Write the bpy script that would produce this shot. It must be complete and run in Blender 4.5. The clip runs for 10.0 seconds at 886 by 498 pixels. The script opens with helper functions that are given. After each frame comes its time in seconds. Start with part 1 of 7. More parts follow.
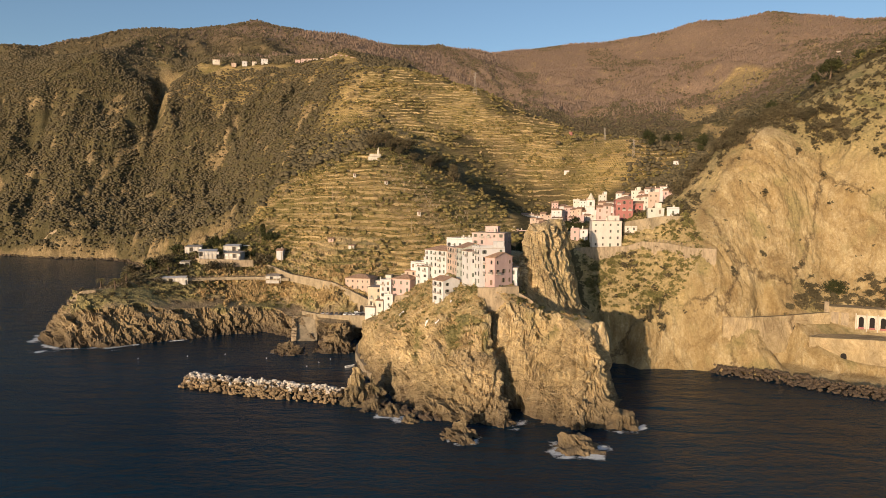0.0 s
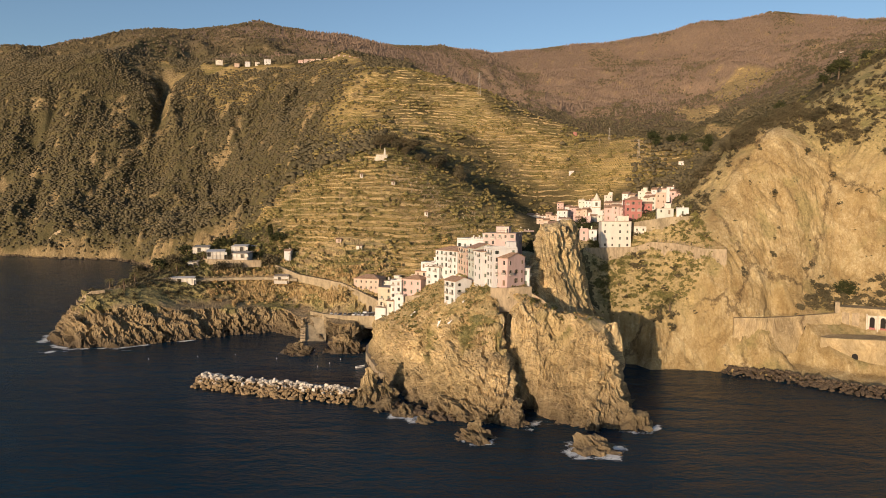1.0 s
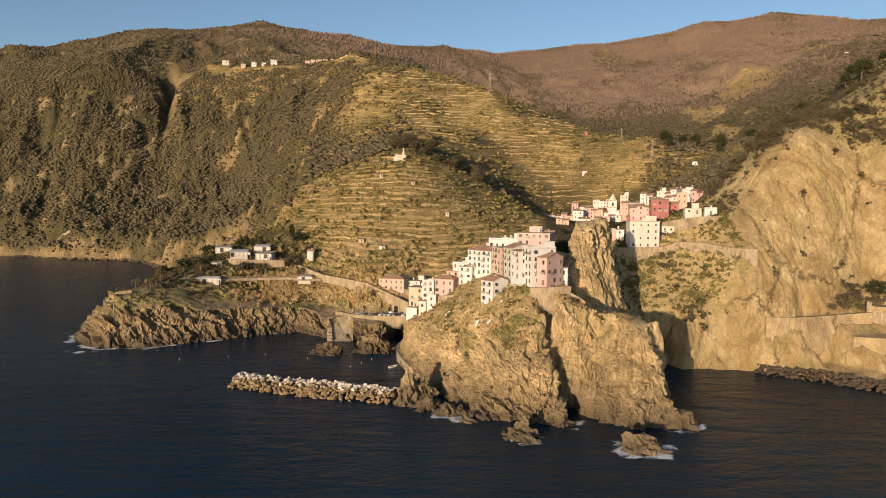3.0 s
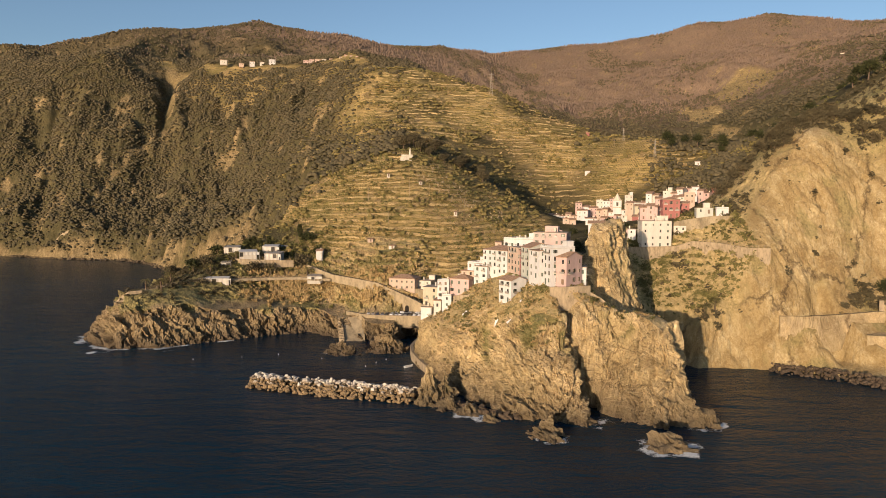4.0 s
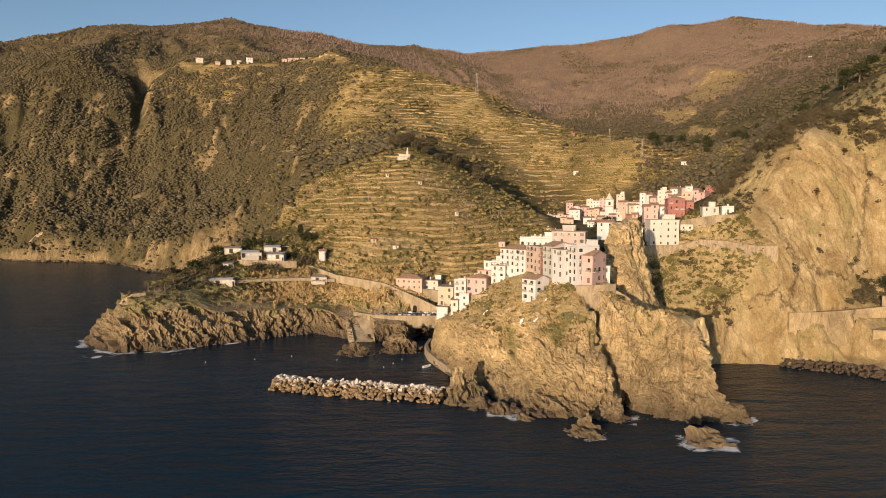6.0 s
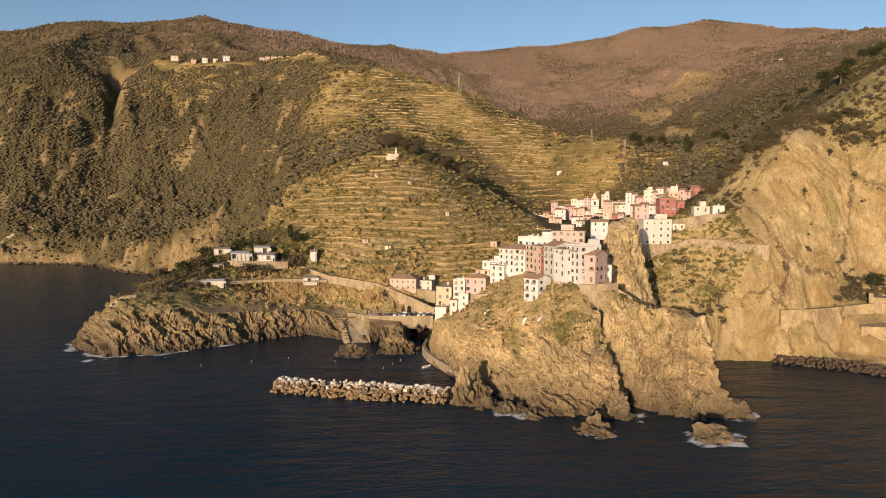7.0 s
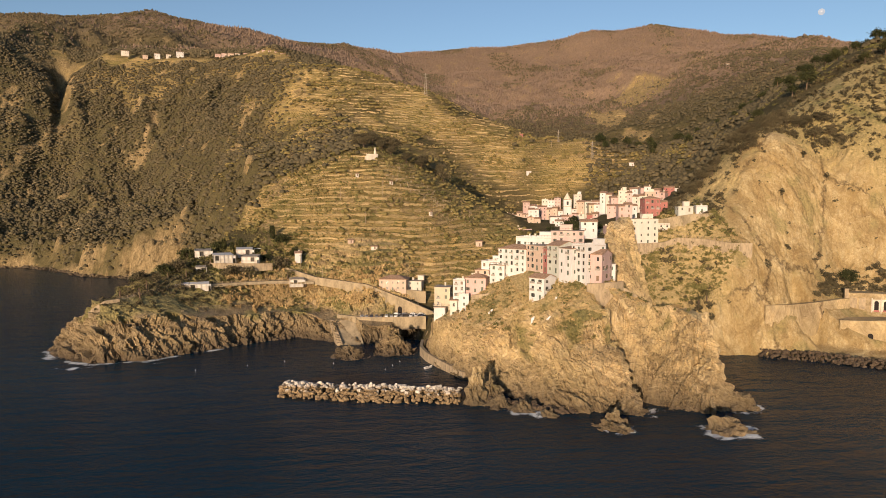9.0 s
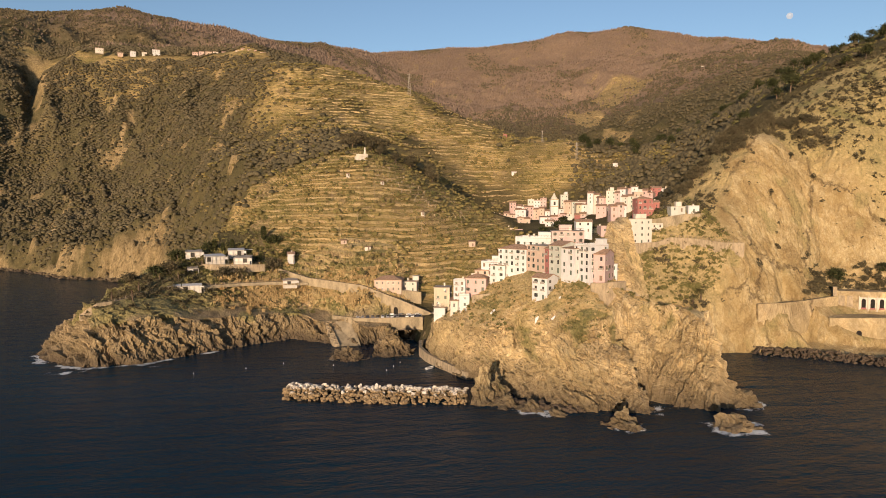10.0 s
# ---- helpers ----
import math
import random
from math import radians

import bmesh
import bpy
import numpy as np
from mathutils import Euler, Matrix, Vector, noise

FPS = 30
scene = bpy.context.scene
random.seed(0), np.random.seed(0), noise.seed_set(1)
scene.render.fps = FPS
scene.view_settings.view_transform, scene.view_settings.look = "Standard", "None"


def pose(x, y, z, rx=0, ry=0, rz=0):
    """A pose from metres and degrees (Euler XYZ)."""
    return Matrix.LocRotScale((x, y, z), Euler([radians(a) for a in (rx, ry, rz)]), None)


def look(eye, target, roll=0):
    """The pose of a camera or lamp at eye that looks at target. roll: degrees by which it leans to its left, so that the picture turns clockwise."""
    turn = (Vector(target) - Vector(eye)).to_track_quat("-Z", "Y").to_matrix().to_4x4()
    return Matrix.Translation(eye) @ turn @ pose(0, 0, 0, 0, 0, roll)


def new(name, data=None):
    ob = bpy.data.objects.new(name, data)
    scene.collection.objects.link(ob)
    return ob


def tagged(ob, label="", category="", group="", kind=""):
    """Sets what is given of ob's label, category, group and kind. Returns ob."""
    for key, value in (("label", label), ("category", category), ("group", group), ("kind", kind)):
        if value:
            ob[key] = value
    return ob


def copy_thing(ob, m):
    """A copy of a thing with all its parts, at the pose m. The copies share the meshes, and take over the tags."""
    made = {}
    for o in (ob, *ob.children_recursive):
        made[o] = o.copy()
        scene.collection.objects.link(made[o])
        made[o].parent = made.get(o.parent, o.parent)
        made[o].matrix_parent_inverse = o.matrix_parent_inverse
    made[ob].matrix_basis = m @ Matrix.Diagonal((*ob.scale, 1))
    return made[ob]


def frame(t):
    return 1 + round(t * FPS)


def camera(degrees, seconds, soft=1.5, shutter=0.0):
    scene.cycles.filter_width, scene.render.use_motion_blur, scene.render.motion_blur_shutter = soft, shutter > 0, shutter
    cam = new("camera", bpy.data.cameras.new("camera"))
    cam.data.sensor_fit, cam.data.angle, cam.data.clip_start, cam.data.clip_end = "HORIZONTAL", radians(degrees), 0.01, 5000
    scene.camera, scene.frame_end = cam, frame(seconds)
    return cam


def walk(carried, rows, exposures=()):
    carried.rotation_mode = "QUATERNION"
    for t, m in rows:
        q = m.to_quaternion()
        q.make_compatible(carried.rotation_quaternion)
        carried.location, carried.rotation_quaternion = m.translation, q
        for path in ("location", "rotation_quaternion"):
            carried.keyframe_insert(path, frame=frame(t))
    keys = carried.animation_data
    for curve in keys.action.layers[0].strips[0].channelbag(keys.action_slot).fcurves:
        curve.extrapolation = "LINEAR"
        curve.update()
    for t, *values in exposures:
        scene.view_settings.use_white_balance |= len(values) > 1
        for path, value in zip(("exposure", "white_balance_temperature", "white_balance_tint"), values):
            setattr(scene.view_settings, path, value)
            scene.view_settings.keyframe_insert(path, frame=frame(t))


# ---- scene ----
cam = camera(68.8, 10.0, soft=0.75)
METRES, EYE, TILT, LEAN, TURN = 96.0, 71.0, -3.7, -0.3, 0.0
ROWS = [
    (0.0, 0.0, 0.0, 0.0, 0.0, 0.0, -0.0),
    (0.5, -0.0207, -0.0007, 0.0005, 0.02, 0.02, -0.0),
    (1.0, -0.0472, -0.0012, 0.0004, 0.04, 0.03, -0.01),
    (1.5, -0.0795, -0.0017, -0.0005, 0.06, 0.04, -0.01),
    (2.0, -0.1166, -0.0022, -0.0014, 0.04, 0.05, 0.0),
    (2.5, -0.1582, -0.0027, -0.0023, -0.01, 0.07, 0.02),
    (3.0, -0.2038, -0.003, -0.0029, -0.08, 0.08, 0.02),
    (4.5, -0.3582, -0.0016, -0.0053, -1.1, 0.08, 0.13),
    (5.0, -0.4138, 0.0006, -0.0057, -1.66, 0.08, 0.21),
    (5.5, -0.4699, 0.0037, -0.0062, -2.38, 0.08, 0.29),
    (7.0, -0.6438, 0.019, -0.0049, -5.66, 0.05, 0.62),
    (7.5, -0.7021, 0.0257, -0.0039, -6.77, 0.04, 0.73),
    (8.0, -0.7605, 0.0337, -0.0027, -7.89, 0.03, 0.83),
    (8.5, -0.8189, 0.0428, -0.0008, -9.01, 0.0, 0.93),
    (9.0, -0.8772, 0.0528, 0.0012, -10.13, -0.03, 1.02),
    (9.5, -0.9356, 0.0641, 0.003, -11.25, -0.05, 1.11),
    (10.0, -0.994, 0.0767, 0.0052, -12.35, -0.07, 1.2),
]
walk(cam, [(t, pose(0, 0, EYE, TILT, LEAN, TURN) @ pose(METRES * x, METRES * y, METRES * z, 90 + pitch, roll, yaw)) for t, x, y, z, yaw, pitch, roll in ROWS],
     [(0.0, 0.21, 6480, 11), (10.0, 0.24, 6580, 13)])

# ---- world, sun ----
SUN_AZ, SUN_EL = 28.0, 7.5          # the light travels towards this bearing from +y to +x
world = bpy.data.worlds.new("world")
scene.world = world
world.use_nodes = True
wn = world.node_tree.nodes
sky = wn.new("ShaderNodeTexSky")
sky.sky_type, sky.sun_disc = "NISHITA", False
sky.sun_elevation, sky.sun_rotation = radians(SUN_EL), radians(180 + SUN_AZ)
sky.air_density, sky.dust_density, sky.ozone_density = 0.8, 0.8, 1.6
world.node_tree.links.new(sky.outputs[0], wn["Background"].inputs[0])
wn["Background"].inputs[1].default_value = 0.15
sun = new("sun", bpy.data.lights.new("sun", "SUN"))
sun.data.energy, sun.data.angle, sun.data.color = 5.0, radians(0.55), (1.0, 0.745, 0.505)
a, e = radians(SUN_AZ), radians(SUN_EL)
sun.matrix_world = look((0, 0, 0), (math.sin(a) * math.cos(e), math.cos(a) * math.cos(e), -math.sin(e)))

# ---- materials ----


def material(name):
    m = bpy.data.materials.new(name)
    m.use_nodes = True
    return m, m.node_tree.nodes, m.node_tree.links, m.node_tree.nodes["Principled BSDF"]


def node(nodes, kind, **values):
    n = nodes.new(kind)
    for k, v in values.items():
        if k in n.inputs:
            n.inputs[k].default_value = v
    return n


def ramp(nodes, links, src, stops):
    n = nodes.new("ShaderNodeValToRGB")
    els = n.color_ramp.elements
    while len(els) < len(stops):
        els.new(0.5)
    for el, (p, c) in zip(els, stops):
        el.position, el.color = p, (*c, 1)
    links.new(src, n.inputs[0])
    return n.outputs[0]


def mix(nodes, links, fac, a, b, mode="MIX"):
    n = nodes.new("ShaderNodeMix")
    n.data_type, n.blend_type = "RGBA", mode
    for sock, v in ((n.inputs[0], fac), (n.inputs[6], a), (n.inputs[7], b)):
        if isinstance(v, (int, float)):
            sock.default_value = v
        elif isinstance(v, tuple):
            sock.default_value = (*v, 1)
        else:
            links.new(v, sock)
    return n.outputs[2]


def noise_tex(nodes, links, vec, scale, detail=6.0, rough=0.6, distort=0.0):
    n = node(nodes, "ShaderNodeTexNoise", Scale=scale, Detail=detail, Roughness=rough, Distortion=distort)
    if vec is not None:
        links.new(vec, n.inputs["Vector"])
    return n.outputs[0]


def mapped(nodes, links, scale=(1, 1, 1), turn=(0, 0, 0)):
    g = nodes.new("ShaderNodeNewGeometry")
    m = nodes.new("ShaderNodeMapping")
    m.inputs["Scale"].default_value = scale
    m.inputs["Rotation"].default_value = [radians(v) for v in turn]
    links.new(g.outputs["Position"], m.inputs["Vector"])
    return m.outputs[0]


def bump(nodes, links, bsdf, height, strength, distance):
    b = node(nodes, "ShaderNodeBump", Strength=strength, Distance=distance)
    links.new(height, b.inputs["Height"])
    links.new(b.outputs[0], bsdf.inputs["Normal"])


def plain(name, colour, rough=0.8, vary=0.12, scale=0.6, metal=0.0):
    """A weathered plain surface: its colour, streaked and mottled at two scales, each object a little different."""
    m, n, l, b = material(name)
    vec = mapped(n, l, (1, 1, 0.35))
    big = noise_tex(n, l, vec, scale, 5)
    small = noise_tex(n, l, vec, scale * 9, 4)
    dark = tuple(c * (1 - 2.2 * vary) for c in colour)
    lite = tuple(min(1, c * (1 + vary)) for c in colour)
    c1 = ramp(n, l, big, [(0.3, dark), (0.62, lite)])
    c2 = mix(n, l, 0.35, c1, ramp(n, l, small, [(0.3, dark), (0.7, lite)]))
    l.new(c2, b.inputs["Base Color"])
    b.inputs["Roughness"].default_value, b.inputs["Metallic"].default_value = rough, metal
    bump(n, l, b, small, 0.25, 0.05)
    return m


def rock_material(name, tones, patches, wet=True, turn=(0, -34, 15), stretch=(0.4, 0.4, 2.2), cracks=0.09, bent=34.0, splash=6.0):
    """Layered cliff rock: bent strata, large blotches, a few fissures, a dark wet foot, grass where the zone says."""
    m, n, l, b = material(name)
    plainv = mapped(n, l)
    bend = n.new("ShaderNodeVectorMath")
    bend.operation = "MULTIPLY_ADD"
    slow = node(n, "ShaderNodeTexNoise", Scale=0.03, Detail=3.0, Roughness=0.5)
    l.new(plainv, slow.inputs["Vector"])
    l.new(slow.outputs["Color"], bend.inputs[0])
    bend.inputs[1].default_value = (bent, bent, bent)
    l.new(plainv, bend.inputs[2])

    def layered(scale, extra=0):
        tilt = n.new("ShaderNodeMapping")
        tilt.inputs["Rotation"].default_value = [radians(v) for v in (turn[0] + extra, turn[1] + extra, turn[2])]
        l.new(bend.outputs[0], tilt.inputs["Vector"])
        mp = n.new("ShaderNodeMapping")
        mp.inputs["Scale"].default_value = scale
        l.new(tilt.outputs[0], mp.inputs["Vector"])
        return mp.outputs[0]

    big = noise_tex(n, l, plainv, 0.045, 6, 0.6)
    patch = noise_tex(n, l, layered((0.6 * stretch[0] + 0.3, 0.6 * stretch[1] + 0.3, 0.4 * stretch[2] + 0.3)), 0.11, 8, 0.66, 0.5)
    band = noise_tex(n, l, layered(stretch), 0.4, 9, 0.72, 0.5)
    fine = noise_tex(n, l, layered((stretch[0] * 0.8, stretch[1] * 0.8, stretch[2] * 1.3), 8), 1.3, 9, 0.75, 0.4)
    c = ramp(n, l, band, [(0.26, tones[0]), (0.42, tones[1]), (0.56, tones[2]), (0.74, tones[3])])
    c = mix(n, l, 0.62, c, ramp(n, l, fine, [(0.34, tones[0]), (0.45, tones[1]), (0.54, tones[2]), (0.64, tones[3])]))
    c = mix(n, l, 0.75, c, mix(n, l, 1.0, c, ramp(n, l, patch, [(0.36, patches[0]), (0.5, patches[1]), (0.61, patches[2])]), "MULTIPLY"))
    c = mix(n, l, ramp(n, l, big, [(0.42, (0, 0, 0)), (0.62, (0.6, 0.6, 0.6))]), c, mix(n, l, 0.6, c, tones[4]))
    cell = n.new("ShaderNodeTexVoronoi")
    cell.feature = "DISTANCE_TO_EDGE"
    cell.inputs["Scale"].default_value = cracks
    warped = n.new("ShaderNodeVectorMath")
    warped.operation = "MULTIPLY_ADD"
    jit = node(n, "ShaderNodeTexNoise", Scale=0.22, Detail=7.0, Roughness=0.7)
    l.new(plainv, jit.inputs["Vector"])
    l.new(jit.outputs["Color"], warped.inputs[0])
    warped.inputs[1].default_value = (9.0, 9.0, 9.0)
    l.new(layered(stretch), warped.inputs[2])
    l.new(warped.outputs[0], cell.inputs["Vector"])
    c = mix(n, l, 1.0, c, ramp(n, l, cell.outputs[0], [(0.0, (0.35, 0.32, 0.3)), (0.022, (1.0, 1.0, 1.0))]), "MULTIPLY")
    at = n.new("ShaderNodeAttribute")
    at.attribute_name = "zone"
    sep = n.new("ShaderNodeSeparateColor")
    l.new(at.outputs["Color"], sep.inputs[0])
    tuft = noise_tex(n, l, plainv, 0.7, 7, 0.72)
    grass = ramp(n, l, tuft, [(0.28, (0.16, 0.14, 0.05)), (0.42, (0.34, 0.265, 0.115)), (0.58, (0.48, 0.365, 0.175)), (0.74, (0.6, 0.47, 0.26))])
    scrub = ramp(n, l, tuft, [(0.3, (0.08, 0.078, 0.028)), (0.52, (0.21, 0.185, 0.066)), (0.72, (0.36, 0.29, 0.125))])
    c = mix(n, l, sep.outputs[1], c, grass)
    c = mix(n, l, sep.outputs[0], c, scrub)
    if wet:
        g = n.new("ShaderNodeNewGeometry")
        s = n.new("ShaderNodeSeparateXYZ")
        l.new(g.outputs["Position"], s.inputs[0])
        add = node(n, "ShaderNodeMath")
        add.operation = "MULTIPLY_ADD"
        l.new(patch, add.inputs[0])
        add.inputs[1].default_value = -13.0
        l.new(s.outputs[2], add.inputs[2])
        mr = n.new("ShaderNodeMapRange")
        mr.inputs[1].default_value, mr.inputs[2].default_value = -5.2, splash
        l.new(add.outputs[0], mr.inputs[0])
        c = mix(n, l, mr.outputs[0], mix(n, l, 0.72, c, (0.05, 0.036, 0.026)), c)
    l.new(c, b.inputs["Base Color"])
    b.inputs["Roughness"].default_value = 0.9
    h = n.new("ShaderNodeMath")
    h.operation = "MULTIPLY_ADD"
    l.new(fine, h.inputs[0])
    h.inputs[1].default_value = 0.5
    l.new(band, h.inputs[2])
    bump(n, l, b, h.outputs[0], 1.0, 1.4)
    return m


GREY_TO_PALE = [(0.5, 0.47, 0.43), (1.0, 1.0, 1.0), (1.4, 1.36, 1.3)]
HEAD_ROCK = rock_material("headland rock", [(0.078, 0.055, 0.028), (0.39, 0.288, 0.151), (0.58, 0.45, 0.25), (0.85, 0.725, 0.5), (0.49, 0.378, 0.176)], GREY_TO_PALE)
CAPE_ROCK = rock_material("cape rock", [(0.045, 0.033, 0.018), (0.195, 0.144, 0.078), (0.345, 0.26, 0.145), (0.58, 0.465, 0.29), (0.265, 0.2, 0.096)], GREY_TO_PALE, turn=(0, -45, -20), splash=1.5)
CLIFF_ROCK = rock_material("ochre cliff", [(0.19, 0.135, 0.062), (0.335, 0.24, 0.11), (0.43, 0.328, 0.168), (0.58, 0.485, 0.315), (0.33, 0.238, 0.097)],
                           [(0.55, 0.47, 0.33), (0.95, 0.93, 0.87), (1.3, 1.36, 1.46)], wet=False, turn=(0, 6, 60), stretch=(1.1, 1.1, 0.42), cracks=0.018, bent=11.0)


def hill_material():
    """The hills: scrub, dry terraces with their walls, brown woods and bare rock, told apart by the mesh's zones."""
    m, n, l, b = material("hillside")
    vec = mapped(n, l)

    def math_node(kind, *values):
        q = n.new("ShaderNodeMath")
        q.operation = kind
        for sock, v in zip(q.inputs, values):
            if isinstance(v, (int, float)):
                sock.default_value = v
            else:
                l.new(v, sock)
        return q.outputs[0]

    at = n.new("ShaderNodeAttribute")
    at.attribute_name = "zone"
    sep = n.new("ShaderNodeSeparateColor")
    l.new(at.outputs["Color"], sep.inputs[0])
    big = noise_tex(n, l, vec, 0.012, 5)
    mid = noise_tex(n, l, vec, 0.09, 7, 0.68)
    fine = noise_tex(n, l, vec, 0.5, 8, 0.78)
    grit = noise_tex(n, l, vec, 1.7, 6, 0.8)
    # Darkest stops lifted: the far slope's haze is put into this colour.
    scrub = mix(n, l, 0.5, ramp(n, l, mid, [(0.3, (0.055, 0.05, 0.028)), (0.5, (0.11, 0.094, 0.05)), (0.7, (0.18, 0.145, 0.08))]),
                ramp(n, l, fine, [(0.3, (0.045, 0.042, 0.022)), (0.55, (0.1, 0.088, 0.042)), (0.75, (0.19, 0.15, 0.075))]))
    # terraces: treads of grass and straw, walls of dry stone, weeds and painted shade along their feet and crowns
    num = n.new("ShaderNodeAttribute")
    num.attribute_name = "terrace"
    run = math_node("ADD", num.outputs["Fac"], math_node("MULTIPLY_ADD", fine, 0.2, -0.1))
    part_way = math_node("FRACT", run)
    each = n.new("ShaderNodeVectorMath")
    each.operation = "MULTIPLY_ADD"
    whole = n.new("ShaderNodeCombineXYZ")
    l.new(math_node("FLOOR", run), whole.inputs[2])
    l.new(whole.outputs[0], each.inputs[0])
    each.inputs[1].default_value = (0, 0, 61.0)
    l.new(mapped(n, l, (1, 1, 0.0)), each.inputs[2])
    plots = noise_tex(n, l, each.outputs[0], 0.035, 4, 0.6)
    breaks = noise_tex(n, l, each.outputs[0], 0.11, 5, 0.7)
    tread = ramp(n, l, plots, [(0.3, (0.17, 0.145, 0.055)), (0.4, (0.35, 0.265, 0.1)), (0.5, (0.54, 0.385, 0.165)), (0.6, (0.64, 0.465, 0.21)), (0.7, (0.72, 0.55, 0.29))])
    tread = mix(n, l, 0.45, tread, ramp(n, l, fine, [(0.34, (0.13, 0.105, 0.04)), (0.46, (0.4, 0.295, 0.12)), (0.66, (0.68, 0.5, 0.25))]))
    lush = noise_tex(n, l, vec, 0.03, 5, 0.6)
    tread = mix(n, l, ramp(n, l, lush, [(0.46, (0, 0, 0)), (0.6, (0.5, 0.5, 0.5))]), tread, ramp(n, l, fine, [(0.3, (0.05, 0.055, 0.016)), (0.5, (0.17, 0.165, 0.05)), (0.7, (0.33, 0.29, 0.1))]))
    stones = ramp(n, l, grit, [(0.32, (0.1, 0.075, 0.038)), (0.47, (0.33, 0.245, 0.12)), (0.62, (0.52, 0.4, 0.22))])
    # Dark weed tones that also hold the shade painted along each step.
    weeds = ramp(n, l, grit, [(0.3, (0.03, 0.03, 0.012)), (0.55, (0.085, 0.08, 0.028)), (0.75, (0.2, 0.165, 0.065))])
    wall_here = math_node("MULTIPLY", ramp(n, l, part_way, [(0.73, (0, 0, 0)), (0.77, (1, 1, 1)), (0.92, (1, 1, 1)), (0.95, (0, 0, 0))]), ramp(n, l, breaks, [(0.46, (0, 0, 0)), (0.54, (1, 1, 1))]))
    weed_shade_here = math_node("MULTIPLY", ramp(n, l, part_way, [(0.0, (1, 1, 1)), (0.1, (0, 0, 0)), (0.58, (0, 0, 0)), (0.7, (0.9, 0.9, 0.9)), (0.77, (0, 0, 0)), (0.9, (0, 0, 0)), (0.96, (1, 1, 1))]), ramp(n, l, breaks, [(0.38, (1, 1, 1)), (0.62, (0.3, 0.3, 0.3))]))
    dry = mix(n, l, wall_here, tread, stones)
    dry = mix(n, l, weed_shade_here, dry, weeds)
    trunks = noise_tex(n, l, mapped(n, l, (1, 1, 0.35)), 0.3, 8, 0.8)
    # Browns kept light and pinkish, with distance haze mixed into the colour.
    wood = mix(n, l, 0.6, ramp(n, l, mid, [(0.3, (0.14, 0.105, 0.077)), (0.55, (0.25, 0.18, 0.134)), (0.75, (0.34, 0.245, 0.182))]),
               ramp(n, l, trunks, [(0.32, (0.08, 0.06, 0.042)), (0.5, (0.22, 0.16, 0.115)), (0.68, (0.38, 0.275, 0.195))]))
    streak = noise_tex(n, l, mapped(n, l, (1, 1, 0.25), (0, 20, 0)), 0.22, 9, 0.78, 0.6)
    bare = mix(n, l, 0.5, ramp(n, l, streak, [(0.4, (0.07, 0.05, 0.027)), (0.48, (0.24, 0.175, 0.09)), (0.58, (0.44, 0.335, 0.19)), (0.66, (0.58, 0.46, 0.28))]),
               ramp(n, l, fine, [(0.37, (0.06, 0.05, 0.025)), (0.46, (0.26, 0.19, 0.095)), (0.56, (0.42, 0.32, 0.18)), (0.66, (0.56, 0.44, 0.26))]))
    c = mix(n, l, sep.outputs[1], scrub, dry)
    c = mix(n, l, sep.outputs[0], c, wood)
    c = mix(n, l, sep.outputs[2], c, bare)
    c = mix(n, l, 0.35, c, mix(n, l, 1.0, c, ramp(n, l, big, [(0.3, (0.55, 0.55, 0.5)), (0.7, (1.25, 1.2, 1.1))]), "MULTIPLY"))
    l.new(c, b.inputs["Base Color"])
    b.inputs["Roughness"].default_value = 1.0
    b.inputs["Specular IOR Level"].default_value = 0.1
    rough = math_node("MULTIPLY_ADD", grit, 0.35, fine)
    bump(n, l, b, rough, 1.0, 1.6)
    return m


HILL = hill_material()


def sea_material():
    m, n, l, b = material("sea water")
    v1 = mapped(n, l, (1, 1, 1), (0, 0, 20))
    swell = noise_tex(n, l, mapped(n, l, (0.5, 1.4, 1), (0, 0, 12)), 0.09, 4, 0.55, 0.4)
    chop = noise_tex(n, l, mapped(n, l, (0.6, 1.3, 1), (0, 0, -18)), 0.55, 6, 0.62, 0.3)
    tone = noise_tex(n, l, v1, 0.008, 4)
    c = ramp(n, l, tone, [(0.35, (0.0012, 0.017, 0.033)), (0.65, (0.0025, 0.028, 0.05))])
    at = n.new("ShaderNodeAttribute")
    at.attribute_name = "foam"
    froth = noise_tex(n, l, mapped(n, l, (0.45, 1.3, 1), (0, 0, 15)), 0.8, 10, 0.85, 1.6)
    sub = n.new("ShaderNodeMath")
    sub.operation = "ADD"
    l.new(at.outputs["Fac"], sub.inputs[0])
    l.new(froth, sub.inputs[1])
    lace = ramp(n, l, sub.outputs[0], [(0.96, (0, 0, 0)), (1.15, (1, 1, 1))])
    c = mix(n, l, lace, c, (0.75, 0.76, 0.74))
    l.new(c, b.inputs["Base Color"])
    l.new(ramp(n, l, lace, [(0, (0.2, 0.2, 0.2)), (1, (0.8, 0.8, 0.8))]), b.inputs["Roughness"])
    b.inputs["IOR"].default_value = 1.33
    b.inputs["Specular IOR Level"].default_value = 0.14
    h = n.new("ShaderNodeMath")
    h.operation = "MULTIPLY_ADD"
    l.new(chop, h.inputs[0])
    h.inputs[1].default_value = 0.3
    l.new(swell, h.inputs[2])
    bump(n, l, b, h.outputs[0], 1.0, 1.7)
    return m


SEA = sea_material()

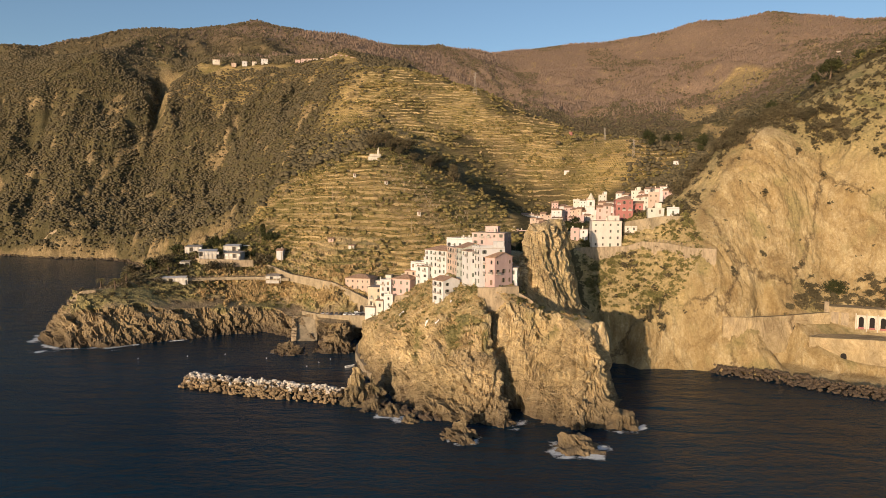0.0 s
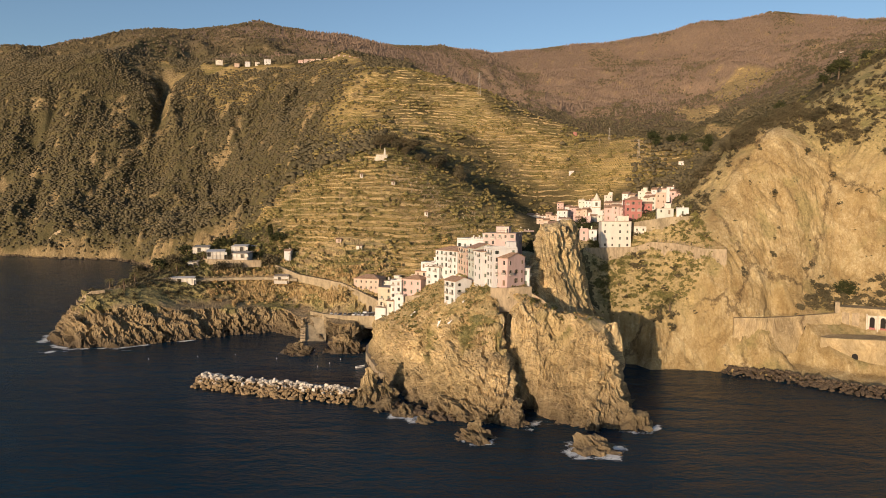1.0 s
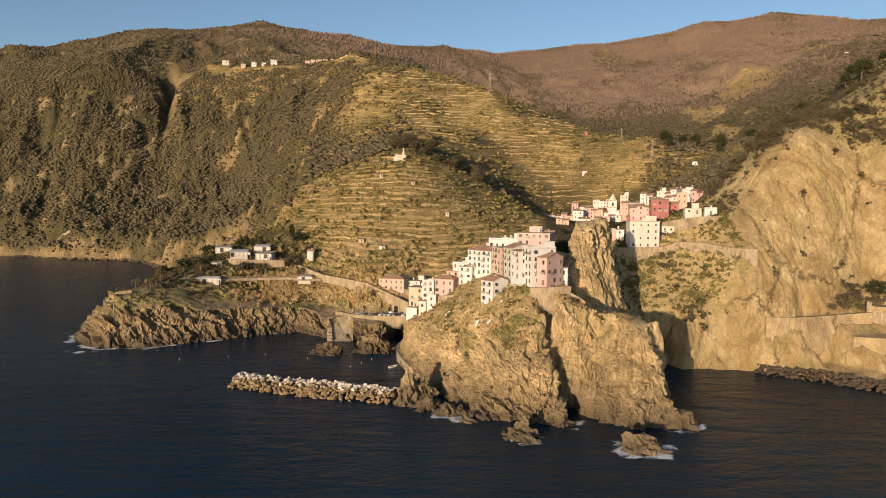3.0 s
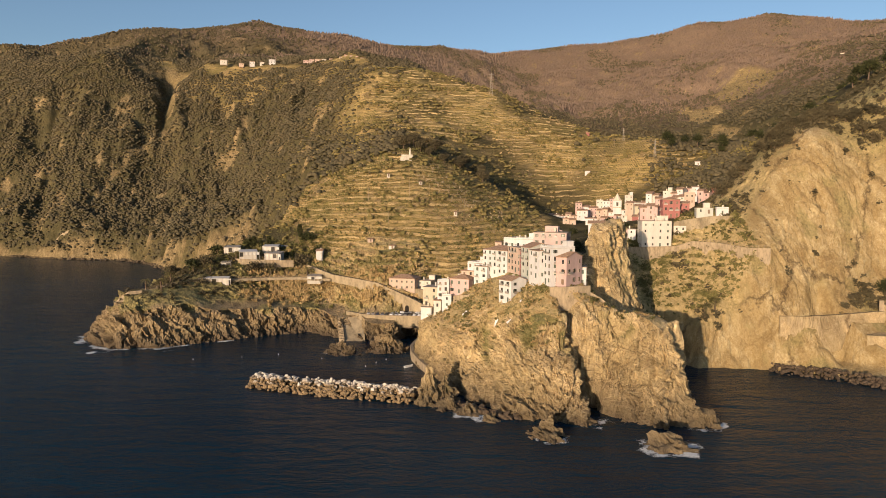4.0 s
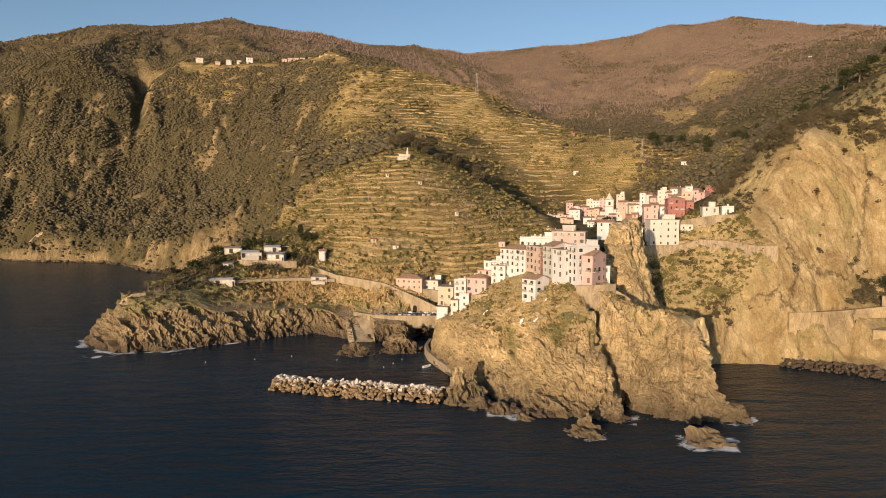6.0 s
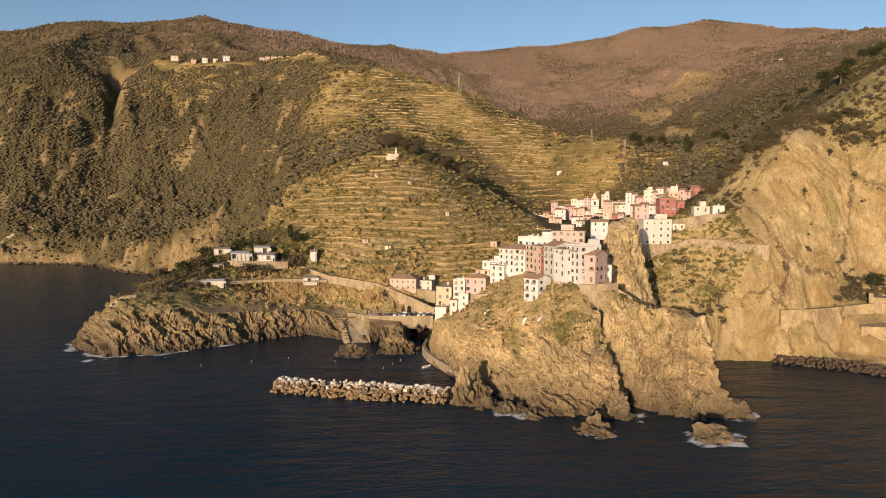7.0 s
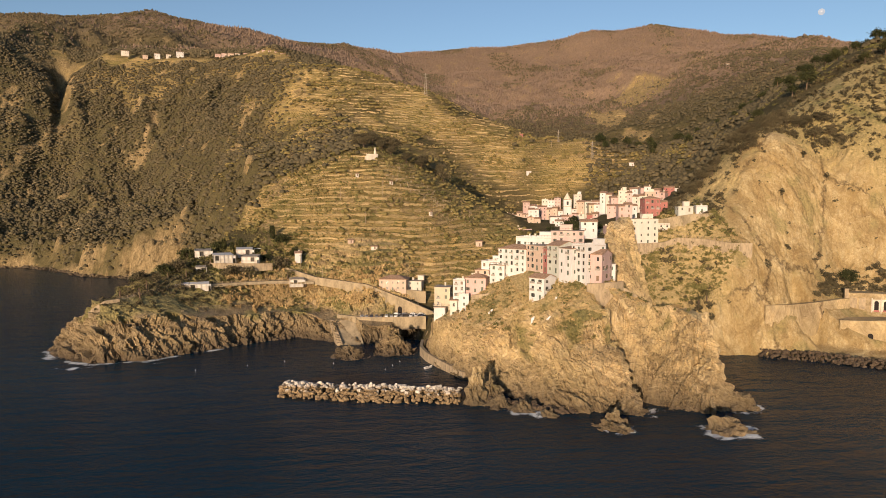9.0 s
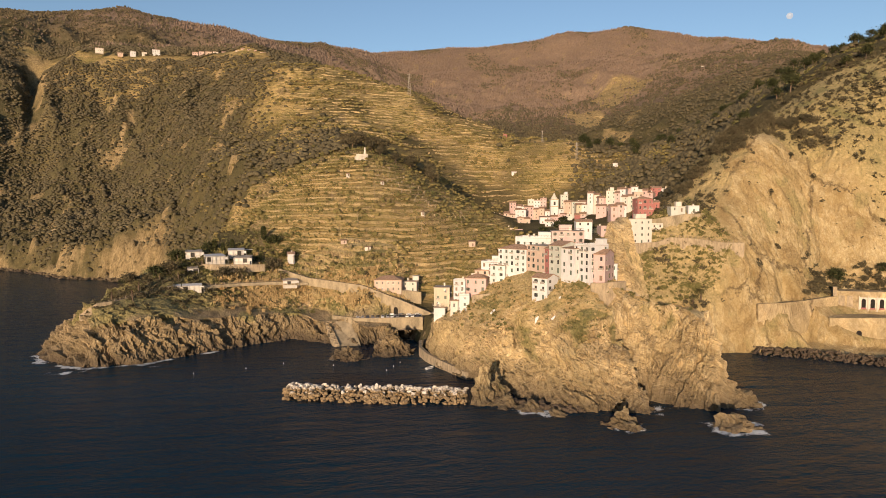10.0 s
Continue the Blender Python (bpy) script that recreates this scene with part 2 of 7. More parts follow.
# ---- mesh helpers ----


def mesh_object(name, verts, faces, mats, parent=None, smooth=False):
    me = bpy.data.meshes.new(name)
    me.from_pydata(verts, [], faces)
    for m in mats if isinstance(mats, (list, tuple)) else [mats]:
        me.materials.append(m)
    if smooth:
        me.polygons.foreach_set("use_smooth", [True] * len(me.polygons))
    ob = new(name, me)
    if parent is not None:
        ob.parent = parent
    return ob


def part(name, bm, mat, parent, label=""):
    """Links a bmesh as one mesh object under a thing or a part."""
    me = bpy.data.meshes.new(name)
    bm.to_mesh(me)
    bm.free()
    for m in mat if isinstance(mat, (list, tuple)) else [mat]:
        me.materials.append(m)
    ob = new(name, me)
    ob.parent = parent
    return tagged(ob, label)


def array_mesh(name, co, quads, mat, smooth=True):
    """A mesh from arrays of corners and of four-cornered faces."""
    me = bpy.data.meshes.new(name)
    me.vertices.add(len(co))
    me.vertices.foreach_set("co", co.astype(np.float32).ravel())
    k = quads.shape[1]
    me.loops.add(quads.size)
    me.loops.foreach_set("vertex_index", quads.astype(np.int32).ravel())
    me.polygons.add(len(quads))
    me.polygons.foreach_set("loop_start", np.arange(len(quads), dtype=np.int32) * k)
    me.polygons.foreach_set("use_smooth", np.full(len(quads), smooth))
    me.materials.append(mat)
    me.update(calc_edges=True)
    return new(name, me)


# ---- noise on arrays ----
PERM = np.random.RandomState(7).permutation(256)
PERM = np.concatenate([PERM, PERM, PERM])
GRAD = np.random.RandomState(8).normal(size=(256, 3))
GRAD /= np.linalg.norm(GRAD, axis=1)[:, None]


def gnoise(x, y, z):
    """Gradient noise, about -0.7 to 0.7."""
    xi, yi, zi = np.floor(x).astype(int), np.floor(y).astype(int), np.floor(z).astype(int)
    fx, fy, fz = x - xi, y - yi, z - zi
    u, v, w = (f * f * f * (f * (f * 6 - 15) + 10) for f in (fx, fy, fz))
    out = 0
    for i in (0, 1):
        for j in (0, 1):
            for k in (0, 1):
                g = GRAD[PERM[PERM[PERM[(xi + i) & 255] + ((yi + j) & 255)] + ((zi + k) & 255)]]
                d = g[..., 0] * (fx - i) + g[..., 1] * (fy - j) + g[..., 2] * (fz - k)
                out = out + d * (u if i else 1 - u) * (v if j else 1 - v) * (w if k else 1 - w)
    return out


def fbm(x, y, z, octaves=5, gain=0.5, ridged=False):
    total, amp = 0, 1.0
    for o in range(octaves):
        f = 2.03 ** o
        g = gnoise(x * f + 17.3 * o, y * f - 9.1 * o, z * f + 5.7 * o)
        total = total + amp * ((0.5 - np.abs(g) * 2) if ridged else g)
        amp *= gain
    return total


def facets(x, y, z):
    """Broken blocks: every cell has its own level and tilt, with sharp breaks between."""
    xi, yi, zi = np.floor(x).astype(int), np.floor(y).astype(int), np.floor(z).astype(int)
    best, out = np.full(np.shape(x), 9e9), np.zeros(np.shape(x))
    for i in (-1, 0, 1):
        for j in (-1, 0, 1):
            for k in (-1, 0, 1):
                g = PERM[PERM[PERM[(xi + i) & 255] + ((yi + j) & 255)] + ((zi + k) & 255)]
                o, t = GRAD[g], GRAD[(g + 91) & 255]
                dx, dy, dz = x - (xi + i + 0.5 + 0.55 * o[..., 0]), y - (yi + j + 0.5 + 0.55 * o[..., 1]), z - (zi + k + 0.5 + 0.55 * o[..., 2])
                d = dx * dx + dy * dy + dz * dz
                v = 0.55 * t[..., 0] + 0.7 * (dx * t[..., 1] + dy * t[..., 2] + 1.2 * dz * np.abs(o[..., 0]))
                out = np.where(d < best, v, out)
                best = np.minimum(best, d)
    return out


def smooth(a, b, x):
    t = np.clip((x - a) / (b - a), 0, 1)
    return t * t * (3 - 2 * t)


def inside_distance(x, y, line):
    """Signed distance to a closed outline: positive inside."""
    p = np.array(line, float)
    best = np.full(np.shape(x), 1e12)
    odd = np.zeros(np.shape(x), bool)
    for (ax, ay), (bx, by) in zip(p, np.roll(p, -1, 0)):
        ex, ey = bx - ax, by - ay
        t = np.clip(((x - ax) * ex + (y - ay) * ey) / (ex * ex + ey * ey), 0, 1)
        best = np.minimum(best, (x - ax - t * ex) ** 2 + (y - ay - t * ey) ** 2)
        if ay != by:
            odd ^= ((ay > y) != (by > y)) & (x < ax + (y - ay) / (by - ay) * ex)
    return np.where(odd, 1, -1) * np.sqrt(best)


def line_distance(x, y, line):
    """Distance to an open line, and how far along it (0 to 1)."""
    p = np.array(line, float)
    best, along = np.full(np.shape(x), 1e12), np.zeros(np.shape(x))
    n = len(p) - 1
    for i in range(n):
        e = p[i + 1] - p[i]
        t = np.clip(((x - p[i][0]) * e[0] + (y - p[i][1]) * e[1]) / (e @ e), 0, 1)
        d = (x - p[i][0] - t * e[0]) ** 2 + (y - p[i][1] - t * e[1]) ** 2
        along = np.where(d < best, (i + t) / n, along)
        best = np.minimum(best, d)
    return np.sqrt(best), along


# ---- the lie of the land: coast, ridges, valleys ----
COAST = [(-3000, 1500), (-1100, 1010), (-625, 911), (-520, 862), (-437, 846), (-385, 805), (-333, 729), (-277, 695),
         (-240, 660), (-205, 590), (-185, 520), (-178, 460), (-188, 425), (-206, 402), (-221, 375), (-223, 351), (-210, 334), (-191, 317), (-168, 321),
         (-150, 332), (-130, 347), (-101, 361), (-86, 352), (-78, 336), (-72, 343), (-66, 340), (-57, 337), (-49, 336), (-47, 345), (-44, 354), (-38, 352), (-37, 338), (-36, 318),
         (-39, 300), (-35, 280), (-29, 258), (-21, 242), (-16, 231), (-11, 222)]
COAST_EAST = [(-5, 215), (8, 208), (20, 204), (26, 212), (31, 211), (45, 202), (57, 205), (60, 214), (62, 230), (67, 250), (69.5, 265), (73, 284), (77, 293), (83, 291), (88, 283), (112, 281), (137, 272), (150, 258), (180, 243), (215, 228), (300, 195), (450, 150), (800, 90),
              (3500, -100), (3500, 4200), (-3000, 4200)]
HEADLAND = [(23, 230, 38), (4, 234, 31), (-8, 234, 23), (46, 222, 34), (51, 228, 33), (52, 217, 29), (56, 220, 27), (56, 230, 29), (47, 211, 27), (36, 236, 32), (-18, 240, 15), (-27, 288, 23), (-31, 304, 21),
            (-14, 290, 35), (-4, 278, 39), (4, 262, 41), (10, 246, 41), (18, 240, 42), (26, 242, 42), (14, 274, 48), (24, 285, 52), (-20, 262, 22)]
VALLEY = [(40, 300, 50), (36, 250, 36), (62, 260, 12), (68, 280, 14), (70, 302, 24), (70, 325, 48), (30, 350, 46), (45, 420, 56), (78, 470, 60), (105, 500, 61), (70, 390, 57),
          (200, 560, 90), (0, 330, 30), (-25, 350, 14), (20, 330, 40)]
VILLAGE = [(127, 397, 63), (139, 482, 65), (147, 468, 72), (157, 477, 78), (171, 458, 76), (120, 347, 67), (97, 344, 65), (135, 545, 60), (120, 565, 54), (79, 580, 55),
           (113, 604, 66), (54, 335, 56), (52, 445, 55), (135, 433, 69), (181, 465, 79), (133, 613, 70), (125, 425, 63), (112, 372, 62)]
CAPE = [(-131, 354, 14), (-113, 365, 14.5), (-150, 341, 16), (-95, 367, 13.5), (-195, 340, 26), (-206, 352, 15), (-192, 332, 19), (-172, 345, 24), (-149, 361, 20), (-121, 377, 17), (-97, 384, 15), (-80, 372, 11), (-45, 352, 11),
        (-167, 370, 32), (-139, 383, 31), (-104, 392, 30), (-147, 400, 41), (-182, 392, 33), (-206, 378, 17), (-160, 480, 55), (-59, 370, 26), (-25, 368, 20)]
SPUR = [(-97, 404, 39), (-54, 376, 33), (-70, 394, 43), (-29, 392, 42), (-7, 400, 45), (-84, 421, 59), (-49, 412, 54), (18, 418, 52), (-123, 446, 58),
        (-148, 487, 66), (-8, 446, 72), (-47, 447, 84), (-85, 481, 98), (-47, 488, 108), (8, 480, 78), (30, 450, 60), (8, 565, 104), (-40, 540, 122)]
UPPER = [(-167, 780, 145), (-114, 788, 191), (6, 761, 181), (56, 737, 153), (78, 681, 111), (-34, 834, 227), (-63, 885, 259), (107, 807, 185),
         (174, 720, 149), (190, 676, 142), (137, 665, 111), (215, 631, 109), (188, 644, 122), (39, 813, 214), (-60, 650, 150), (-180, 640, 105), (-230, 800, 90)]
WEST = [(-342, 1230, 335), (-417, 1254, 339), (-478, 1290, 352), (-600, 1380, 377), (-692, 1390, 385), (-329, 1002, 137), (-457, 1058, 131), (-383, 917, 56), (-577, 1324, 339), (-576, 1078, 186), (-677, 1278, 362),
        (-179, 861, 212), (-553, 1313, 312), (-800, 1150, 220), (-820, 1350, 370), (-1000, 1200, 200), (-280, 760, 40), (-480, 890, 40), (-700, 1000, 70), (-170, 1120, 335), (-240, 960, 200)]
EAST = [(378, 566, 204), (218, 338, 131), (234, 427, 148), (160, 359, 112), (142, 336, 92), (162, 317, 81), (181, 305, 46), (175, 295, 30), (192, 288, 31), (208, 282, 31), (228, 272, 32), (196, 323, 91), (202, 317, 104), (169, 300, 44), (146, 302, 48),
        (120, 300, 53), (105, 308, 42), (93, 294, 23), (117, 288, 22), (105, 321, 53), (90, 326, 53), (112, 329, 67.5), (100, 327, 62), (167, 329, 106), (84, 334, 52), (118, 350, 75)]
EAST_FAR = [(300, 400, 185), (260, 300, 120), (330, 260, 110), (450, 420, 235), (345, 811, 129), (459, 931, 214), (505, 1296, 257), (660, 1454, 348), (806, 1351, 394),
            (300, 700, 140), (700, 800, 280), (900, 600, 290), (700, 300, 230), (260, 900, 130), (1020, 1060, 370), (230, 1100, 170)]
SKYLINE = [(-1246, 1850, 505), (-1151, 1850, 506), (-1067, 1900, 537), (-953, 1900, 562), (-877, 1950, 589), (-746, 2000, 598), (-677, 2000, 602), (-571, 2000, 632),
           (-511, 2020, 615), (-448, 2050, 610), (-308, 2050, 603), (-176, 2150, 598), (-10, 2300, 636), (93, 2450, 658), (288, 2700, 705), (496, 2700, 734),
           (704, 2700, 749), (872, 2650, 759), (907, 2500, 762), (992, 2500, 779), (1121, 2500, 788), (1233, 2500, 813), (1313, 2500, 800), (1391, 2450, 778), (1572, 2350, 744), (1736, 2200, 702)]
BACK = [(570, 1926, 440), (756, 1713, 455), (100, 1700, 330), (-150, 1550, 400), (1100, 1700, 540), (-500, 1600, 430), (-1100, 1500, 410), (0, 3400, 480), (2500, 3200, 560),
        (-571, 2400, 520), (300, 3100, 560), (1240, 2900, 640), (-1200, 2300, 400), (2400, 2000, 560), (250, 2300, 545), (450, 2350, 590), (650, 2350, 610), (830, 2300, 615), (1350, 2100, 620), (1250, 1900, 550), (-950, 1680, 450), (1500, 1600, 500), (573, 700, 262), (517, 620, 246), (483, 560, 238)]
SPOTS = np.array(HEADLAND + VALLEY + VILLAGE + CAPE + SPUR + UPPER + WEST + EAST + EAST_FAR + SKYLINE + BACK, float)


def kernel(dx, dy):
    return np.sqrt(dx * dx + dy * dy + 64.0)


def lie_weights():
    """A smooth surface over the ridges, valleys and slopes named above."""
    x, y, z = SPOTS.T
    n = len(x)
    k = -kernel(x[:, None] - x, y[:, None] - y) - np.eye(n) * 2.0 * -1.0
    a = np.zeros((n + 3, n + 3))
    a[:n, :n], a[:n, n], a[:n, n + 1], a[:n, n + 2] = k, 1, x, y
    a[n:, :n] = a[:n, n:].T
    return np.linalg.solve(a, np.concatenate([z, [0, 0, 0]]))


LIE = lie_weights()


def lie(x, y):
    out = LIE[-3] + LIE[-2] * x + LIE[-1] * y
    for (px, py, _), w in zip(SPOTS, LIE):
        out = out - w * kernel(x - px, y - py)
    return out


PINNACLE = [(28, 261), (33, 255), (42, 256), (51, 266), (58, 278), (59, 290), (52, 294), (41, 285), (31, 271)]
SCAR = [(-575, 1336), (-537, 1241), (-514, 1179), (-505, 1144), (-504, 1122)]
SLIDE = [(-509, 1106), (-519, 1082), (-526, 1066), (-532, 1022), (-538, 989), (-539, 958)]
SLIDE_EAST = [(-383, 970), (-390, 951), (-400, 924), (-378, 826), (-399, 834)]
ROCKY = [(-408, 1146), (-356, 1077), (-365, 1056), (-363, 1025), (-580, 1143), (-548, 1105), (-537, 1357), (-604, 1324), (-766, 1180), (-708, 1077), (-709, 1041), (-490, 1205), (-650, 1057), (-174, 860), (-283, 1079)]
RAVINES = [(SCAR, 46, 16), ([(-300, 1130), (-320, 1058), (-356, 1040), (-430, 900)], 18, 13), ([(-700, 1200), (-690, 1090), (-700, 990)], 16, 18), ([(-240, 1080), (-262, 1000), (-330, 880), (-350, 800)], 13, 11)]
GULLY = [(30, 207), (26.5, 214.5), (21.5, 223), (19.5, 227), (17, 233)]
CLEFT = [(29, 268), (30, 256), (35, 249), (41, 243), (47, 238)]
SLIPWAY = [(-81, 359), (-69, 354), (-66, 335), (-77, 335)]
ISLETS = [(6, 196, 6, 5.0), (40, 187, 7, 3.8), (-31.5, 230.5, 4.6, 12.0), (-25.5, 233, 4.2, 9.0), (-24, 225.5, 6.5, 3.2), (-75, 312, 8, 4.5), (-53, 316, 9, 10.0), (-17, 219.5, 5.5, 2.8), (-10, 211.5, 3.6, 2.0), (58, 207, 6.5, 5.5)]


def terrace_steps(z, x, y, step):
    """The running number of the terrace at a height, bent a little along the slope."""
    return z / step + 1.5 * gnoise(x / 60, y / 60, 0 * x) + 0.55 * gnoise(x / 16, y / 16, 3 + 0 * x) + 0.06 * gnoise(x / 3, y / 3, 3 + 0 * x)


def terraced(z, x, y, amount, step, f):
    k = np.floor(f)
    fr = f - k
    rise = 0.8 + 0.06 * gnoise(x / 22, y / 22, k * 1.7)
    stair = (k + 0.42 * fr + 0.58 * smooth(rise - 0.06, rise + 0.14, fr) - (f - z / step)) * step
    return z + np.clip(amount * (0.95 + 0.7 * gnoise(x / 18, y / 18, k * 3.1)), 0, 1) * (stair - z)


FIELDS = [[(556, 1444), (643, 1536), (722, 1568), (751, 1440), (706, 1400), (635, 1348), (581, 1336)], [(500, 1440), (553, 1348), (495, 1172), (450, 1132), (470, 1300)],
          [(453, 1052), (525, 1172), (570, 1188), (490, 1060)], [(423, 1056), (425, 944), (390, 905), (380, 988)], [(237, 583), (278, 610), (262, 531), (209, 468), (210, 520)],
          [(330, 800), (370, 860), (350, 900), (310, 850)]]


def terrace_zone(x, y):
    """Where the slopes are terraced: the spur over the harbour, the slopes above the village, patches beyond."""
    n = gnoise(x / 60, y / 60, 1.5 + 0 * x)
    spur = smooth(0, 14, inside_distance(x, y, [(-150, 470), (-125, 440), (-110, 398), (-60, 374), (-12, 352), (28, 356), (50, 392), (54, 486), (34, 540), (-20, 520), (-90, 520), (-150, 520)]) + 14 * n)
    upper = smooth(0, 40, inside_distance(x, y, [(-140, 640), (-40, 560), (90, 610), (225, 560), (285, 640), (300, 760), (190, 860), (0, 930), (-140, 950), (-180, 860)]) + 60 * n)
    lower = smooth(0, 10, inside_distance(x, y, [(78, 318), (100, 300), (112, 318), (108, 345), (85, 340)]) + 5 * n)
    fields = 0 * x
    for plot in FIELDS:
        fields = np.maximum(fields, smooth(-2, 5, inside_distance(x, y, plot) + 30 * n))
    return spur, upper, lower, fields


def land(x, y, detail=True, steps=False):
    """Height of the ground over the sea, how far inland, and with steps the running number of the terrace."""
    number = 0 * x
    d = inside_distance(x, y, COAST + COAST_EAST)
    wob = 2.2 * gnoise(x / 9, y / 9, 0.5 + 0 * x) + 1.2 * gnoise(x / 3.5, y / 3.5, 2.5 + 0 * x)
    d = d + wob * smooth(-8, 2, d)
    steep = 1.9 + 0.9 * gnoise(x / 14, y / 14, 9 + 0 * x)
    steep = np.where(y > 400, steep * 0.85, np.where(x > 75, steep * 1.35, steep))
    steep = steep * (1 + 2.4 * np.exp(-((x + 31) ** 2 + (y - 298) ** 2) / 20.0 ** 2) + 0.8 * np.exp(-((x + 56) ** 2 + (y - 344) ** 2) / 16.0 ** 2))
    steep = steep * (1 - 0.62 * np.exp(-((x + 214) ** 2 + (y - 342) ** 2) / 20.0 ** 2))
    steep = steep * (1 - 0.05 * smooth(-62, -85, x) * smooth(-182, -160, x) * smooth(420, 400, y))
    steep = steep * (1 + 0.95 * np.exp(-(((x - 57) / 9) ** 2 + ((y - 224) / 13) ** 2)))
    cliff = np.where(d > 0, d * steep, d * 0.7)
    beach = smooth(134, 148, x) * (y < 330)
    cliff = np.where(d > 0, cliff * (1 - beach) + beach * np.where(d < 13, 0.3 * d, 3.9 + (d - 13) * steep), cliff)
    top = lie(x, y)
    h = np.minimum(top, cliff)
    h = np.where((h < top) | (d < 0), h, top)
    spur, upper, lower, fields = terrace_zone(x, y)
    if detail:
        far = smooth(450, 1600, y)
        rough = (2.0 + 20 * far * (1 - 0.6 * smooth(1700, 2000, y))) * fbm(x / (30 + 130 * far), y / (30 + 130 * far), 0 * x, 5) * smooth(0, 20, d)
        calm = 1 - 0.9 * np.maximum(spur, lower)
        west = smooth(-60, -200, x) * smooth(560, 720, y) * smooth(1330, 1180, y) * smooth(15, 60, h) * smooth(310, 250, h)
        h = h + west * 24 * (fbm((x + 0.25 * y) / 85, y / 260, 0 * x, 5, 0.55, ridged=True) - 0.45)
        hills_far = smooth(1250, 1500, y) * np.where(x < 0, smooth(1880, 1600, y), smooth(2450, 1900, y)) * (1 - fields)
        h = h + hills_far * 42 * (fbm((x + 0.3 * y) / 260, (y - 0.2 * x) / 420, 7 + 0 * x, 5, 0.5, ridged=True) - 0.4)
        slope_east = smooth(230, 330, x) * smooth(380, 480, y) * smooth(1300, 1100, y) * (1 - fields)
        h = h + slope_east * 7 * (fbm(x / 70, y / 70, 9 + 0 * x, 5, 0.55, ridged=True) - 0.4)
        calm = calm * (1 - np.exp(-((x - 30) ** 2 + (y - 300) ** 2) / 80.0 ** 2) * 0.8)
        h = h + rough * calm
        near, wide = np.maximum(spur, lower), np.maximum(upper, fields)
        f_near = terrace_steps(h, x, y, 3.5)
        h = terraced(h, x, y, near * smooth(4, 20, h), 3.5, f_near)
        step = np.where(y > 1000, 9.0, 5.0)
        f_wide = terrace_steps(h, x, y, step)
        h = terraced(h, x, y, wide * 0.9, step, f_wide)
        number = np.where(near > wide, f_near, f_wide)
    for line, deep, wide in RAVINES:
        rd, along = line_distance(x + 16 * gnoise(x / 60, y / 60, 5 + 0 * x), y, line)
        rd = rd * (1 + 0.9 * gnoise(x / 22, y / 22, 8 + 0 * x))
        h = h - np.where(h > 8, 1, 0) * deep * (1 - 0.75 * along) * smooth(-0.02, 0.16, along) * np.exp(-(rd / (wide * (0.7 + 0.6 * along))) ** 2)
    gd, along = line_distance(x, y, GULLY)
    shore = smooth(520, 620, y) * smooth(-190, -240, x) * smooth(0, 8, d) * smooth(60, 25, h)
    h = h + shore * (13 * (fbm(x / 24, y / 24, h / 60, 4, 0.6, ridged=True) - 0.2) + 6 * (fbm(x / 7, y / 10, 2 + 0 * x, 3, 0.6, ridged=True) - 0.3))
    h = h - np.where(h > 0, 1, 0) * (27 - 13 * along) * np.exp(-(gd / (4.9 - 2.2 * along)) ** 4)
    pd = inside_distance(x, y, PINNACLE) + 1.4 * gnoise(x / 4, y / 4, 4 + 0 * x)
    crag = 38 + 4.2 * np.maximum(pd, -6)
    crest = 62 + (y - 258) * 0.15 + 5 * gnoise(x / 5, y / 7, 7.7 + 0 * x)
    h = np.where(pd > -6, np.maximum(h, np.minimum(crag, crest)), h)
    cd, along = line_distance(x, y, CLEFT)
    h = np.where(pd > 0, h, h - (12 - 5 * along) * np.exp(-(cd / 3.2) ** 2))
    h = np.where(inside_distance(x, y, SLIPWAY) > -0.8, np.minimum(h, (y - 337) * 0.54 - 1.6), h)
    for cx, cy, r, top_z in ISLETS:
        q = 1 - np.sqrt((x - cx) ** 2 + (y - cy) ** 2 * 1.3) / r + 0.45 * gnoise(x / 3, y / 3, cx + 0 * x)
        h = np.maximum(h, top_z * 1.25 * q * (1 + 0.5 * gnoise((x + y) / 2.6, (y - x) / 5, cx + 0 * x)))
    return (h, d, number) if steps else (h, d)


def ground_at(x, y):
    return float(land(np.array([float(x)]), np.array([float(y)]))[0][0])


PATCHES = [("headland_rock", -48, 78, 168, 300, 0.36, HEAD_ROCK), ("cape_rock", -250, -34, 296, 408, 0.5, CAPE_ROCK), ("cliff_rock", 66, 300, 200, 376, 0.62, CLIFF_ROCK)]


def grid_faces(nr, nc, keep):
    i = np.arange(nr * nc).reshape(nr, nc)
    q = np.stack([i[:-1, :-1], i[:-1, 1:], i[1:, 1:], i[1:, :-1]], -1).reshape(-1, 4)
    return q[keep.ravel()]


def compact(co, quads, *more):
    used = np.zeros(len(co), bool)
    used[quads.ravel()] = True
    index = np.cumsum(used) - 1
    return (co[used], index[quads]) + tuple(m[used] for m in more)


def outcrops(x, y):
    """Bare crags on the scrubby slope: where the rock shows, about above 0.3."""
    n = fbm(x / 34, y / 46, 4 + 0 * x, 5, 0.6)
    near = 0 * x
    for cx, cy in ROCKY:
        near = np.maximum(near, np.exp(-((x - cx) ** 2 + ((y - cy) * 0.8) ** 2) / 17.0 ** 2))
    return n - 0.03 + 0.26 * near


CREST_LINE = [(-742, 1350), (-600, 1372), (-478, 1282), (-415, 1242), (-337, 1224), (-258, 1195), (-170, 1095), (-140, 1070)]


def pale_shore(x, y):
    return line_distance(x, y, [(-344, 748), (-311, 728), (-289, 716), (-261, 697), (-225, 632)])[0]


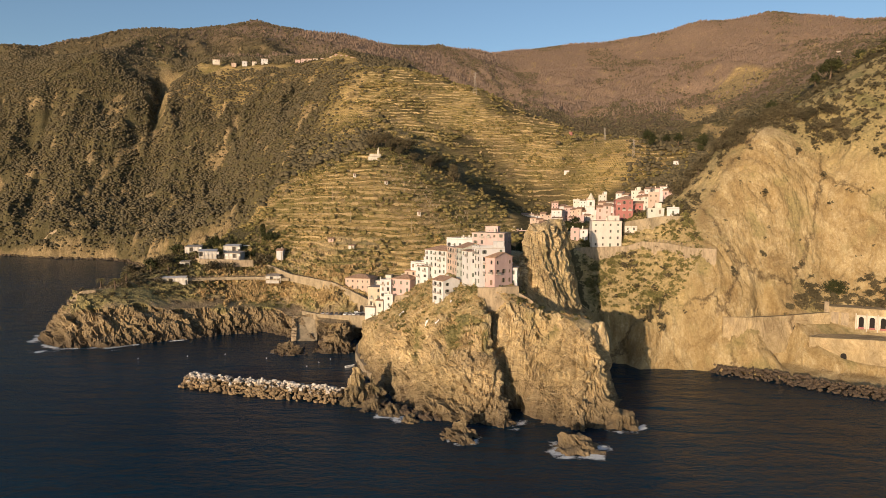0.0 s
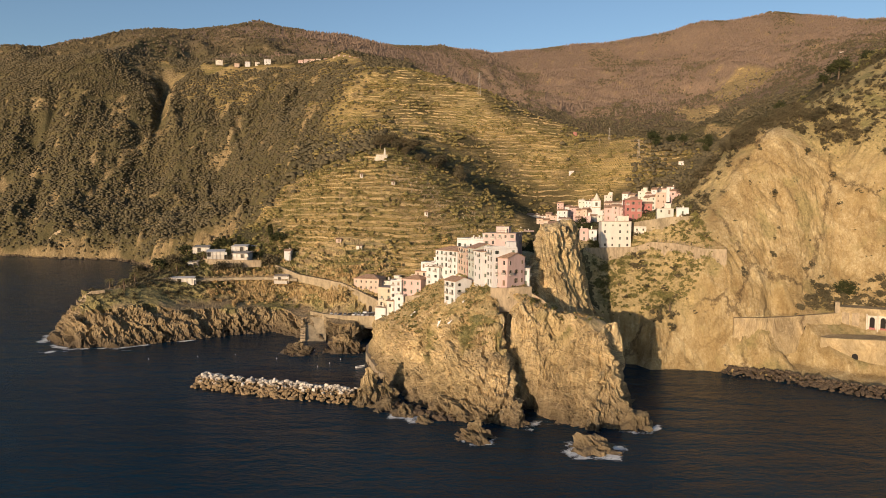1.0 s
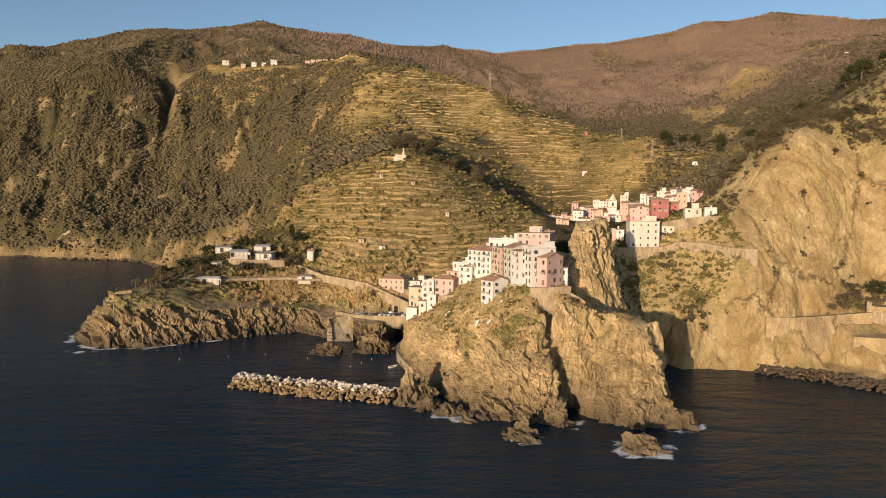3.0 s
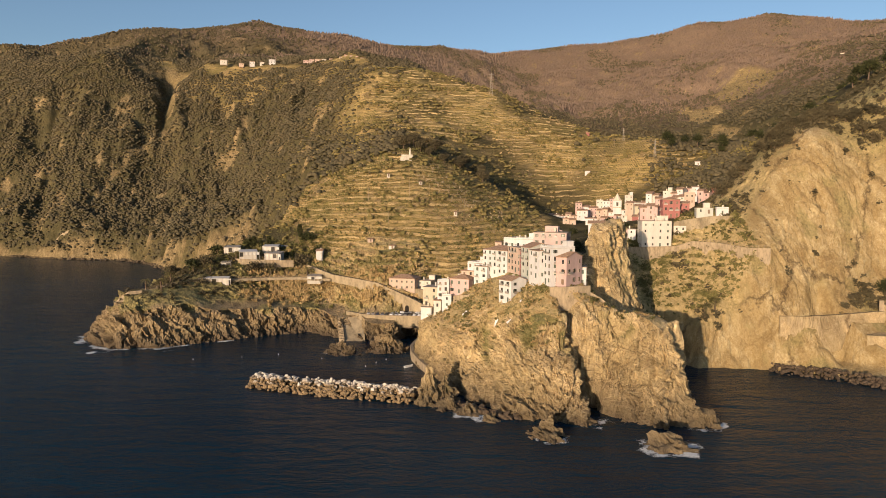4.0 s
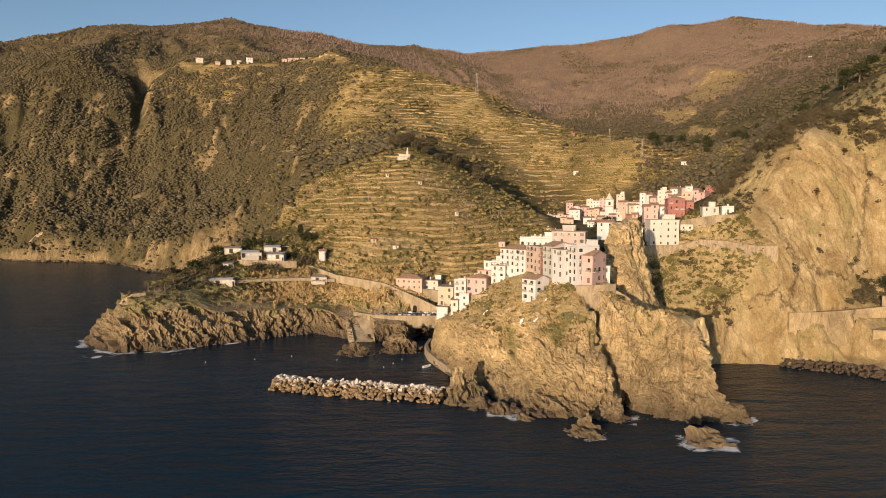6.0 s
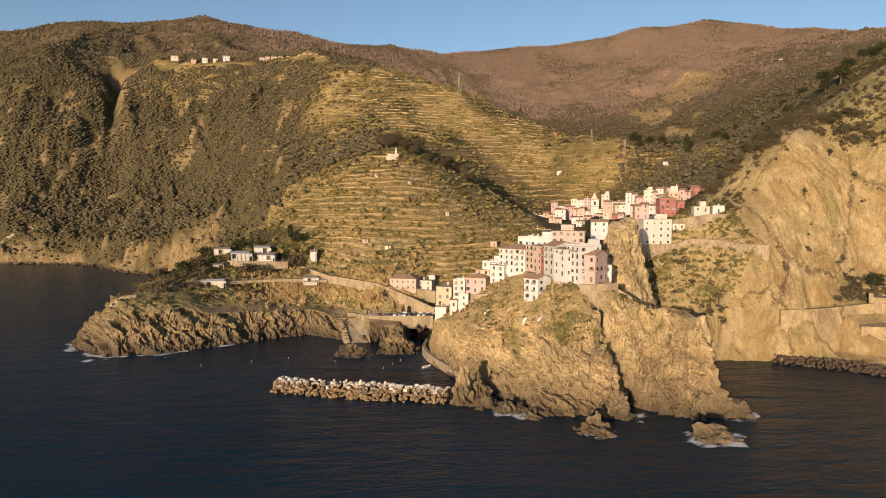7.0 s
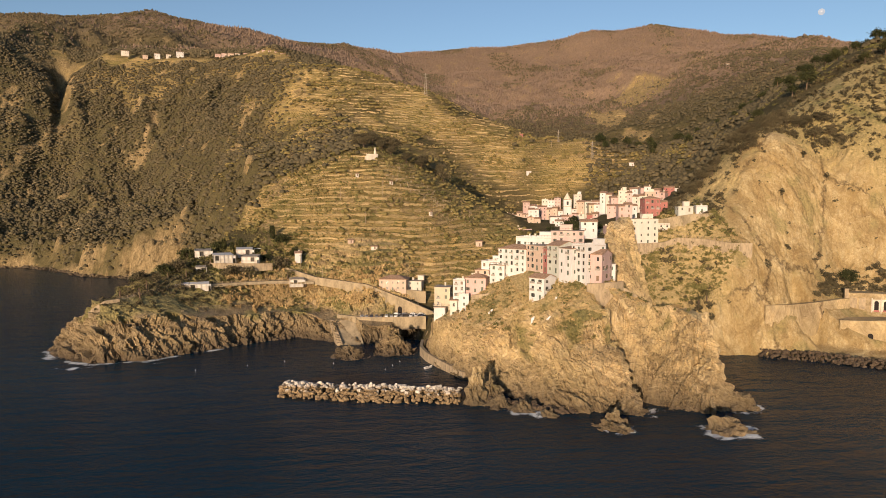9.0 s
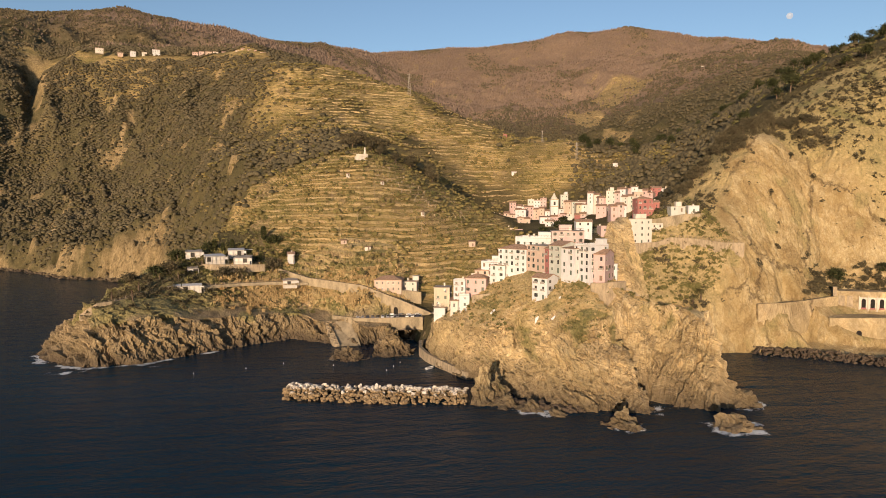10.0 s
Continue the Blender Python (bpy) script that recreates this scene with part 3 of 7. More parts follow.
def zone_colours(x, y, h, d):
    spur, upper, lower, fields = terrace_zone(x, y)
    n = fbm(x / 70, y / 70, 0 * x, 4)
    wood = smooth(1150, 1500, y + 0.25 * x) * (1 - fields)
    wood = np.where(x < -100, smooth(1560, 1850, y) * (0.25 + 0.75 * smooth(-900, -620, x)), wood)
    strip = smooth(20, 6, line_distance(x, y, CREST_LINE)[0] + 30 * n)
    ridge = 0.45 * smooth(0, 25, inside_distance(x, y, [(-520, 1270), (-150, 1180), (-60, 1060), (-120, 960), (-260, 1090), (-500, 1190)]) + 70 * n)
    dry = np.clip(np.maximum.reduce([ridge, 0.65 * strip, spur, upper * (0.72 + 1.5 * n), lower, fields]) + 0.1 * smooth(0.12, 0.4, n), 0, 1)
    scar, _ = line_distance(x - 12, y, SCAR)
    slides = np.minimum(line_distance(x, y, SLIDE)[0], line_distance(x, y, SLIDE_EAST)[0]) + 9 * gnoise(x / 14, y / 14, 6 + 0 * x)
    bare = np.maximum(0.95 * np.exp(-(scar / 22) ** 2) * smooth(-0.3, 0.1, n), 0.75 * smooth(13, 5, h + 30 * n) * smooth(400, 500, y) * smooth(-200, -260, x))
    bare = np.maximum(bare, 0.85 * smooth(5.0, 2.5, slides) * smooth(-0.25, 0.0, n + 0.1))
    bare = np.maximum(bare, 0.6 * fields)
    bare = np.maximum(bare, 0.85 * smooth(26, 8, pale_shore(x, y) + 40 * n))
    bare = np.maximum(bare, 0.8 * smooth(0.3, 0.37, outcrops(x, y)))
    return np.stack([wood, dry, bare, np.ones_like(dry)], -1)


def hills():
    ys = [196.0]
    while ys[-1] < 3300:
        y = ys[-1]
        ys.append(y + (0.95 if y < 560 else 0.95 + (y - 560) * 0.0078))
    ys = np.array(ys)
    us = np.linspace(-0.8, 1.12, 620)
    y = np.repeat(ys[:, None], len(us), 1)
    x = us[None, :] * (y + 30)
    h, d, number = land(x, y, True, True)
    cx = 0.25 * (x[:-1, :-1] + x[1:, 1:] + x[:-1, 1:] + x[1:, :-1])
    cy = 0.25 * (y[:-1, :-1] + y[1:, 1:] + y[:-1, 1:] + y[1:, :-1])
    keep = np.maximum.reduce([h[:-1, :-1], h[1:, 1:], h[:-1, 1:], h[1:, :-1]]) > -2.5
    for _, x0, x1, y0, y1, s, _m in PATCHES:
        keep &= ~((cx > x0 + 2.5) & (cx < x1 - 2.5) & (cy > y0 + 2.5) & (cy < y1 - 2.5))
    co = np.stack([x, y, h], -1).reshape(-1, 3)
    zone = zone_colours(x, y, h, d).reshape(-1, 4)
    co, quads, zone, number = compact(co, grid_faces(*x.shape, keep), zone, number.ravel())
    ob = array_mesh("ground", co, quads, HILL)
    ob.data.attributes.new("terrace", "FLOAT", "POINT").data.foreach_set("value", number.astype(np.float32))
    ob.data.attributes.new("zone", "FLOAT_COLOR", "POINT").data.foreach_set("color", zone.astype(np.float32).ravel())
    return tagged(ob, "steep coastal hills with dry terraces, scrub and brown winter woods", "hillside", kind="structure")


def rock_patch(name, x0, x1, y0, y1, step, mat):
    """A finer sheet of cliff, roughened outwards along its normals."""
    x, y = np.meshgrid(np.arange(x0, x1 + step, step), np.arange(y0, y1 + step, step))
    h, d = land(x, y)
    gy, gx = np.gradient(h, step)
    n = np.stack([-gx, -gy, np.ones_like(h)], -1)
    n /= np.linalg.norm(n, axis=-1)[..., None]
    edge = np.minimum.reduce([x - x0, x1 - x, y - y0, y1 - y])
    soft_to, soft_from = RELIEF[name][4]
    wild = smooth(soft_from, soft_to, n[..., 2]) * smooth(0, 6, edge)
    ribs_by, blocks_by, small_by = RELIEF[name][:3]
    a = np.radians(np.where(inside_distance(x, y, PINNACLE) > -5, 74, RELIEF[name][5]) + 55 * gnoise(x / 45, y / 45, h / 55))
    warp = 2.2 * fbm(x / 11, y / 11, h / 11, 3)
    w = h * np.cos(a) - (0.85 * x + 0.4 * y) * np.sin(a) + warp
    u = (0.85 * x + 0.4 * y) * np.cos(a) + h * np.sin(a)
    ribs = fbm(x / 8, y / 8, h / 30, 4, 0.5, ridged=True)
    small = fbm(u / 2.4, y / 2.4, w / 1.5, 4, 0.6, ridged=True)
    layer = w / 2.7 + 0.5 * gnoise(u / 6, y / 6, w / 9)
    ledge = (layer - np.floor(layer)) * (0.4 + 0.9 * np.abs(gnoise(u / 14, y / 14, w / 5)) * 2)
    folds = fbm(u / 24, y / 24, w / 13, 3, 0.5, ridged=True)
    crack = np.exp(-(gnoise(x / 10, y / 10, h / 17 + 40) / 0.035) ** 2) + 0.7 * np.exp(-(gnoise(u / 5 + 9, y / 5, w / 3) / 0.03) ** 2)
    v = 0.85 * y - 0.4 * x + warp
    slabs = facets(u / 15, v / 9, w / 5.5) * 1.5 * blocks_by + facets(u / 6 + 31, v / 4, w / 2.1) * 1.0 * blocks_by + facets(u / 2.4 + 77, v / 1.7, w / 0.95) * 0.8 * small_by
    push = 0.8 * blocks_by * (folds - 0.4) + 0.6 * ribs_by * (ribs - 0.4) + slabs + 0.35 * small_by * (small - 0.5) + 1.1 * small_by * (ledge - 0.4) - (0 if name == "cliff_rock" else 1.5 * small_by) * crack
    crag = smooth(-5, -2, inside_distance(x, y, PINNACLE))
    flutes = fbm((x + 0.3 * h + warp) / 4.2, (y + warp) / 6, h / 34, 4, 0.55, ridged=True)
    push = push * (1 - 0.6 * crag) + crag * 2.6 * (flutes - 0.45)
    co = np.stack([x, y, h], -1) + n * (push * wild)[..., None]
    keep = np.maximum.reduce([h[:-1, :-1], h[1:, 1:], h[:-1, 1:], h[1:, :-1]]) > -2.5
    zone = RELIEF[name][3](x, y, h, n[..., 2]).reshape(-1, 4)
    co, quads, zone = compact(co.reshape(-1, 3), grid_faces(*x.shape, keep), zone)
    ob = array_mesh(name, co, quads, mat, smooth=name == "cliff_rock")
    ob.data.attributes.new("zone", "FLOAT_COLOR", "POINT").data.foreach_set("color", zone.astype(np.float32).ravel())
    return ob


def zones(scrub, grass):
    one = np.ones_like(scrub)
    return np.stack([np.clip(scrub, 0, 1), np.clip(grass, 0, 1), 0 * one, one], -1)


def headland_zones(x, y, h, up):
    n = fbm(x / 11, y / 11, h / 11, 4)
    high = smooth(15, 31, h + 22 * n - 0.25 * (x + 10)) * smooth(-26, -14, x + 12 * n)
    pin = inside_distance(x, y, PINNACLE) > -4
    grass = np.where(pin, 0.35 * smooth(0.0, 0.3, n), high * smooth(0.3, 0.62, up + 0.5 * n))
    return zones(smooth(0.05, 0.4, n) * grass, grass)


def cape_zones(x, y, h, up):
    n = fbm(x / 14, y / 14, h / 14, 4)
    grass = smooth(15, 20, h + 8 * n + 4 * smooth(-140, -90, x)) * smooth(0.3, 0.6, up + 0.4 * n)
    return zones(np.maximum(smooth(-0.15, 0.25, n), 0.8 * smooth(-125, -150, x)) * grass, grass)


BARE = [(108, 285), (118, 312), (136, 333), (158, 346), (172, 341), (190, 331), (204, 318), (214, 285), (232, 232), (150, 250)]


def cliff_zones(x, y, h, up):
    n = fbm(x / 16, y / 16, h / 16, 4)
    bare = smooth(-6, 5, inside_distance(x, y, BARE) + 14 * n)
    grass = (1 - bare) * smooth(14, 26, h + 10 * n) + 0.5 * bare * smooth(0.16, 0.42, n)
    high = smooth(80, 105, h + 25 * n)
    return zones(grass * np.maximum(smooth(0.05, 0.45, n), 0.45 * high), grass)


RELIEF = {"headland_rock": (1.1, 1.25, 1.2, headland_zones, (0.5, 0.95), -32), "cape_rock": (1.3, 1.8, 0.8, cape_zones, (0.62, 0.96), -42), "cliff_rock": (0.8, 0.55, 0.6, cliff_zones, (0.5, 0.85), 78)}


hills()
LABELS = {"headland_rock": "tan layered rock headland with a dark crevice, wet at its foot", "cape_rock": "dark jagged rock cape with a cliff path", "cliff_rock": "pale ochre cliff with crumbling rock faces and scrub"}
for name, *rest in PATCHES:
    tagged(rock_patch(name, *rest), LABELS[name], "rock", kind="structure")


def sea_sheet():
    """The sea: one sheet to the horizon, finer along the coast, where the foam lies."""
    xs = np.concatenate([[-6000, -2500, -1000], np.arange(-780, -300, 7.0), np.arange(-300, 240.1, 2.0), [1000, 2500, 6000]])
    ys = np.concatenate([[-2500, -400], np.arange(165, 380.1, 1.6), np.arange(384, 960, 8.0), [1000, 2500, 5500]])
    x, y = np.meshgrid(xs, ys)
    h, d = land(x, y, False)
    near = np.clip(smooth(-4.5, -0.6, np.maximum(h, d * 0.7)) * (h < 1.5), 0, 1)
    surf = np.zeros_like(x)
    for cx, cy, r, amount in ((40, 183, 13, 1.0), (63, 205, 13, 0.9), (6, 192, 8, 0.6), (26, 204, 7, 0.8), (-12, 216, 7, 0.8), (-194, 313, 17, 1.25), (-165, 318, 13, 1.1), (-216, 338, 13, 1.2), (-140, 334, 8, 0.7), (-17, 215, 7, 1.0), (-76, 310, 9, 0.6), (84, 272, 10, 0.5), (140, 264, 9, 0.4)):
        surf = np.maximum(surf, amount * np.exp(-((x - cx) ** 2 + (y - cy) ** 2) / r ** 2))
    n = fbm(x / 6, y / 6, 0 * x, 4)
    foam = 0.56 * np.clip(near * (0.5 + 0.36 * surf) + 0.9 * surf * smooth(-0.15, 0.4, n), 0, 1)
    far_shore = smooth(-7, -1, d) * (d < 3) * (0.35 + 0.5 * n) * (y > 560)
    foam = np.where((x > -290) & (x < 235) & (y > 168) & (y < 378), foam, np.clip(far_shore, 0, 1) * (x < -190) * (x > -775))
    co = np.stack([x, y, 0 * x], -1).reshape(-1, 3)
    ob = array_mesh("water", co, grid_faces(*x.shape, np.ones((len(ys) - 1, len(xs) - 1), bool)), SEA)
    col = np.stack([foam, foam, foam, np.ones_like(foam)], -1)
    ob.data.attributes.new("foam", "FLOAT_COLOR", "POINT").data.foreach_set("color", col.astype(np.float32).ravel())
    return tagged(ob, "dark blue sea with small waves and foam at the rocks", "sea", kind="structure")


sea_sheet()

# ---- plants as uncountable cover ----


def foliage(name, dark, mid, light, grain=0.35):
    m, n, l, b = material(name)
    g = n.new("ShaderNodeNewGeometry")
    vec = mapped(n, l)
    big = noise_tex(n, l, vec, 0.05, 3)
    fine = noise_tex(n, l, vec, grain * 4, 5, 0.7)
    isl = ramp(n, l, g.outputs["Random Per Island"], [(0.0, dark), (0.5, mid), (1.0, light)])
    c = mix(n, l, 0.45, isl, ramp(n, l, fine, [(0.3, dark), (0.5, mid), (0.72, light)]))
    c = mix(n, l, 0.4, c, ramp(n, l, big, [(0.35, dark), (0.65, light)]))
    l.new(c, b.inputs["Base Color"])
    b.inputs["Roughness"].default_value = 0.9
    b.inputs["Specular IOR Level"].default_value = 0.15
    bump(n, l, b, fine, 0.8, 0.5)
    return m


# Scrub's dark tones are raised so its colour carries distance haze.
MAQUIS = foliage("evergreen scrub", (0.05, 0.045, 0.027), (0.088, 0.075, 0.043), (0.145, 0.118, 0.068))
WINTERWOOD = foliage("leafless winter wood", (0.13, 0.097, 0.074), (0.175, 0.127, 0.096), (0.22, 0.16, 0.122))
CONIFER = foliage("far conifers", (0.05, 0.045, 0.026), (0.095, 0.08, 0.045), (0.16, 0.125, 0.075))
HEDGE = foliage("dull green hedge", (0.08, 0.072, 0.027), (0.165, 0.138, 0.05), (0.29, 0.22, 0.09), 0.8)
SHRUB = foliage("olive green shrub", (0.055, 0.058, 0.019), (0.15, 0.142, 0.047), (0.3, 0.255, 0.11), 0.8)
DRYREED = foliage("dry ochre grass and reeds", (0.24, 0.16, 0.072), (0.48, 0.34, 0.155), (0.66, 0.5, 0.265), 0.8)
DARKPINE = foliage("dark pine needles", (0.012, 0.018, 0.008), (0.035, 0.042, 0.016), (0.075, 0.075, 0.028), 0.8)
PALMLEAF = foliage("dusty palm leaves", (0.05, 0.05, 0.018), (0.13, 0.115, 0.045), (0.24, 0.2, 0.09), 0.8)


def leafy_shapes(count, seed, leaves=110, leaf=0.2, upright=0.0):
    """Open bushes of many small leaves about a few boughs."""
    rs = np.random.RandomState(seed)
    out = []
    for _ in range(count):
        hubs = rs.normal(size=(7, 3)) * (0.42, 0.42, 0.3) + (0, 0, 0.1)
        c = hubs[rs.randint(0, 7, leaves)] + rs.normal(size=(leaves, 3)) * 0.25
        a = rs.normal(size=(leaves, 3)) + (0, 0, 3 * upright)
        a /= np.linalg.norm(a, axis=1)[:, None]
        b = np.cross(a, rs.normal(size=(leaves, 3)))
        b /= np.linalg.norm(b, axis=1)[:, None]
        s = leaf * rs.uniform(0.6, 1.4, (leaves, 1))
        v = np.concatenate([c + a * s * (1.2 + upright), c + b * s * 0.9 - a * s * 0.7, c - b * s * 0.9 - a * s * 0.7], 1).reshape(-1, 3)
        out.append((v, np.arange(leaves * 3).reshape(-1, 3)))
    return out


def dome_shapes(count, seed, sides=5, tall=1.0):
    """Round tree crowns seen from far off: a tip and two uneven rings."""
    rs = np.random.RandomState(seed)
    out = []
    for _ in range(count):
        a = np.arange(sides) / sides * 2 * math.pi
        low = np.stack([np.cos(a), np.sin(a), -0.35 + 0 * a], -1) * rs.uniform(0.7, 1.1, (sides, 1))
        a = a + math.pi / sides
        high = np.stack([0.8 * np.cos(a), 0.8 * np.sin(a), 0.5 * tall + 0 * a], -1) * rs.uniform(0.75, 1.25, (sides, 1))
        v = np.concatenate([low, high, [[rs.uniform(-0.2, 0.2), rs.uniform(-0.2, 0.2), tall]]])
        k = np.arange(sides)
        j = (k + 1) % sides
        f = np.concatenate([np.stack([k, j, k + sides], 1), np.stack([j, j + sides, k + sides], 1), np.stack([k + sides, j + sides, 0 * k + 2 * sides], 1)])
        out.append((v, f))
    return out


def spire_shapes(count, seed, sides=4):
    """Bare winter trees and far conifers: narrow uneven cones."""
    rs = np.random.RandomState(seed)
    a = np.arange(sides) / sides * 2 * math.pi
    k = np.arange(sides)
    return [(np.concatenate([np.stack([np.cos(a), np.sin(a), -0.4 + 0 * a], -1) * rs.uniform(0.5, 0.9, (sides, 1)), [[rs.uniform(-0.2, 0.2), 0, rs.uniform(1.0, 1.7)]]]),
             np.stack([k, (k + 1) % sides, 0 * k + sides], 1)) for _ in range(count)]


def cover(name, xyz, size, shapes, mat, label, flat=0.8, seed=1, sink=0.25, soft=False):
    """Many plants in one mesh, for what nobody could count."""
    rs = np.random.RandomState(seed)
    pick = rs.randint(0, len(shapes), len(xyz))
    cos, quads, start = [], [], 0
    for k, (v, f) in enumerate(shapes):
        idx = np.where(pick == k)[0]
        if not len(idx):
            continue
        a = rs.uniform(0, 2 * math.pi, len(idx))
        ca, sa = np.cos(a)[:, None], np.sin(a)[:, None]
        s = size[idx][:, None]
        px = (v[None, :, 0] * ca - v[None, :, 1] * sa) * s + xyz[idx, 0:1]
        py = (v[None, :, 0] * sa + v[None, :, 1] * ca) * s + xyz[idx, 1:2]
        pz = (v[None, :, 2] * flat + flat * (1 - 2 * sink)) * s + xyz[idx, 2:3]
        cos.append(np.stack([px, py, pz], -1).reshape(-1, 3))
        quads.append((f[None] + (np.arange(len(idx)) * len(v))[:, None, None] + start).reshape(-1, f.shape[1]))
        start += len(idx) * len(v)
    ob = array_mesh(name, np.concatenate(cos), np.concatenate(quads), mat, smooth=soft)
    return tagged(ob, label, "plants", kind="stuff")


def strew(count, box, seed, want, grow=0.0):
    """Random places on the ground in a box, kept by a chance that want(x, y, h, noise) gives."""
    rs = np.random.RandomState(seed)
    x = rs.uniform(box[0], box[1], count)
    y = box[2] + (box[3] - box[2]) * rs.uniform(0, 1, count) ** (1 + grow)
    h, d = land(x, y)
    ok = rs.uniform(0, 1, count) < want(x, y, h, fbm(x / 40, y / 40, 2 + 0 * x, 4)) * (d > 1)
    ok &= (x > -0.74 * (y + 20)) & (x < 1.06 * (y + 30))
    return np.stack([x, y, h], -1)[ok], rs.uniform(0, 1, int(ok.sum()))


def west_chance(x, y, h, n):
    scar, _ = line_distance(x - 6, y, SCAR)
    t = np.maximum.reduce(terrace_zone(x, y))
    clear = smooth(0.36, 0.3, outcrops(x, y)) * smooth(3, 6, np.minimum(line_distance(x, y, SLIDE)[0], line_distance(x, y, SLIDE_EAST)[0]))
    clear = 0.22 + 0.78 * clear
    return smooth(-0.5, -0.12, n) * smooth(4, 18, h + 10 * n) * smooth(5, 14, scar) * clear * smooth(6, 20, pale_shore(x, y) + 30 * n) * smooth(6, 18, line_distance(x, y, CREST_LINE)[0] + 40 * n) * (1 - 0.93 * t)


def banked(x, y, n):
    """Hedges and weeds keep to the walls of the terraces, in drifts along them."""
    h, d, f = land(x, y, True, True)
    fr = f - np.floor(f)
    return np.maximum(smooth(0.66, 0.76, fr) * smooth(0.92, 0.84, fr), smooth(0.1, 0.0, fr)) * (0.25 + 0.75 * smooth(-0.05, 0.25, gnoise(x / 18, y / 18, np.floor(f) * 2.3)))


p, r = strew(108000, (-1100, -60, 470, 1480), 11, west_chance)
far = p[:, 1] > 700
cover("scrub", p[far], 1.75 + 2.0 * r[far] ** 2, dome_shapes(12, 61, 4, 0.85), MAQUIS, "dense evergreen scrub over the steep western slope", 0.75, seed=2, sink=0.15, soft=True)
cover("scrub", p[~far], 1.2 + 1.9 * r[~far] ** 2, dome_shapes(9, 21, 7), MAQUIS, "evergreen bushes behind the terraced spur", seed=22, sink=0.1, soft=True)
p, r = strew(36000, (120, 1150, 380, 1500), 12, lambda x, y, h, n: smooth(-0.45, 0.0, n) * (1 - 0.9 * np.maximum.reduce(terrace_zone(x, y))) * np.where(y > 480, smooth(62, 84, h), smooth(72, 98, h)) * np.where((x < 185) & (y < 620), 0, 1) * np.where(y < 680, 0.5, 1.0))
far = p[:, 1] > 680
cover("scrub", p[far], 1.5 + 2.2 * r[far] ** 2, dome_shapes(12, 64, 4, 1.1), MAQUIS, "dark scrub and low trees on the eastern slope", seed=3, sink=0.1, soft=True)
cover("scrub", p[~far], 0.8 + 1.6 * r[~far] ** 2, leafy_shapes(6, 23, 40, 0.34), SHRUB, "dark maquis bushes on the nearer eastern slope", seed=23)
p, r = strew(7000, (165, 340, 450, 720), 33, lambda x, y, h, n: (0.25 + smooth(-0.1, 0.15, n)) * smooth(0, 30, x - 165 + 0.4 * (620 - y)) * smooth(70, 90, h))
cover("scrub", p, 1.3 + 2.0 * r ** 2, dome_shapes(9, 69, 6, 1.1), MAQUIS, "dark shrubs and low trees in the valley behind the village", seed=34, sink=0.1, soft=True)
p, r = strew(26000, (-200, 300, 540, 960), 13, lambda x, y, h, n: (banked(x, y, n) * (0.4 + smooth(-0.1, 0.2, n)) + 0.6 * smooth(0.1, 0.2, fbm(x / 70, y / 45, h / 16, 4))) * (h > 60))
cover("scrub", p, 1.0 + 1.7 * r ** 2, dome_shapes(9, 62, 5, 0.9), HEDGE, "bushes in drifts along the old terraces", seed=4, sink=0.1)
p, r = strew(76000, (-1500, 1900, 1350, 2750), 14, lambda x, y, h, n: smooth(-0.5, 0.0, n) * (1 - 0.85 * terrace_zone(x, y)[3]))
green = fbm(p[:, 0] / 160, p[:, 1] / 260, 6 + 0 * r, 4) + 0.3 * (r - 0.5) + 0.4 * smooth(-250, -650, p[:, 0]) > 0.2
cover("woods", p[~green], 2.0 + 2.2 * r[~green] ** 2, spire_shapes(8, 63, 5), WINTERWOOD, "brown leafless woods on the far mountains", 1.1, 5)
cover("woods", p[green], 2.0 + 1.8 * r[green] ** 2, dome_shapes(8, 66, 4, 1.2), CONIFER, "dark conifers among the far winter woods", 0.95, 5)
p, r = strew(30000, (-160, 45, 372, 525), 15, lambda x, y, h, n: 0.05 + 0.9 * banked(x, y, n))
cover("bushes", p, 0.4 + 1.3 * r ** 4, leafy_shapes(6, 7, 20, 0.4), SHRUB, "vines and low bushes along the terraces", seed=6)
p, r = strew(5200, (-165, 50, 374, 530), 31, lambda x, y, h, n: smooth(0.02, 0.2, fbm(x / 24, y / 18, h / 9, 4)) + 0.14 * smooth(-20, 30, x + 0.5 * (y - 450)))
cover("bushes", p, 0.7 + 1.5 * r ** 3, dome_shapes(9, 68, 7), HEDGE, "dark rounded bushes between the terrace walls of the spur", seed=6, sink=0.1)


def shore_rocks(count, seed):
    """Broken dark rocks along the foot of the western slope."""
    rs = np.random.RandomState(seed)
    line = np.array([q for q in COAST if -640 < q[0] < -170 and q[1] > 450], float)
    i = rs.randint(0, len(line) - 1, count)
    c = line[i] + rs.uniform(0, 1, (count, 1)) * (line[i + 1] - line[i]) + rs.normal(0, 3.5, (count, 2))
    return np.concatenate([c, rs.uniform(-0.6, 1.2, (count, 1))], 1), 0.7 + 2.0 * rs.uniform(0, 1, count) ** 3


p, r = shore_rocks(1500, 51)
shore = cover("rocks", p, r, dome_shapes(9, 52, 5, 0.8), CAPE_ROCK, "broken dark rocks along the far shore", seed=53)
shore["category"] = "rocks"


def headland_chance(x, y, h, n):
    pin = inside_distance(x, y, PINNACLE) > -3
    return np.where(pin, 0.1, smooth(14, 30, h + 26 * n - 0.3 * (x + 10))) * ((y < 262) | ((x < -5) & (y < 296))) * (x < 60)


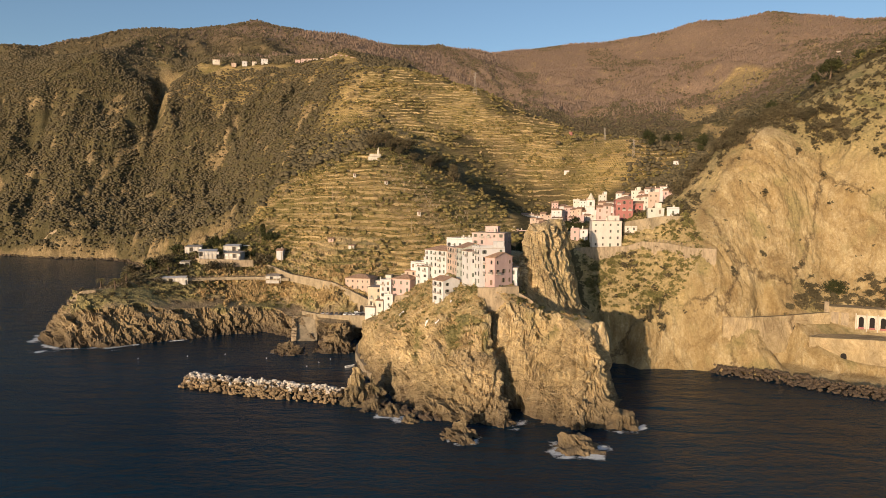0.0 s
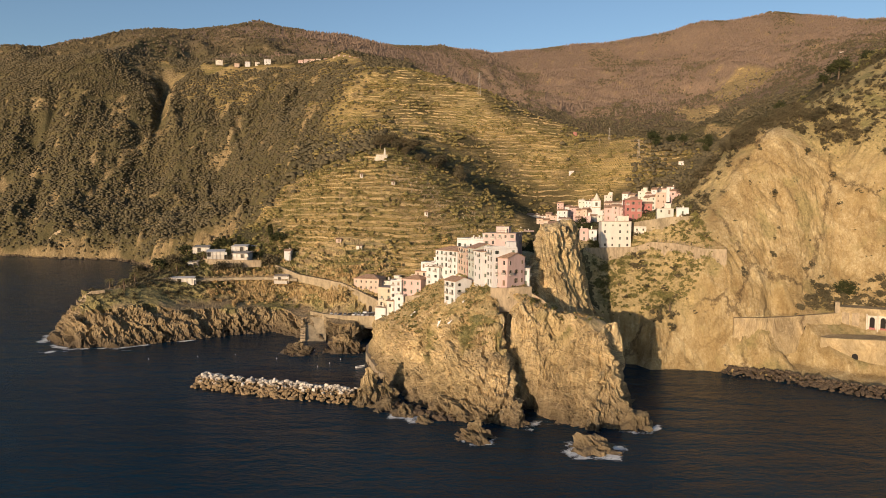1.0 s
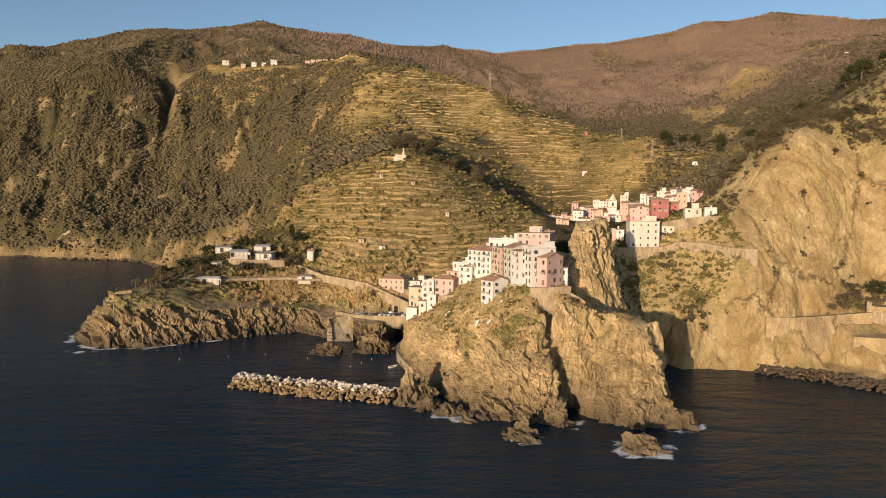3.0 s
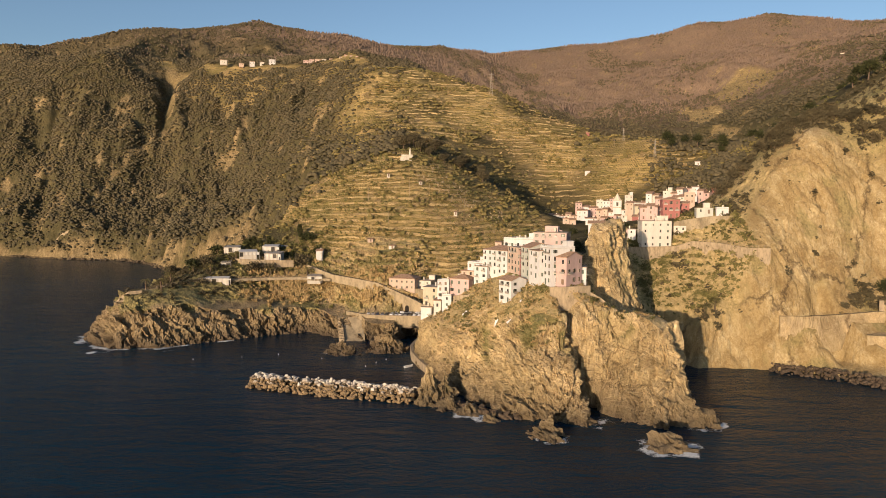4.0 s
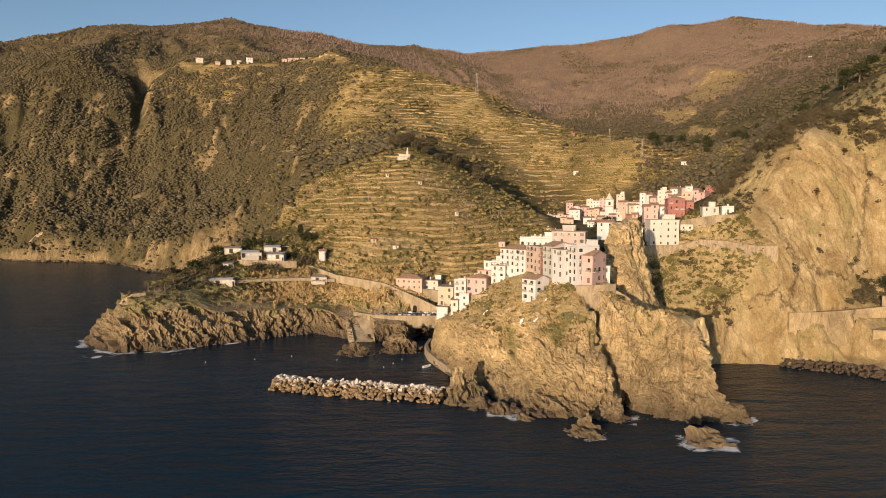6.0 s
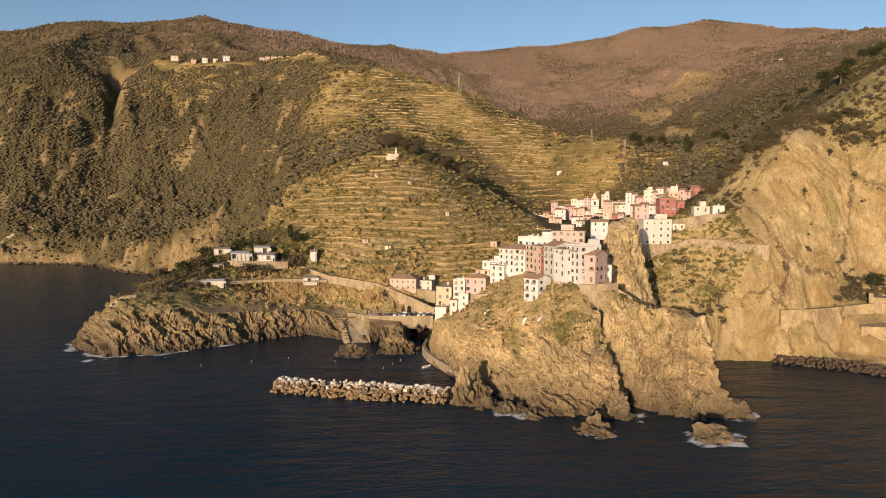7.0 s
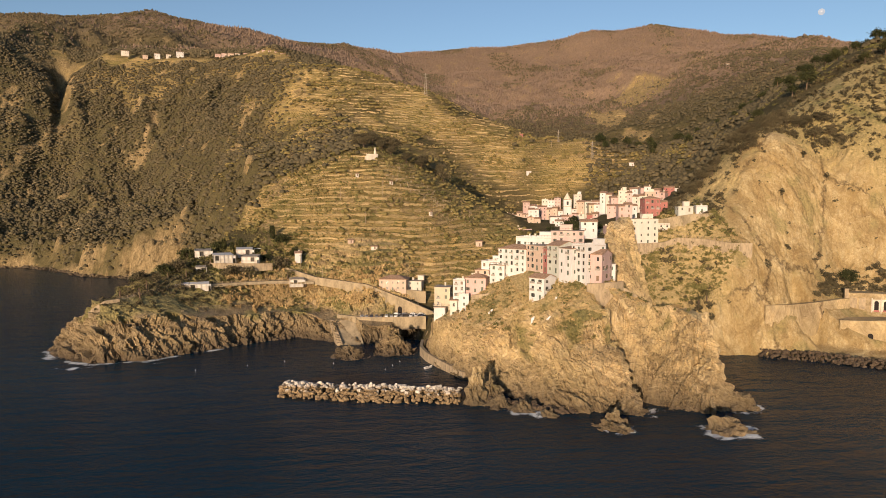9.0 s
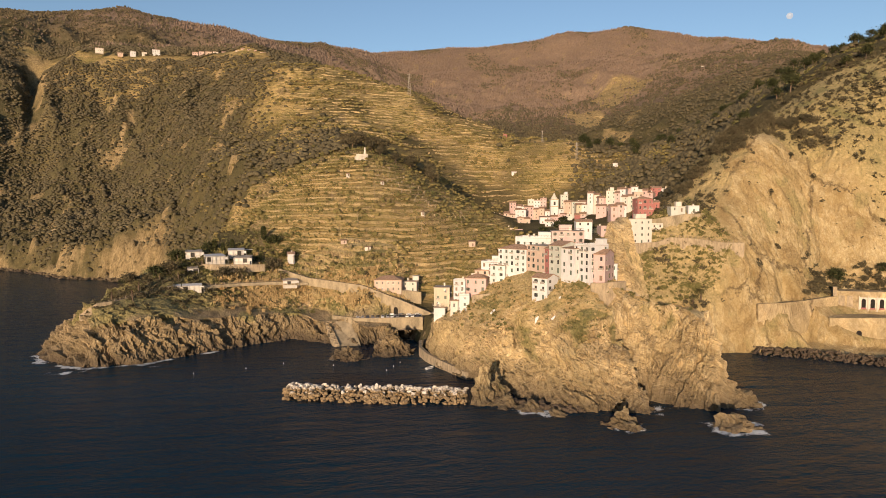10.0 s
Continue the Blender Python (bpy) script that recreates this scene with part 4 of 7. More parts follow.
p, r = strew(8000, (-40, 62, 205, 298), 16, headland_chance)
cover("bushes", p[::2], 0.25 + 0.95 * r[::2] ** 4, leafy_shapes(6, 8, 50, 0.25), SHRUB, "green shrubs and agaves on the headland", seed=7)
cover("dry_grass", p[1::2], 0.35 + 0.55 * r[1::2] ** 2, leafy_shapes(5, 9, 44, 0.22, 0.8), DRYREED, "dry ochre grass tufts on the headland", seed=8)


def cliff_chance(x, y, h, n):
    bare = inside_distance(x, y, BARE) > 0
    return np.where(bare, (0.05 + 0.12 * smooth(178, 215, x)) * smooth(20, 50, h), smooth(18, 40, h + 20 * n) * (0.25 + 0.75 * smooth(-0.15, 0.2, n)) * np.where(x > 185, 0.75, 1.0))


p, r = strew(12000, (78, 330, 225, 400), 17, cliff_chance)
cover("bushes", p, 0.5 + 2.0 * r ** 3, leafy_shapes(6, 10, 30, 0.36), MAQUIS, "dark maquis bushes above and on the cliff", seed=9)
p, r = strew(6200, (-235, -30, 330, 412), 18, lambda x, y, h, n: smooth(15, 24, h + 8 * n) * (0.3 + 0.7 * smooth(-0.1, 0.2, n)) * (1 - 0.85 * terrace_zone(x, y)[0]) * np.where(x > -75, smooth(392, 378, y), 1))
green = (p[:, 0] < -140) | (r > 0.7)
cover("bushes", p[green], 0.5 + 1.3 * r[green] ** 2, leafy_shapes(6, 11, 40, 0.29), MAQUIS, "garden shrubs on the cape", seed=10)
cover("reeds", p[~green], 0.7 + 1.5 * r[~green], leafy_shapes(6, 12, 60, 0.25, 0.8), DRYREED, "ochre winter reeds on the bank over the path", 1.0, seed=11)
p, r = strew(3000, (-124, -66, 350, 392), 32, lambda x, y, h, n: smooth(14, 19, h) * smooth(36, 30, h) * (0.25 + 0.75 * smooth(-0.2, 0.1, n)) * (1 - 0.9 * terrace_zone(x, y)[0]))
cover("reeds", p, 0.5 + 1.2 * r ** 2, leafy_shapes(6, 42, 46, 0.22, 0.9), DRYREED, "tall golden winter reeds between the cliff path and the road", 1.15, seed=43)
p, r = strew(2600, (70, 122, 296, 345), 19, lambda x, y, h, n: smooth(16, 24, h) * (0.35 + 0.65 * smooth(-0.2, 0.1, n)))
cover("bushes", p, 0.45 + 1.3 * r ** 2, leafy_shapes(6, 13, 40, 0.3), SHRUB, "green garden shrubs on the terraces under the cream house", seed=12)
p, r = strew(900, (148, 222, 272, 300), 20, lambda x, y, h, n: smooth(-1, 1, inside_distance(x, y, [(150, 285), (170, 299), (196, 293), (222, 279), (216, 273), (176, 290)])) * 0.8)
cover("bushes", p, 0.9 + 1.5 * r, leafy_shapes(6, 14, 60, 0.27), MAQUIS, "thick dark shrubs on the ledge above the railway building", seed=13)
p, r = strew(1500, (-172, -96, 376, 428), 21, lambda x, y, h, n: 0.55 + 0 * x)
cover("bushes", p, 0.5 + 1.2 * r ** 2, leafy_shapes(6, 15, 40, 0.3), SHRUB, "garden shrubs and agaves round the restaurant", seed=14)

# ---- houses ----
WALLS = {"PINK": ((0.5, 0.355, 0.325), "pink"), "WHITE": ((0.56, 0.55, 0.54), "white"), "CREAM": ((0.54, 0.5, 0.44), "cream"), "SAGE": ((0.44, 0.45, 0.4), "pale sage"),
         "RED": ((0.33, 0.13, 0.115), "brick red"), "PEACH": ((0.49, 0.375, 0.3), "peach"), "ROSE": ((0.48, 0.37, 0.34), "pale rose"), "YELLOW": ((0.5, 0.43, 0.32), "ochre yellow")}
PAINT = {k: plain(v[1] + " plaster", v[0], 0.9, 0.1, 0.25) for k, v in WALLS.items()}
TILES = plain("sunburnt clay tiles", (0.37, 0.235, 0.15), 0.9, 0.25, 1.2)
ROOFFLAT = plain("pale roof terrace", (0.42, 0.33, 0.25), 0.9, 0.15, 0.4)
GLASS, gn, gl, gb = material("dark window glass")
gb.inputs["Base Color"].default_value, gb.inputs["Roughness"].default_value = (0.045, 0.043, 0.042, 1), 0.15
GREENSHUTTER = plain("dark green shutters", (0.08, 0.105, 0.08), 0.6, 0.15, 2)
BROWNSHUTTER = plain("brown shutters", (0.17, 0.11, 0.07), 0.6, 0.15, 2)
STONETRIM = plain("stone window trim", (0.6, 0.55, 0.46), 0.9, 0.1, 2)
IRON = plain("dark iron", (0.05, 0.045, 0.04), 0.6, 0.2, 3, 0.5)
RAILING = plain("grey painted railing", (0.3, 0.27, 0.24), 0.6, 0.15, 3, 0.2)
STONE = plain("tan rubble stone", (0.33, 0.26, 0.17), 0.95, 0.25, 0.8)
CONCRETE = plain("stained pale concrete", (0.31, 0.25, 0.16), 0.95, 0.28, 0.3)


def box(bm, x0, x1, y0, y1, z0, z1, mi=0, bevel=0.0):
    v = [bm.verts.new((x, y, z)) for z in (z0, z1) for x, y in ((x0, y0), (x1, y0), (x1, y1), (x0, y1))]
    for q in ((3, 2, 1, 0), (4, 5, 6, 7), (0, 1, 5, 4), (1, 2, 6, 5), (2, 3, 7, 6), (3, 0, 4, 7)):
        bm.faces.new([v[i] for i in q]).material_index = mi


def mesh_of(name, bm, mats):
    me = bpy.data.meshes.new(name)
    bm.to_mesh(me)
    bm.free()
    for m in mats:
        me.materials.append(m)
    return me


def window_meshes():
    """Window: stone surround and dark pane; shutters apart. Each stands on the wall's face at y = 0, looking to -y."""
    made = {}
    for key, mat in (("window", GLASS), ("green", GREENSHUTTER), ("brown", BROWNSHUTTER)):
        bm = bmesh.new()
        box(bm, -0.56, 0.56, -0.09, 0.02, -0.1, 1.5)
        face = min(bm.faces, key=lambda f: f.calc_center_median().y)
        bmesh.ops.inset_region(bm, faces=[face], thickness=0.11, depth=0.0)
        for v in face.verts:
            v.co.y += 0.06 if key == "window" else 0.03
        face.material_index = 1
        made[key + "pane"] = mesh_of("window", bm, [STONETRIM, mat])
    for key, mat in (("green", GREENSHUTTER), ("brown", BROWNSHUTTER)):
        bm = bmesh.new()
        box(bm, -0.2, 0.2, -0.05, 0.0, 0, 1.42)
        face = min(bm.faces, key=lambda f: f.calc_center_median().y)
        bmesh.ops.inset_region(bm, faces=[face], thickness=0.06, depth=-0.02)
        made[key] = mesh_of("shutter", bm, [mat])
        bm = bmesh.new()
        box(bm, -0.55, 0.55, -0.08, 0.02, 0, 2.15)
        face = min(bm.faces, key=lambda f: f.calc_center_median().y)
        bmesh.ops.inset_region(bm, faces=[face], thickness=0.1, depth=-0.04)
        made[key + "door"] = mesh_of("door", bm, [mat])
    bm = bmesh.new()
    box(bm, -1.1, 1.1, -0.8, 0, -0.16, 0)
    made["balcony"] = mesh_of("balcony", bm, [STONETRIM])
    bm = bmesh.new()
    box(bm, -1.1, 1.1, -0.8, -0.76, 0, 0.95)
    for f in [q for q in bm.faces if abs(q.normal.y) > 0.9]:
        bmesh.ops.inset_region(bm, faces=[f], thickness=0.06, depth=-0.01)
    made["railing"] = mesh_of("railing", bm, [RAILING])
    bm = bmesh.new()
    box(bm, -0.35, 0.35, -0.3, 0.3, -0.6, 1.1)
    box(bm, -0.45, 0.45, -0.4, 0.4, 1.1, 1.22)
    made["chimney"] = mesh_of("chimney", bm, [STONETRIM])
    return made


KIT = window_meshes()
HOUSES = random.Random(5)


def child(name, mesh, parent, m):
    ob = new(name, mesh)
    ob.parent = parent
    ob.matrix_basis = m
    return ob


def house(x, y, z, w, d, h, rot, colour, roof="gable", detail=False, foot=4.0, storey=3.0, group="houses of the village"):
    """A plastered house: walls, roof, and each window with its shutters. Its front looks to local -y."""
    rnd = HOUSES
    if group == "houses on the far ridge":
        z = max(z, ground_at(x, y - 7) - 1.5)
    top = new("house")
    top.matrix_basis = pose(x, y, z, 0, 0, rot)
    word = WALLS[colour][1]
    floors = max(1, round(h / storey))
    shape = {"gable": "tiled gable roof", "gable_y": "tiled gable roof", "hip": "tiled hipped roof", "flat": "flat roof terrace", "shed": "low sloping roof"}[roof]
    height = "low" if floors == 1 else ("tall" if floors > 3 else "")
    tagged(top, " ".join(q for q in (height, word, "plastered house with shutters and a", shape) if q), "house", group)
    hw, hd = w / 2, d / 2
    bm = bmesh.new()
    box(bm, -hw, hw, -hd, hd, -foot, h)
    box(bm, -hw - 0.08, hw + 0.08, -hd - 0.08, hd + 0.08, h - 0.32, h - 0.06)
    pitch = 0.34
    if roof == "gable":
        for s in (-1, 1):
            q = [bm.verts.new((s * hw, -hd, h)), bm.verts.new((s * hw, hd, h)), bm.verts.new((s * hw, 0, h + hd * pitch))]
            bm.faces.new(q if s > 0 else q[::-1])
    if roof == "gable_y":
        for s in (-1, 1):
            q = [bm.verts.new((-hw, s * hd, h)), bm.verts.new((hw, s * hd, h)), bm.verts.new((0, s * hd, h + hw * pitch))]
            bm.faces.new(q if s < 0 else q[::-1])
    part("wall", bm, PAINT[colour], top)
    bm = bmesh.new()
    o, th = 0.4, 0.18
    if roof == "flat":
        eave = 0.0 if rnd.random() < 0.4 else 0.35
        box(bm, -hw - eave, hw + eave, -hd - eave, hd + eave, h + 0.004, h + 0.16)
        for a in () if eave else ((-hw, hw, -hd, -hd + 0.2), (-hw, hw, hd - 0.2, hd), (-hw, -hw + 0.2, -hd + 0.2, hd - 0.2), (hw - 0.2, hw, -hd + 0.2, hd - 0.2)):
            box(bm, *a, h + 0.1, h + 0.75, 1)
        mats = [ROOFFLAT, PAINT[colour]]
    else:
        mats = [TILES]
        if roof == "hip":
            r = max(0.0, hw - hd)
            rise = min(hw, hd) * pitch + o * pitch
            ry = max(0.0, hd - hw)
            low = [(-hw - o, -hd - o), (hw + o, -hd - o), (hw + o, hd + o), (-hw - o, hd + o)]
            a = [bm.verts.new((*q, h - 0.05)) for q in low] + [bm.verts.new((*q, h - 0.05 + th)) for q in low]
            t1, t2 = bm.verts.new((-r, -ry, h + th + rise)), bm.verts.new((r, ry, h + th + rise))
            bm.faces.new([a[3], a[2], a[1], a[0]])
            for i in range(4):
                bm.faces.new([a[i], a[(i + 1) % 4], a[(i + 1) % 4 + 4], a[i + 4]])
            if hw >= hd:
                for q in ([a[4], a[5], t2, t1], [a[5], a[6], t2], [a[6], a[7], t1, t2], [a[7], a[4], t1]):
                    bm.faces.new(q)
            else:
                for q in ([a[4], a[5], t1], [a[5], a[6], t2, t1], [a[6], a[7], t2], [a[7], a[4], t1, t2]):
                    bm.faces.new(q)
        elif roof == "shed":
            prof = [(-hd - o, h - 0.02), (hd + o, h + 0.9), (hd + o, h + 0.9 + th), (-hd - o, h - 0.02 + th)]
            va = [bm.verts.new((-hw - o, *q)) for q in prof]
            vb = [bm.verts.new((hw + o, *q)) for q in prof]
            for i in range(4):
                bm.faces.new([va[i], va[(i + 1) % 4], vb[(i + 1) % 4], vb[i]])
            bm.faces.new(va[::-1])
            bm.faces.new(vb)
        else:
            along, across = (hw, hd) if roof == "gable" else (hd, hw)
            prof = [(-across - o, h - o * pitch), (0, h + across * pitch), (across + o, h - o * pitch),
                    (across + o, h - o * pitch + th), (0, h + across * pitch + th * 1.2), (-across - o, h - o * pitch + th)]

            def place(s, q):
                return (s, q[0], q[1]) if roof == "gable" else (-q[0], s, q[1])
            va = [bm.verts.new(place(-along - o, q)) for q in prof]
            vb = [bm.verts.new(place(along + o, q)) for q in prof]
            for i in range(6):
                bm.faces.new([va[i], va[(i + 1) % 6], vb[(i + 1) % 6], vb[i]])
            for q in ((0, 1, 4, 5), (1, 2, 3, 4)):
                bm.faces.new([va[i] for i in q][::-1])
                bm.faces.new([vb[i] for i in q])
        bmesh.ops.recalc_face_normals(bm, faces=bm.faces)
    rf = part("roof", bm, mats, top)
    for k in range(1 if w < 9 else 2):
        child("chimney", KIT["chimney"], rf, pose(rnd.uniform(-0.6, 0.6) * hw, rnd.uniform(-0.1, 0.6) * hd, h + 0.5))
    if roof == "flat" and w > 6 and rnd.random() < 0.8:
        bm = bmesh.new()
        a, b = rnd.uniform(-0.5, 0.3) * hw, rnd.uniform(0.0, 0.4) * hd
        box(bm, a, a + 0.4 * w, b, min(hd - 0.3, b + 0.35 * d), h + 0.1, h + 2.5)
        box(bm, a - 0.2, a + 0.4 * w + 0.2, b - 0.2, min(hd, b + 0.35 * d + 0.2), h + 2.5, h + 2.7)
        part("roof_hut", bm, PAINT[rnd.choice(("WHITE", "CREAM", colour))], rf)
    if detail and roof == "flat":
        bm = bmesh.new()
        for u in range(int(w / 1.5) + 1):
            box(bm, -hw + u * 1.5 - 0.03, -hw + u * 1.5 + 0.03, -hd + 0.08, -hd + 0.14, h + 0.75, h + 1.3)
        box(bm, -hw, hw, -hd + 0.08, -hd + 0.14, h + 1.25, h + 1.32)
        part("roof_rail", bm, IRON, rf)
    key = rnd.choice(("green", "green", "brown"))
    fh = h / floors
    for side, (length, dist, turn) in enumerate(((w, hd, 0), (d, hw, -90), (d, hw, 90))):
        cols = max(1, int(length / (2.7 if detail else 3.0)))
        for i in range(floors):
            for j in range(cols):
                if rnd.random() < (0.1 if side == 0 else 0.3):
                    continue
                u = (j + 0.5) / cols * length - length / 2 + rnd.uniform(-0.15, 0.15)
                s = rnd.uniform(0.75, 1.0) if detail else rnd.uniform(0.6, 0.85)
                m = pose(0, 0, 0, 0, 0, turn) @ pose(u, -dist, i * fh + 1.0) @ Matrix.Diagonal((s, 1, s * rnd.uniform(0.9, 1.15), 1))
                if i == 0 and j == cols // 2 and side == 0:
                    child("door", KIT[key + "door"], top, m @ pose(0, 0, -1.0))
                    continue
                state = rnd.random()
                win = child("window", KIT[key + "pane" if state < 0.42 else "windowpane"], top, m)
                if detail and state > 0.72:
                    for s in (-1, 1):
                        child("shutter", KIT[key], win, pose(s * 0.78, -0.02, 0))
                if detail and i > 0 and rnd.random() < 0.3:
                    bal = child("balcony", KIT["balcony"], top, m @ pose(0, 0, -0.35))
                    child("railing", KIT["railing"], bal, pose(0, 0, 0))
    return top


ROWS_RANDOM = random.Random(9)


def row_of_houses(x, y, z, w, d, h, rot, colour, roof):
    """Narrow village houses wall to wall, each with its own height and plaster."""
    rnd = ROWS_RANDOM
    count = 1 if w < 8 else (2 if w < 12.5 else 3)
    a = radians(rot)
    for i in range(count):
        u, v = ((i + 0.5) / count - 0.5) * w, rnd.uniform(-1.0, 1.0) if count > 1 else 0.0
        paint = colour if i == 0 or rnd.random() < 0.35 else rnd.choice(("WHITE", "WHITE", "PINK", "PEACH", "CREAM", "ROSE", "SAGE", "YELLOW"))
        shape = roof if i == 0 else rnd.choice(("gable", "gable", "flat", "hip", "shed"))
        house(x + u * math.cos(a) - v * math.sin(a), y + u * math.sin(a) + v * math.cos(a), z, w / count, min(d, 9.0), h * (rnd.uniform(0.72, 1.06) if count > 1 else 1.0), rot + rnd.uniform(-4, 4), paint, shape, False, 9.0)


house(20.4, 242.9, 42.2, 6.7, 10.0, 10.3, -46, "PINK", "gable", True, 7.0, group="houses on the headland")
house(17.3, 245.5, 41.8, 8.7, 10.0, 13.8, -72, "WHITE", "flat", True, 7.0, group="houses on the headland")
house(13.6, 250.5, 43.6, 7.9, 10.0, 10.6, -72, "WHITE", "shed", True, 7.0, group="houses on the headland")
house(11.5, 258.5, 43.8, 7.8, 10.0, 11.2, -72, "SAGE", "gable", True, 7.0, group="houses on the headland")
house(10.2, 265.4, 43.4, 2.9, 9.0, 10.0, -72, "RED", "gable", True, 7.0, group="houses on the headland")
house(8.7, 273.5, 43.6, 12.9, 10.0, 10.5, -72, "PEACH", "flat", True, 7.0, group="houses on the headland")
house(0.7, 286.2, 41.5, 14.6, 10.0, 10.6, -50, "WHITE", "hip", True, 7.0, group="houses on the headland")
house(1.4, 254.3, 33.7, 7.2, 8.0, 8.7, -55, "WHITE", "gable", True, 7.0, group="houses on the headland")
house(21.2, 278.6, 54.7, 14.0, 12.0, 5.5, -20, "ROSE", "flat", True, 7.0, group="houses on the headland")
house(12.3, 292.9, 52.7, 17.4, 12.0, 3.9, -35, "WHITE", "flat", True, 7.0, group="houses on the headland")
house(-8.9, 294.3, 39.9, 8.3, 8.0, 5.7, -35, "WHITE", "flat", True, 7.0, group="houses on the headland")
house(-7.2, 288.4, 36.4, 6.8, 7.0, 8.2, -35, "WHITE", "flat", True, 7.0, group="houses on the headland")
house(-16.6, 292.0, 32.2, 10.0, 8.5, 6.6, -30, "PINK", "hip", True, 7.0, group="houses on the headland")
house(-12.8, 296.0, 36.4, 6.4, 7.0, 5.5, -30, "PEACH", "hip", True, 7.0, group="houses on the headland")
house(-24.8, 292.6, 27.0, 5.4, 5.5, 10.6, -20, "WHITE", "flat", True, 7.0, group="houses on the headland")
house(-23.4, 289.0, 23.0, 4.4, 4.6, 8.4, -20, "WHITE", "flat", True, 5.0, group="houses on the headland")
house(-27.6, 291.6, 21.5, 3.4, 4.4, 7.2, -20, "CREAM", "shed", True, 5.0, group="houses on the headland")
house(-30.2, 304.6, 21.0, 7.4, 8.0, 12.4, -20, "YELLOW", "flat", True, 7.0, group="houses on the headland")
house(-32.3, 300.3, 17.5, 5.3, 7.0, 7.0, -20, "WHITE", "flat", True, 7.0, group="houses on the headland")
house(27.4, 248.4, 41.3, 3.1, 7.0, 6.8, -10, "WHITE", "flat", True, 7.0, group="houses on the headland")
row_of_houses(78.7, 580.5, 56.3, 16.8, 11.0, 9.8, -7, "CREAM", "gable")
row_of_houses(92.0, 574.9, 56.3, 10.3, 10.3, 10.8, -18, "PEACH", "gable")
row_of_houses(101.1, 569.3, 58.4, 9.9, 9.9, 10.2, -29, "WHITE", "gable")
row_of_houses(104.1, 602.9, 66.9, 6.0, 6.0, 8.7, -14, "PINK", "gable")
row_of_houses(114.5, 604.6, 67.4, 10.5, 10.5, 6.0, -29, "WHITE", "gable")
row_of_houses(112.5, 580.7, 59.1, 7.5, 7.5, 12.1, -10, "PINK", "gable")
row_of_houses(132.9, 613.1, 71.2, 18.3, 11.0, 8.3, -21, "CREAM", "flat")
row_of_houses(120.2, 564.7, 53.8, 15.1, 11.0, 16.9, -31, "PEACH", "gable")
row_of_houses(136.2, 554.1, 69.6, 6.6, 6.6, 12.6, -18, "CREAM", "flat")
row_of_houses(134.9, 545.4, 60.7, 14.1, 11.0, 8.9, -13, "WHITE", "hip")
row_of_houses(138.4, 532.6, 69.6, 19.3, 11.0, 7.3, -34, "PEACH", "gable")
row_of_houses(129.6, 504.2, 60.4, 9.2, 9.2, 5.5, -24, "RED", "gable")
house(54.5, 334.6, 57.4, 8.6, 7.0, 5.6, -15, "WHITE", "gable", False, 4.0)
row_of_houses(82.2, 452.9, 56.3, 6.2, 6.2, 4.5, -22, "WHITE", "gable")
row_of_houses(52.1, 445.4, 49.7, 11.3, 11.0, 6.7, -9, "PEACH", "flat")
row_of_houses(135.5, 510.3, 65.9, 14.1, 11.0, 9.3, -17, "YELLOW", "gable")
row_of_houses(138.8, 497.8, 74.2, 9.3, 9.3, 9.1, -35, "WHITE", "gable")
row_of_houses(139.5, 482.3, 66.1, 9.0, 9.0, 12.4, -16, "PINK", "gable")
row_of_houses(142.3, 475.3, 74.0, 7.5, 7.5, 9.7, -27, "CREAM", "flat")
row_of_houses(147.2, 468.3, 73.1, 8.4, 8.4, 11.7, -38, "ROSE", "gable")
row_of_houses(157.0, 476.8, 79.7, 15.5, 11.0, 6.6, -28, "ROSE", "gable")
row_of_houses(122.9, 423.4, 64.2, 7.2, 7.2, 7.5, -18, "WHITE", "gable")
row_of_houses(135.3, 433.7, 70.5, 9.4, 9.4, 8.5, -38, "CREAM", "gable")
row_of_houses(123.4, 453.4, 62.2, 7.5, 7.5, 9.6, -26, "PINK", "gable")
row_of_houses(138.8, 428.1, 74.5, 6.5, 6.5, 6.4, -19, "PEACH", "flat")
house(96.4, 346.5, 65.8, 8.8, 8.0, 9.6, -8, "RED", "hip", True, 9.0, 3.2)
row_of_houses(91.5, 369, 64.5, 8.0, 7.8, 7.6, -14, "PINK", "gable")
row_of_houses(155.6, 443.2, 75.8, 8.4, 8.4, 7.5, -40, "PINK", "gable")
row_of_houses(170.6, 458.5, 76.9, 7.4, 7.4, 8.6, -21, "RED", "gable")
row_of_houses(181.3, 464.6, 80.0, 5.7, 6.0, 5.3, -31, "WHITE", "flat")
row_of_houses(104.5, 349.5, 67.0, 6.4, 6.0, 6.6, -12, "RED", "gable")
house(108.6, 331.5, 68.2, 8.0, 6.0, 2.9, -12, "SAGE", "flat", False, 3.0)
house(116.4, 328.2, 67.9, 5.8, 5.5, 3.0, -16, "WHITE", "flat", False, 3.0)
row_of_houses(217.6, 554.6, 91.2, 5.7, 6.0, 5.2, -30, "WHITE", "gable")
row_of_houses(96.5, 331.5, 56.6, 6.0, 6.0, 4.6, -22, "CREAM", "flat")
house(83.0, 330.6, 51.2, 14.6, 11.0, 13.2, -6, "CREAM", "flat", False, 6.0)
row_of_houses(72.2, 342.4, 54.0, 8.9, 9.0, 7.7, -12, "PINK", "flat")
row_of_houses(82, 462, 58.5, 7.6, 7, 5.0, -14, "WHITE", "shed")
row_of_houses(99, 478, 59.5, 11, 7, 5.5, -18, "PINK", "gable")
row_of_houses(68, 470, 58.0, 9, 7, 5.0, -10, "PEACH", "hip")
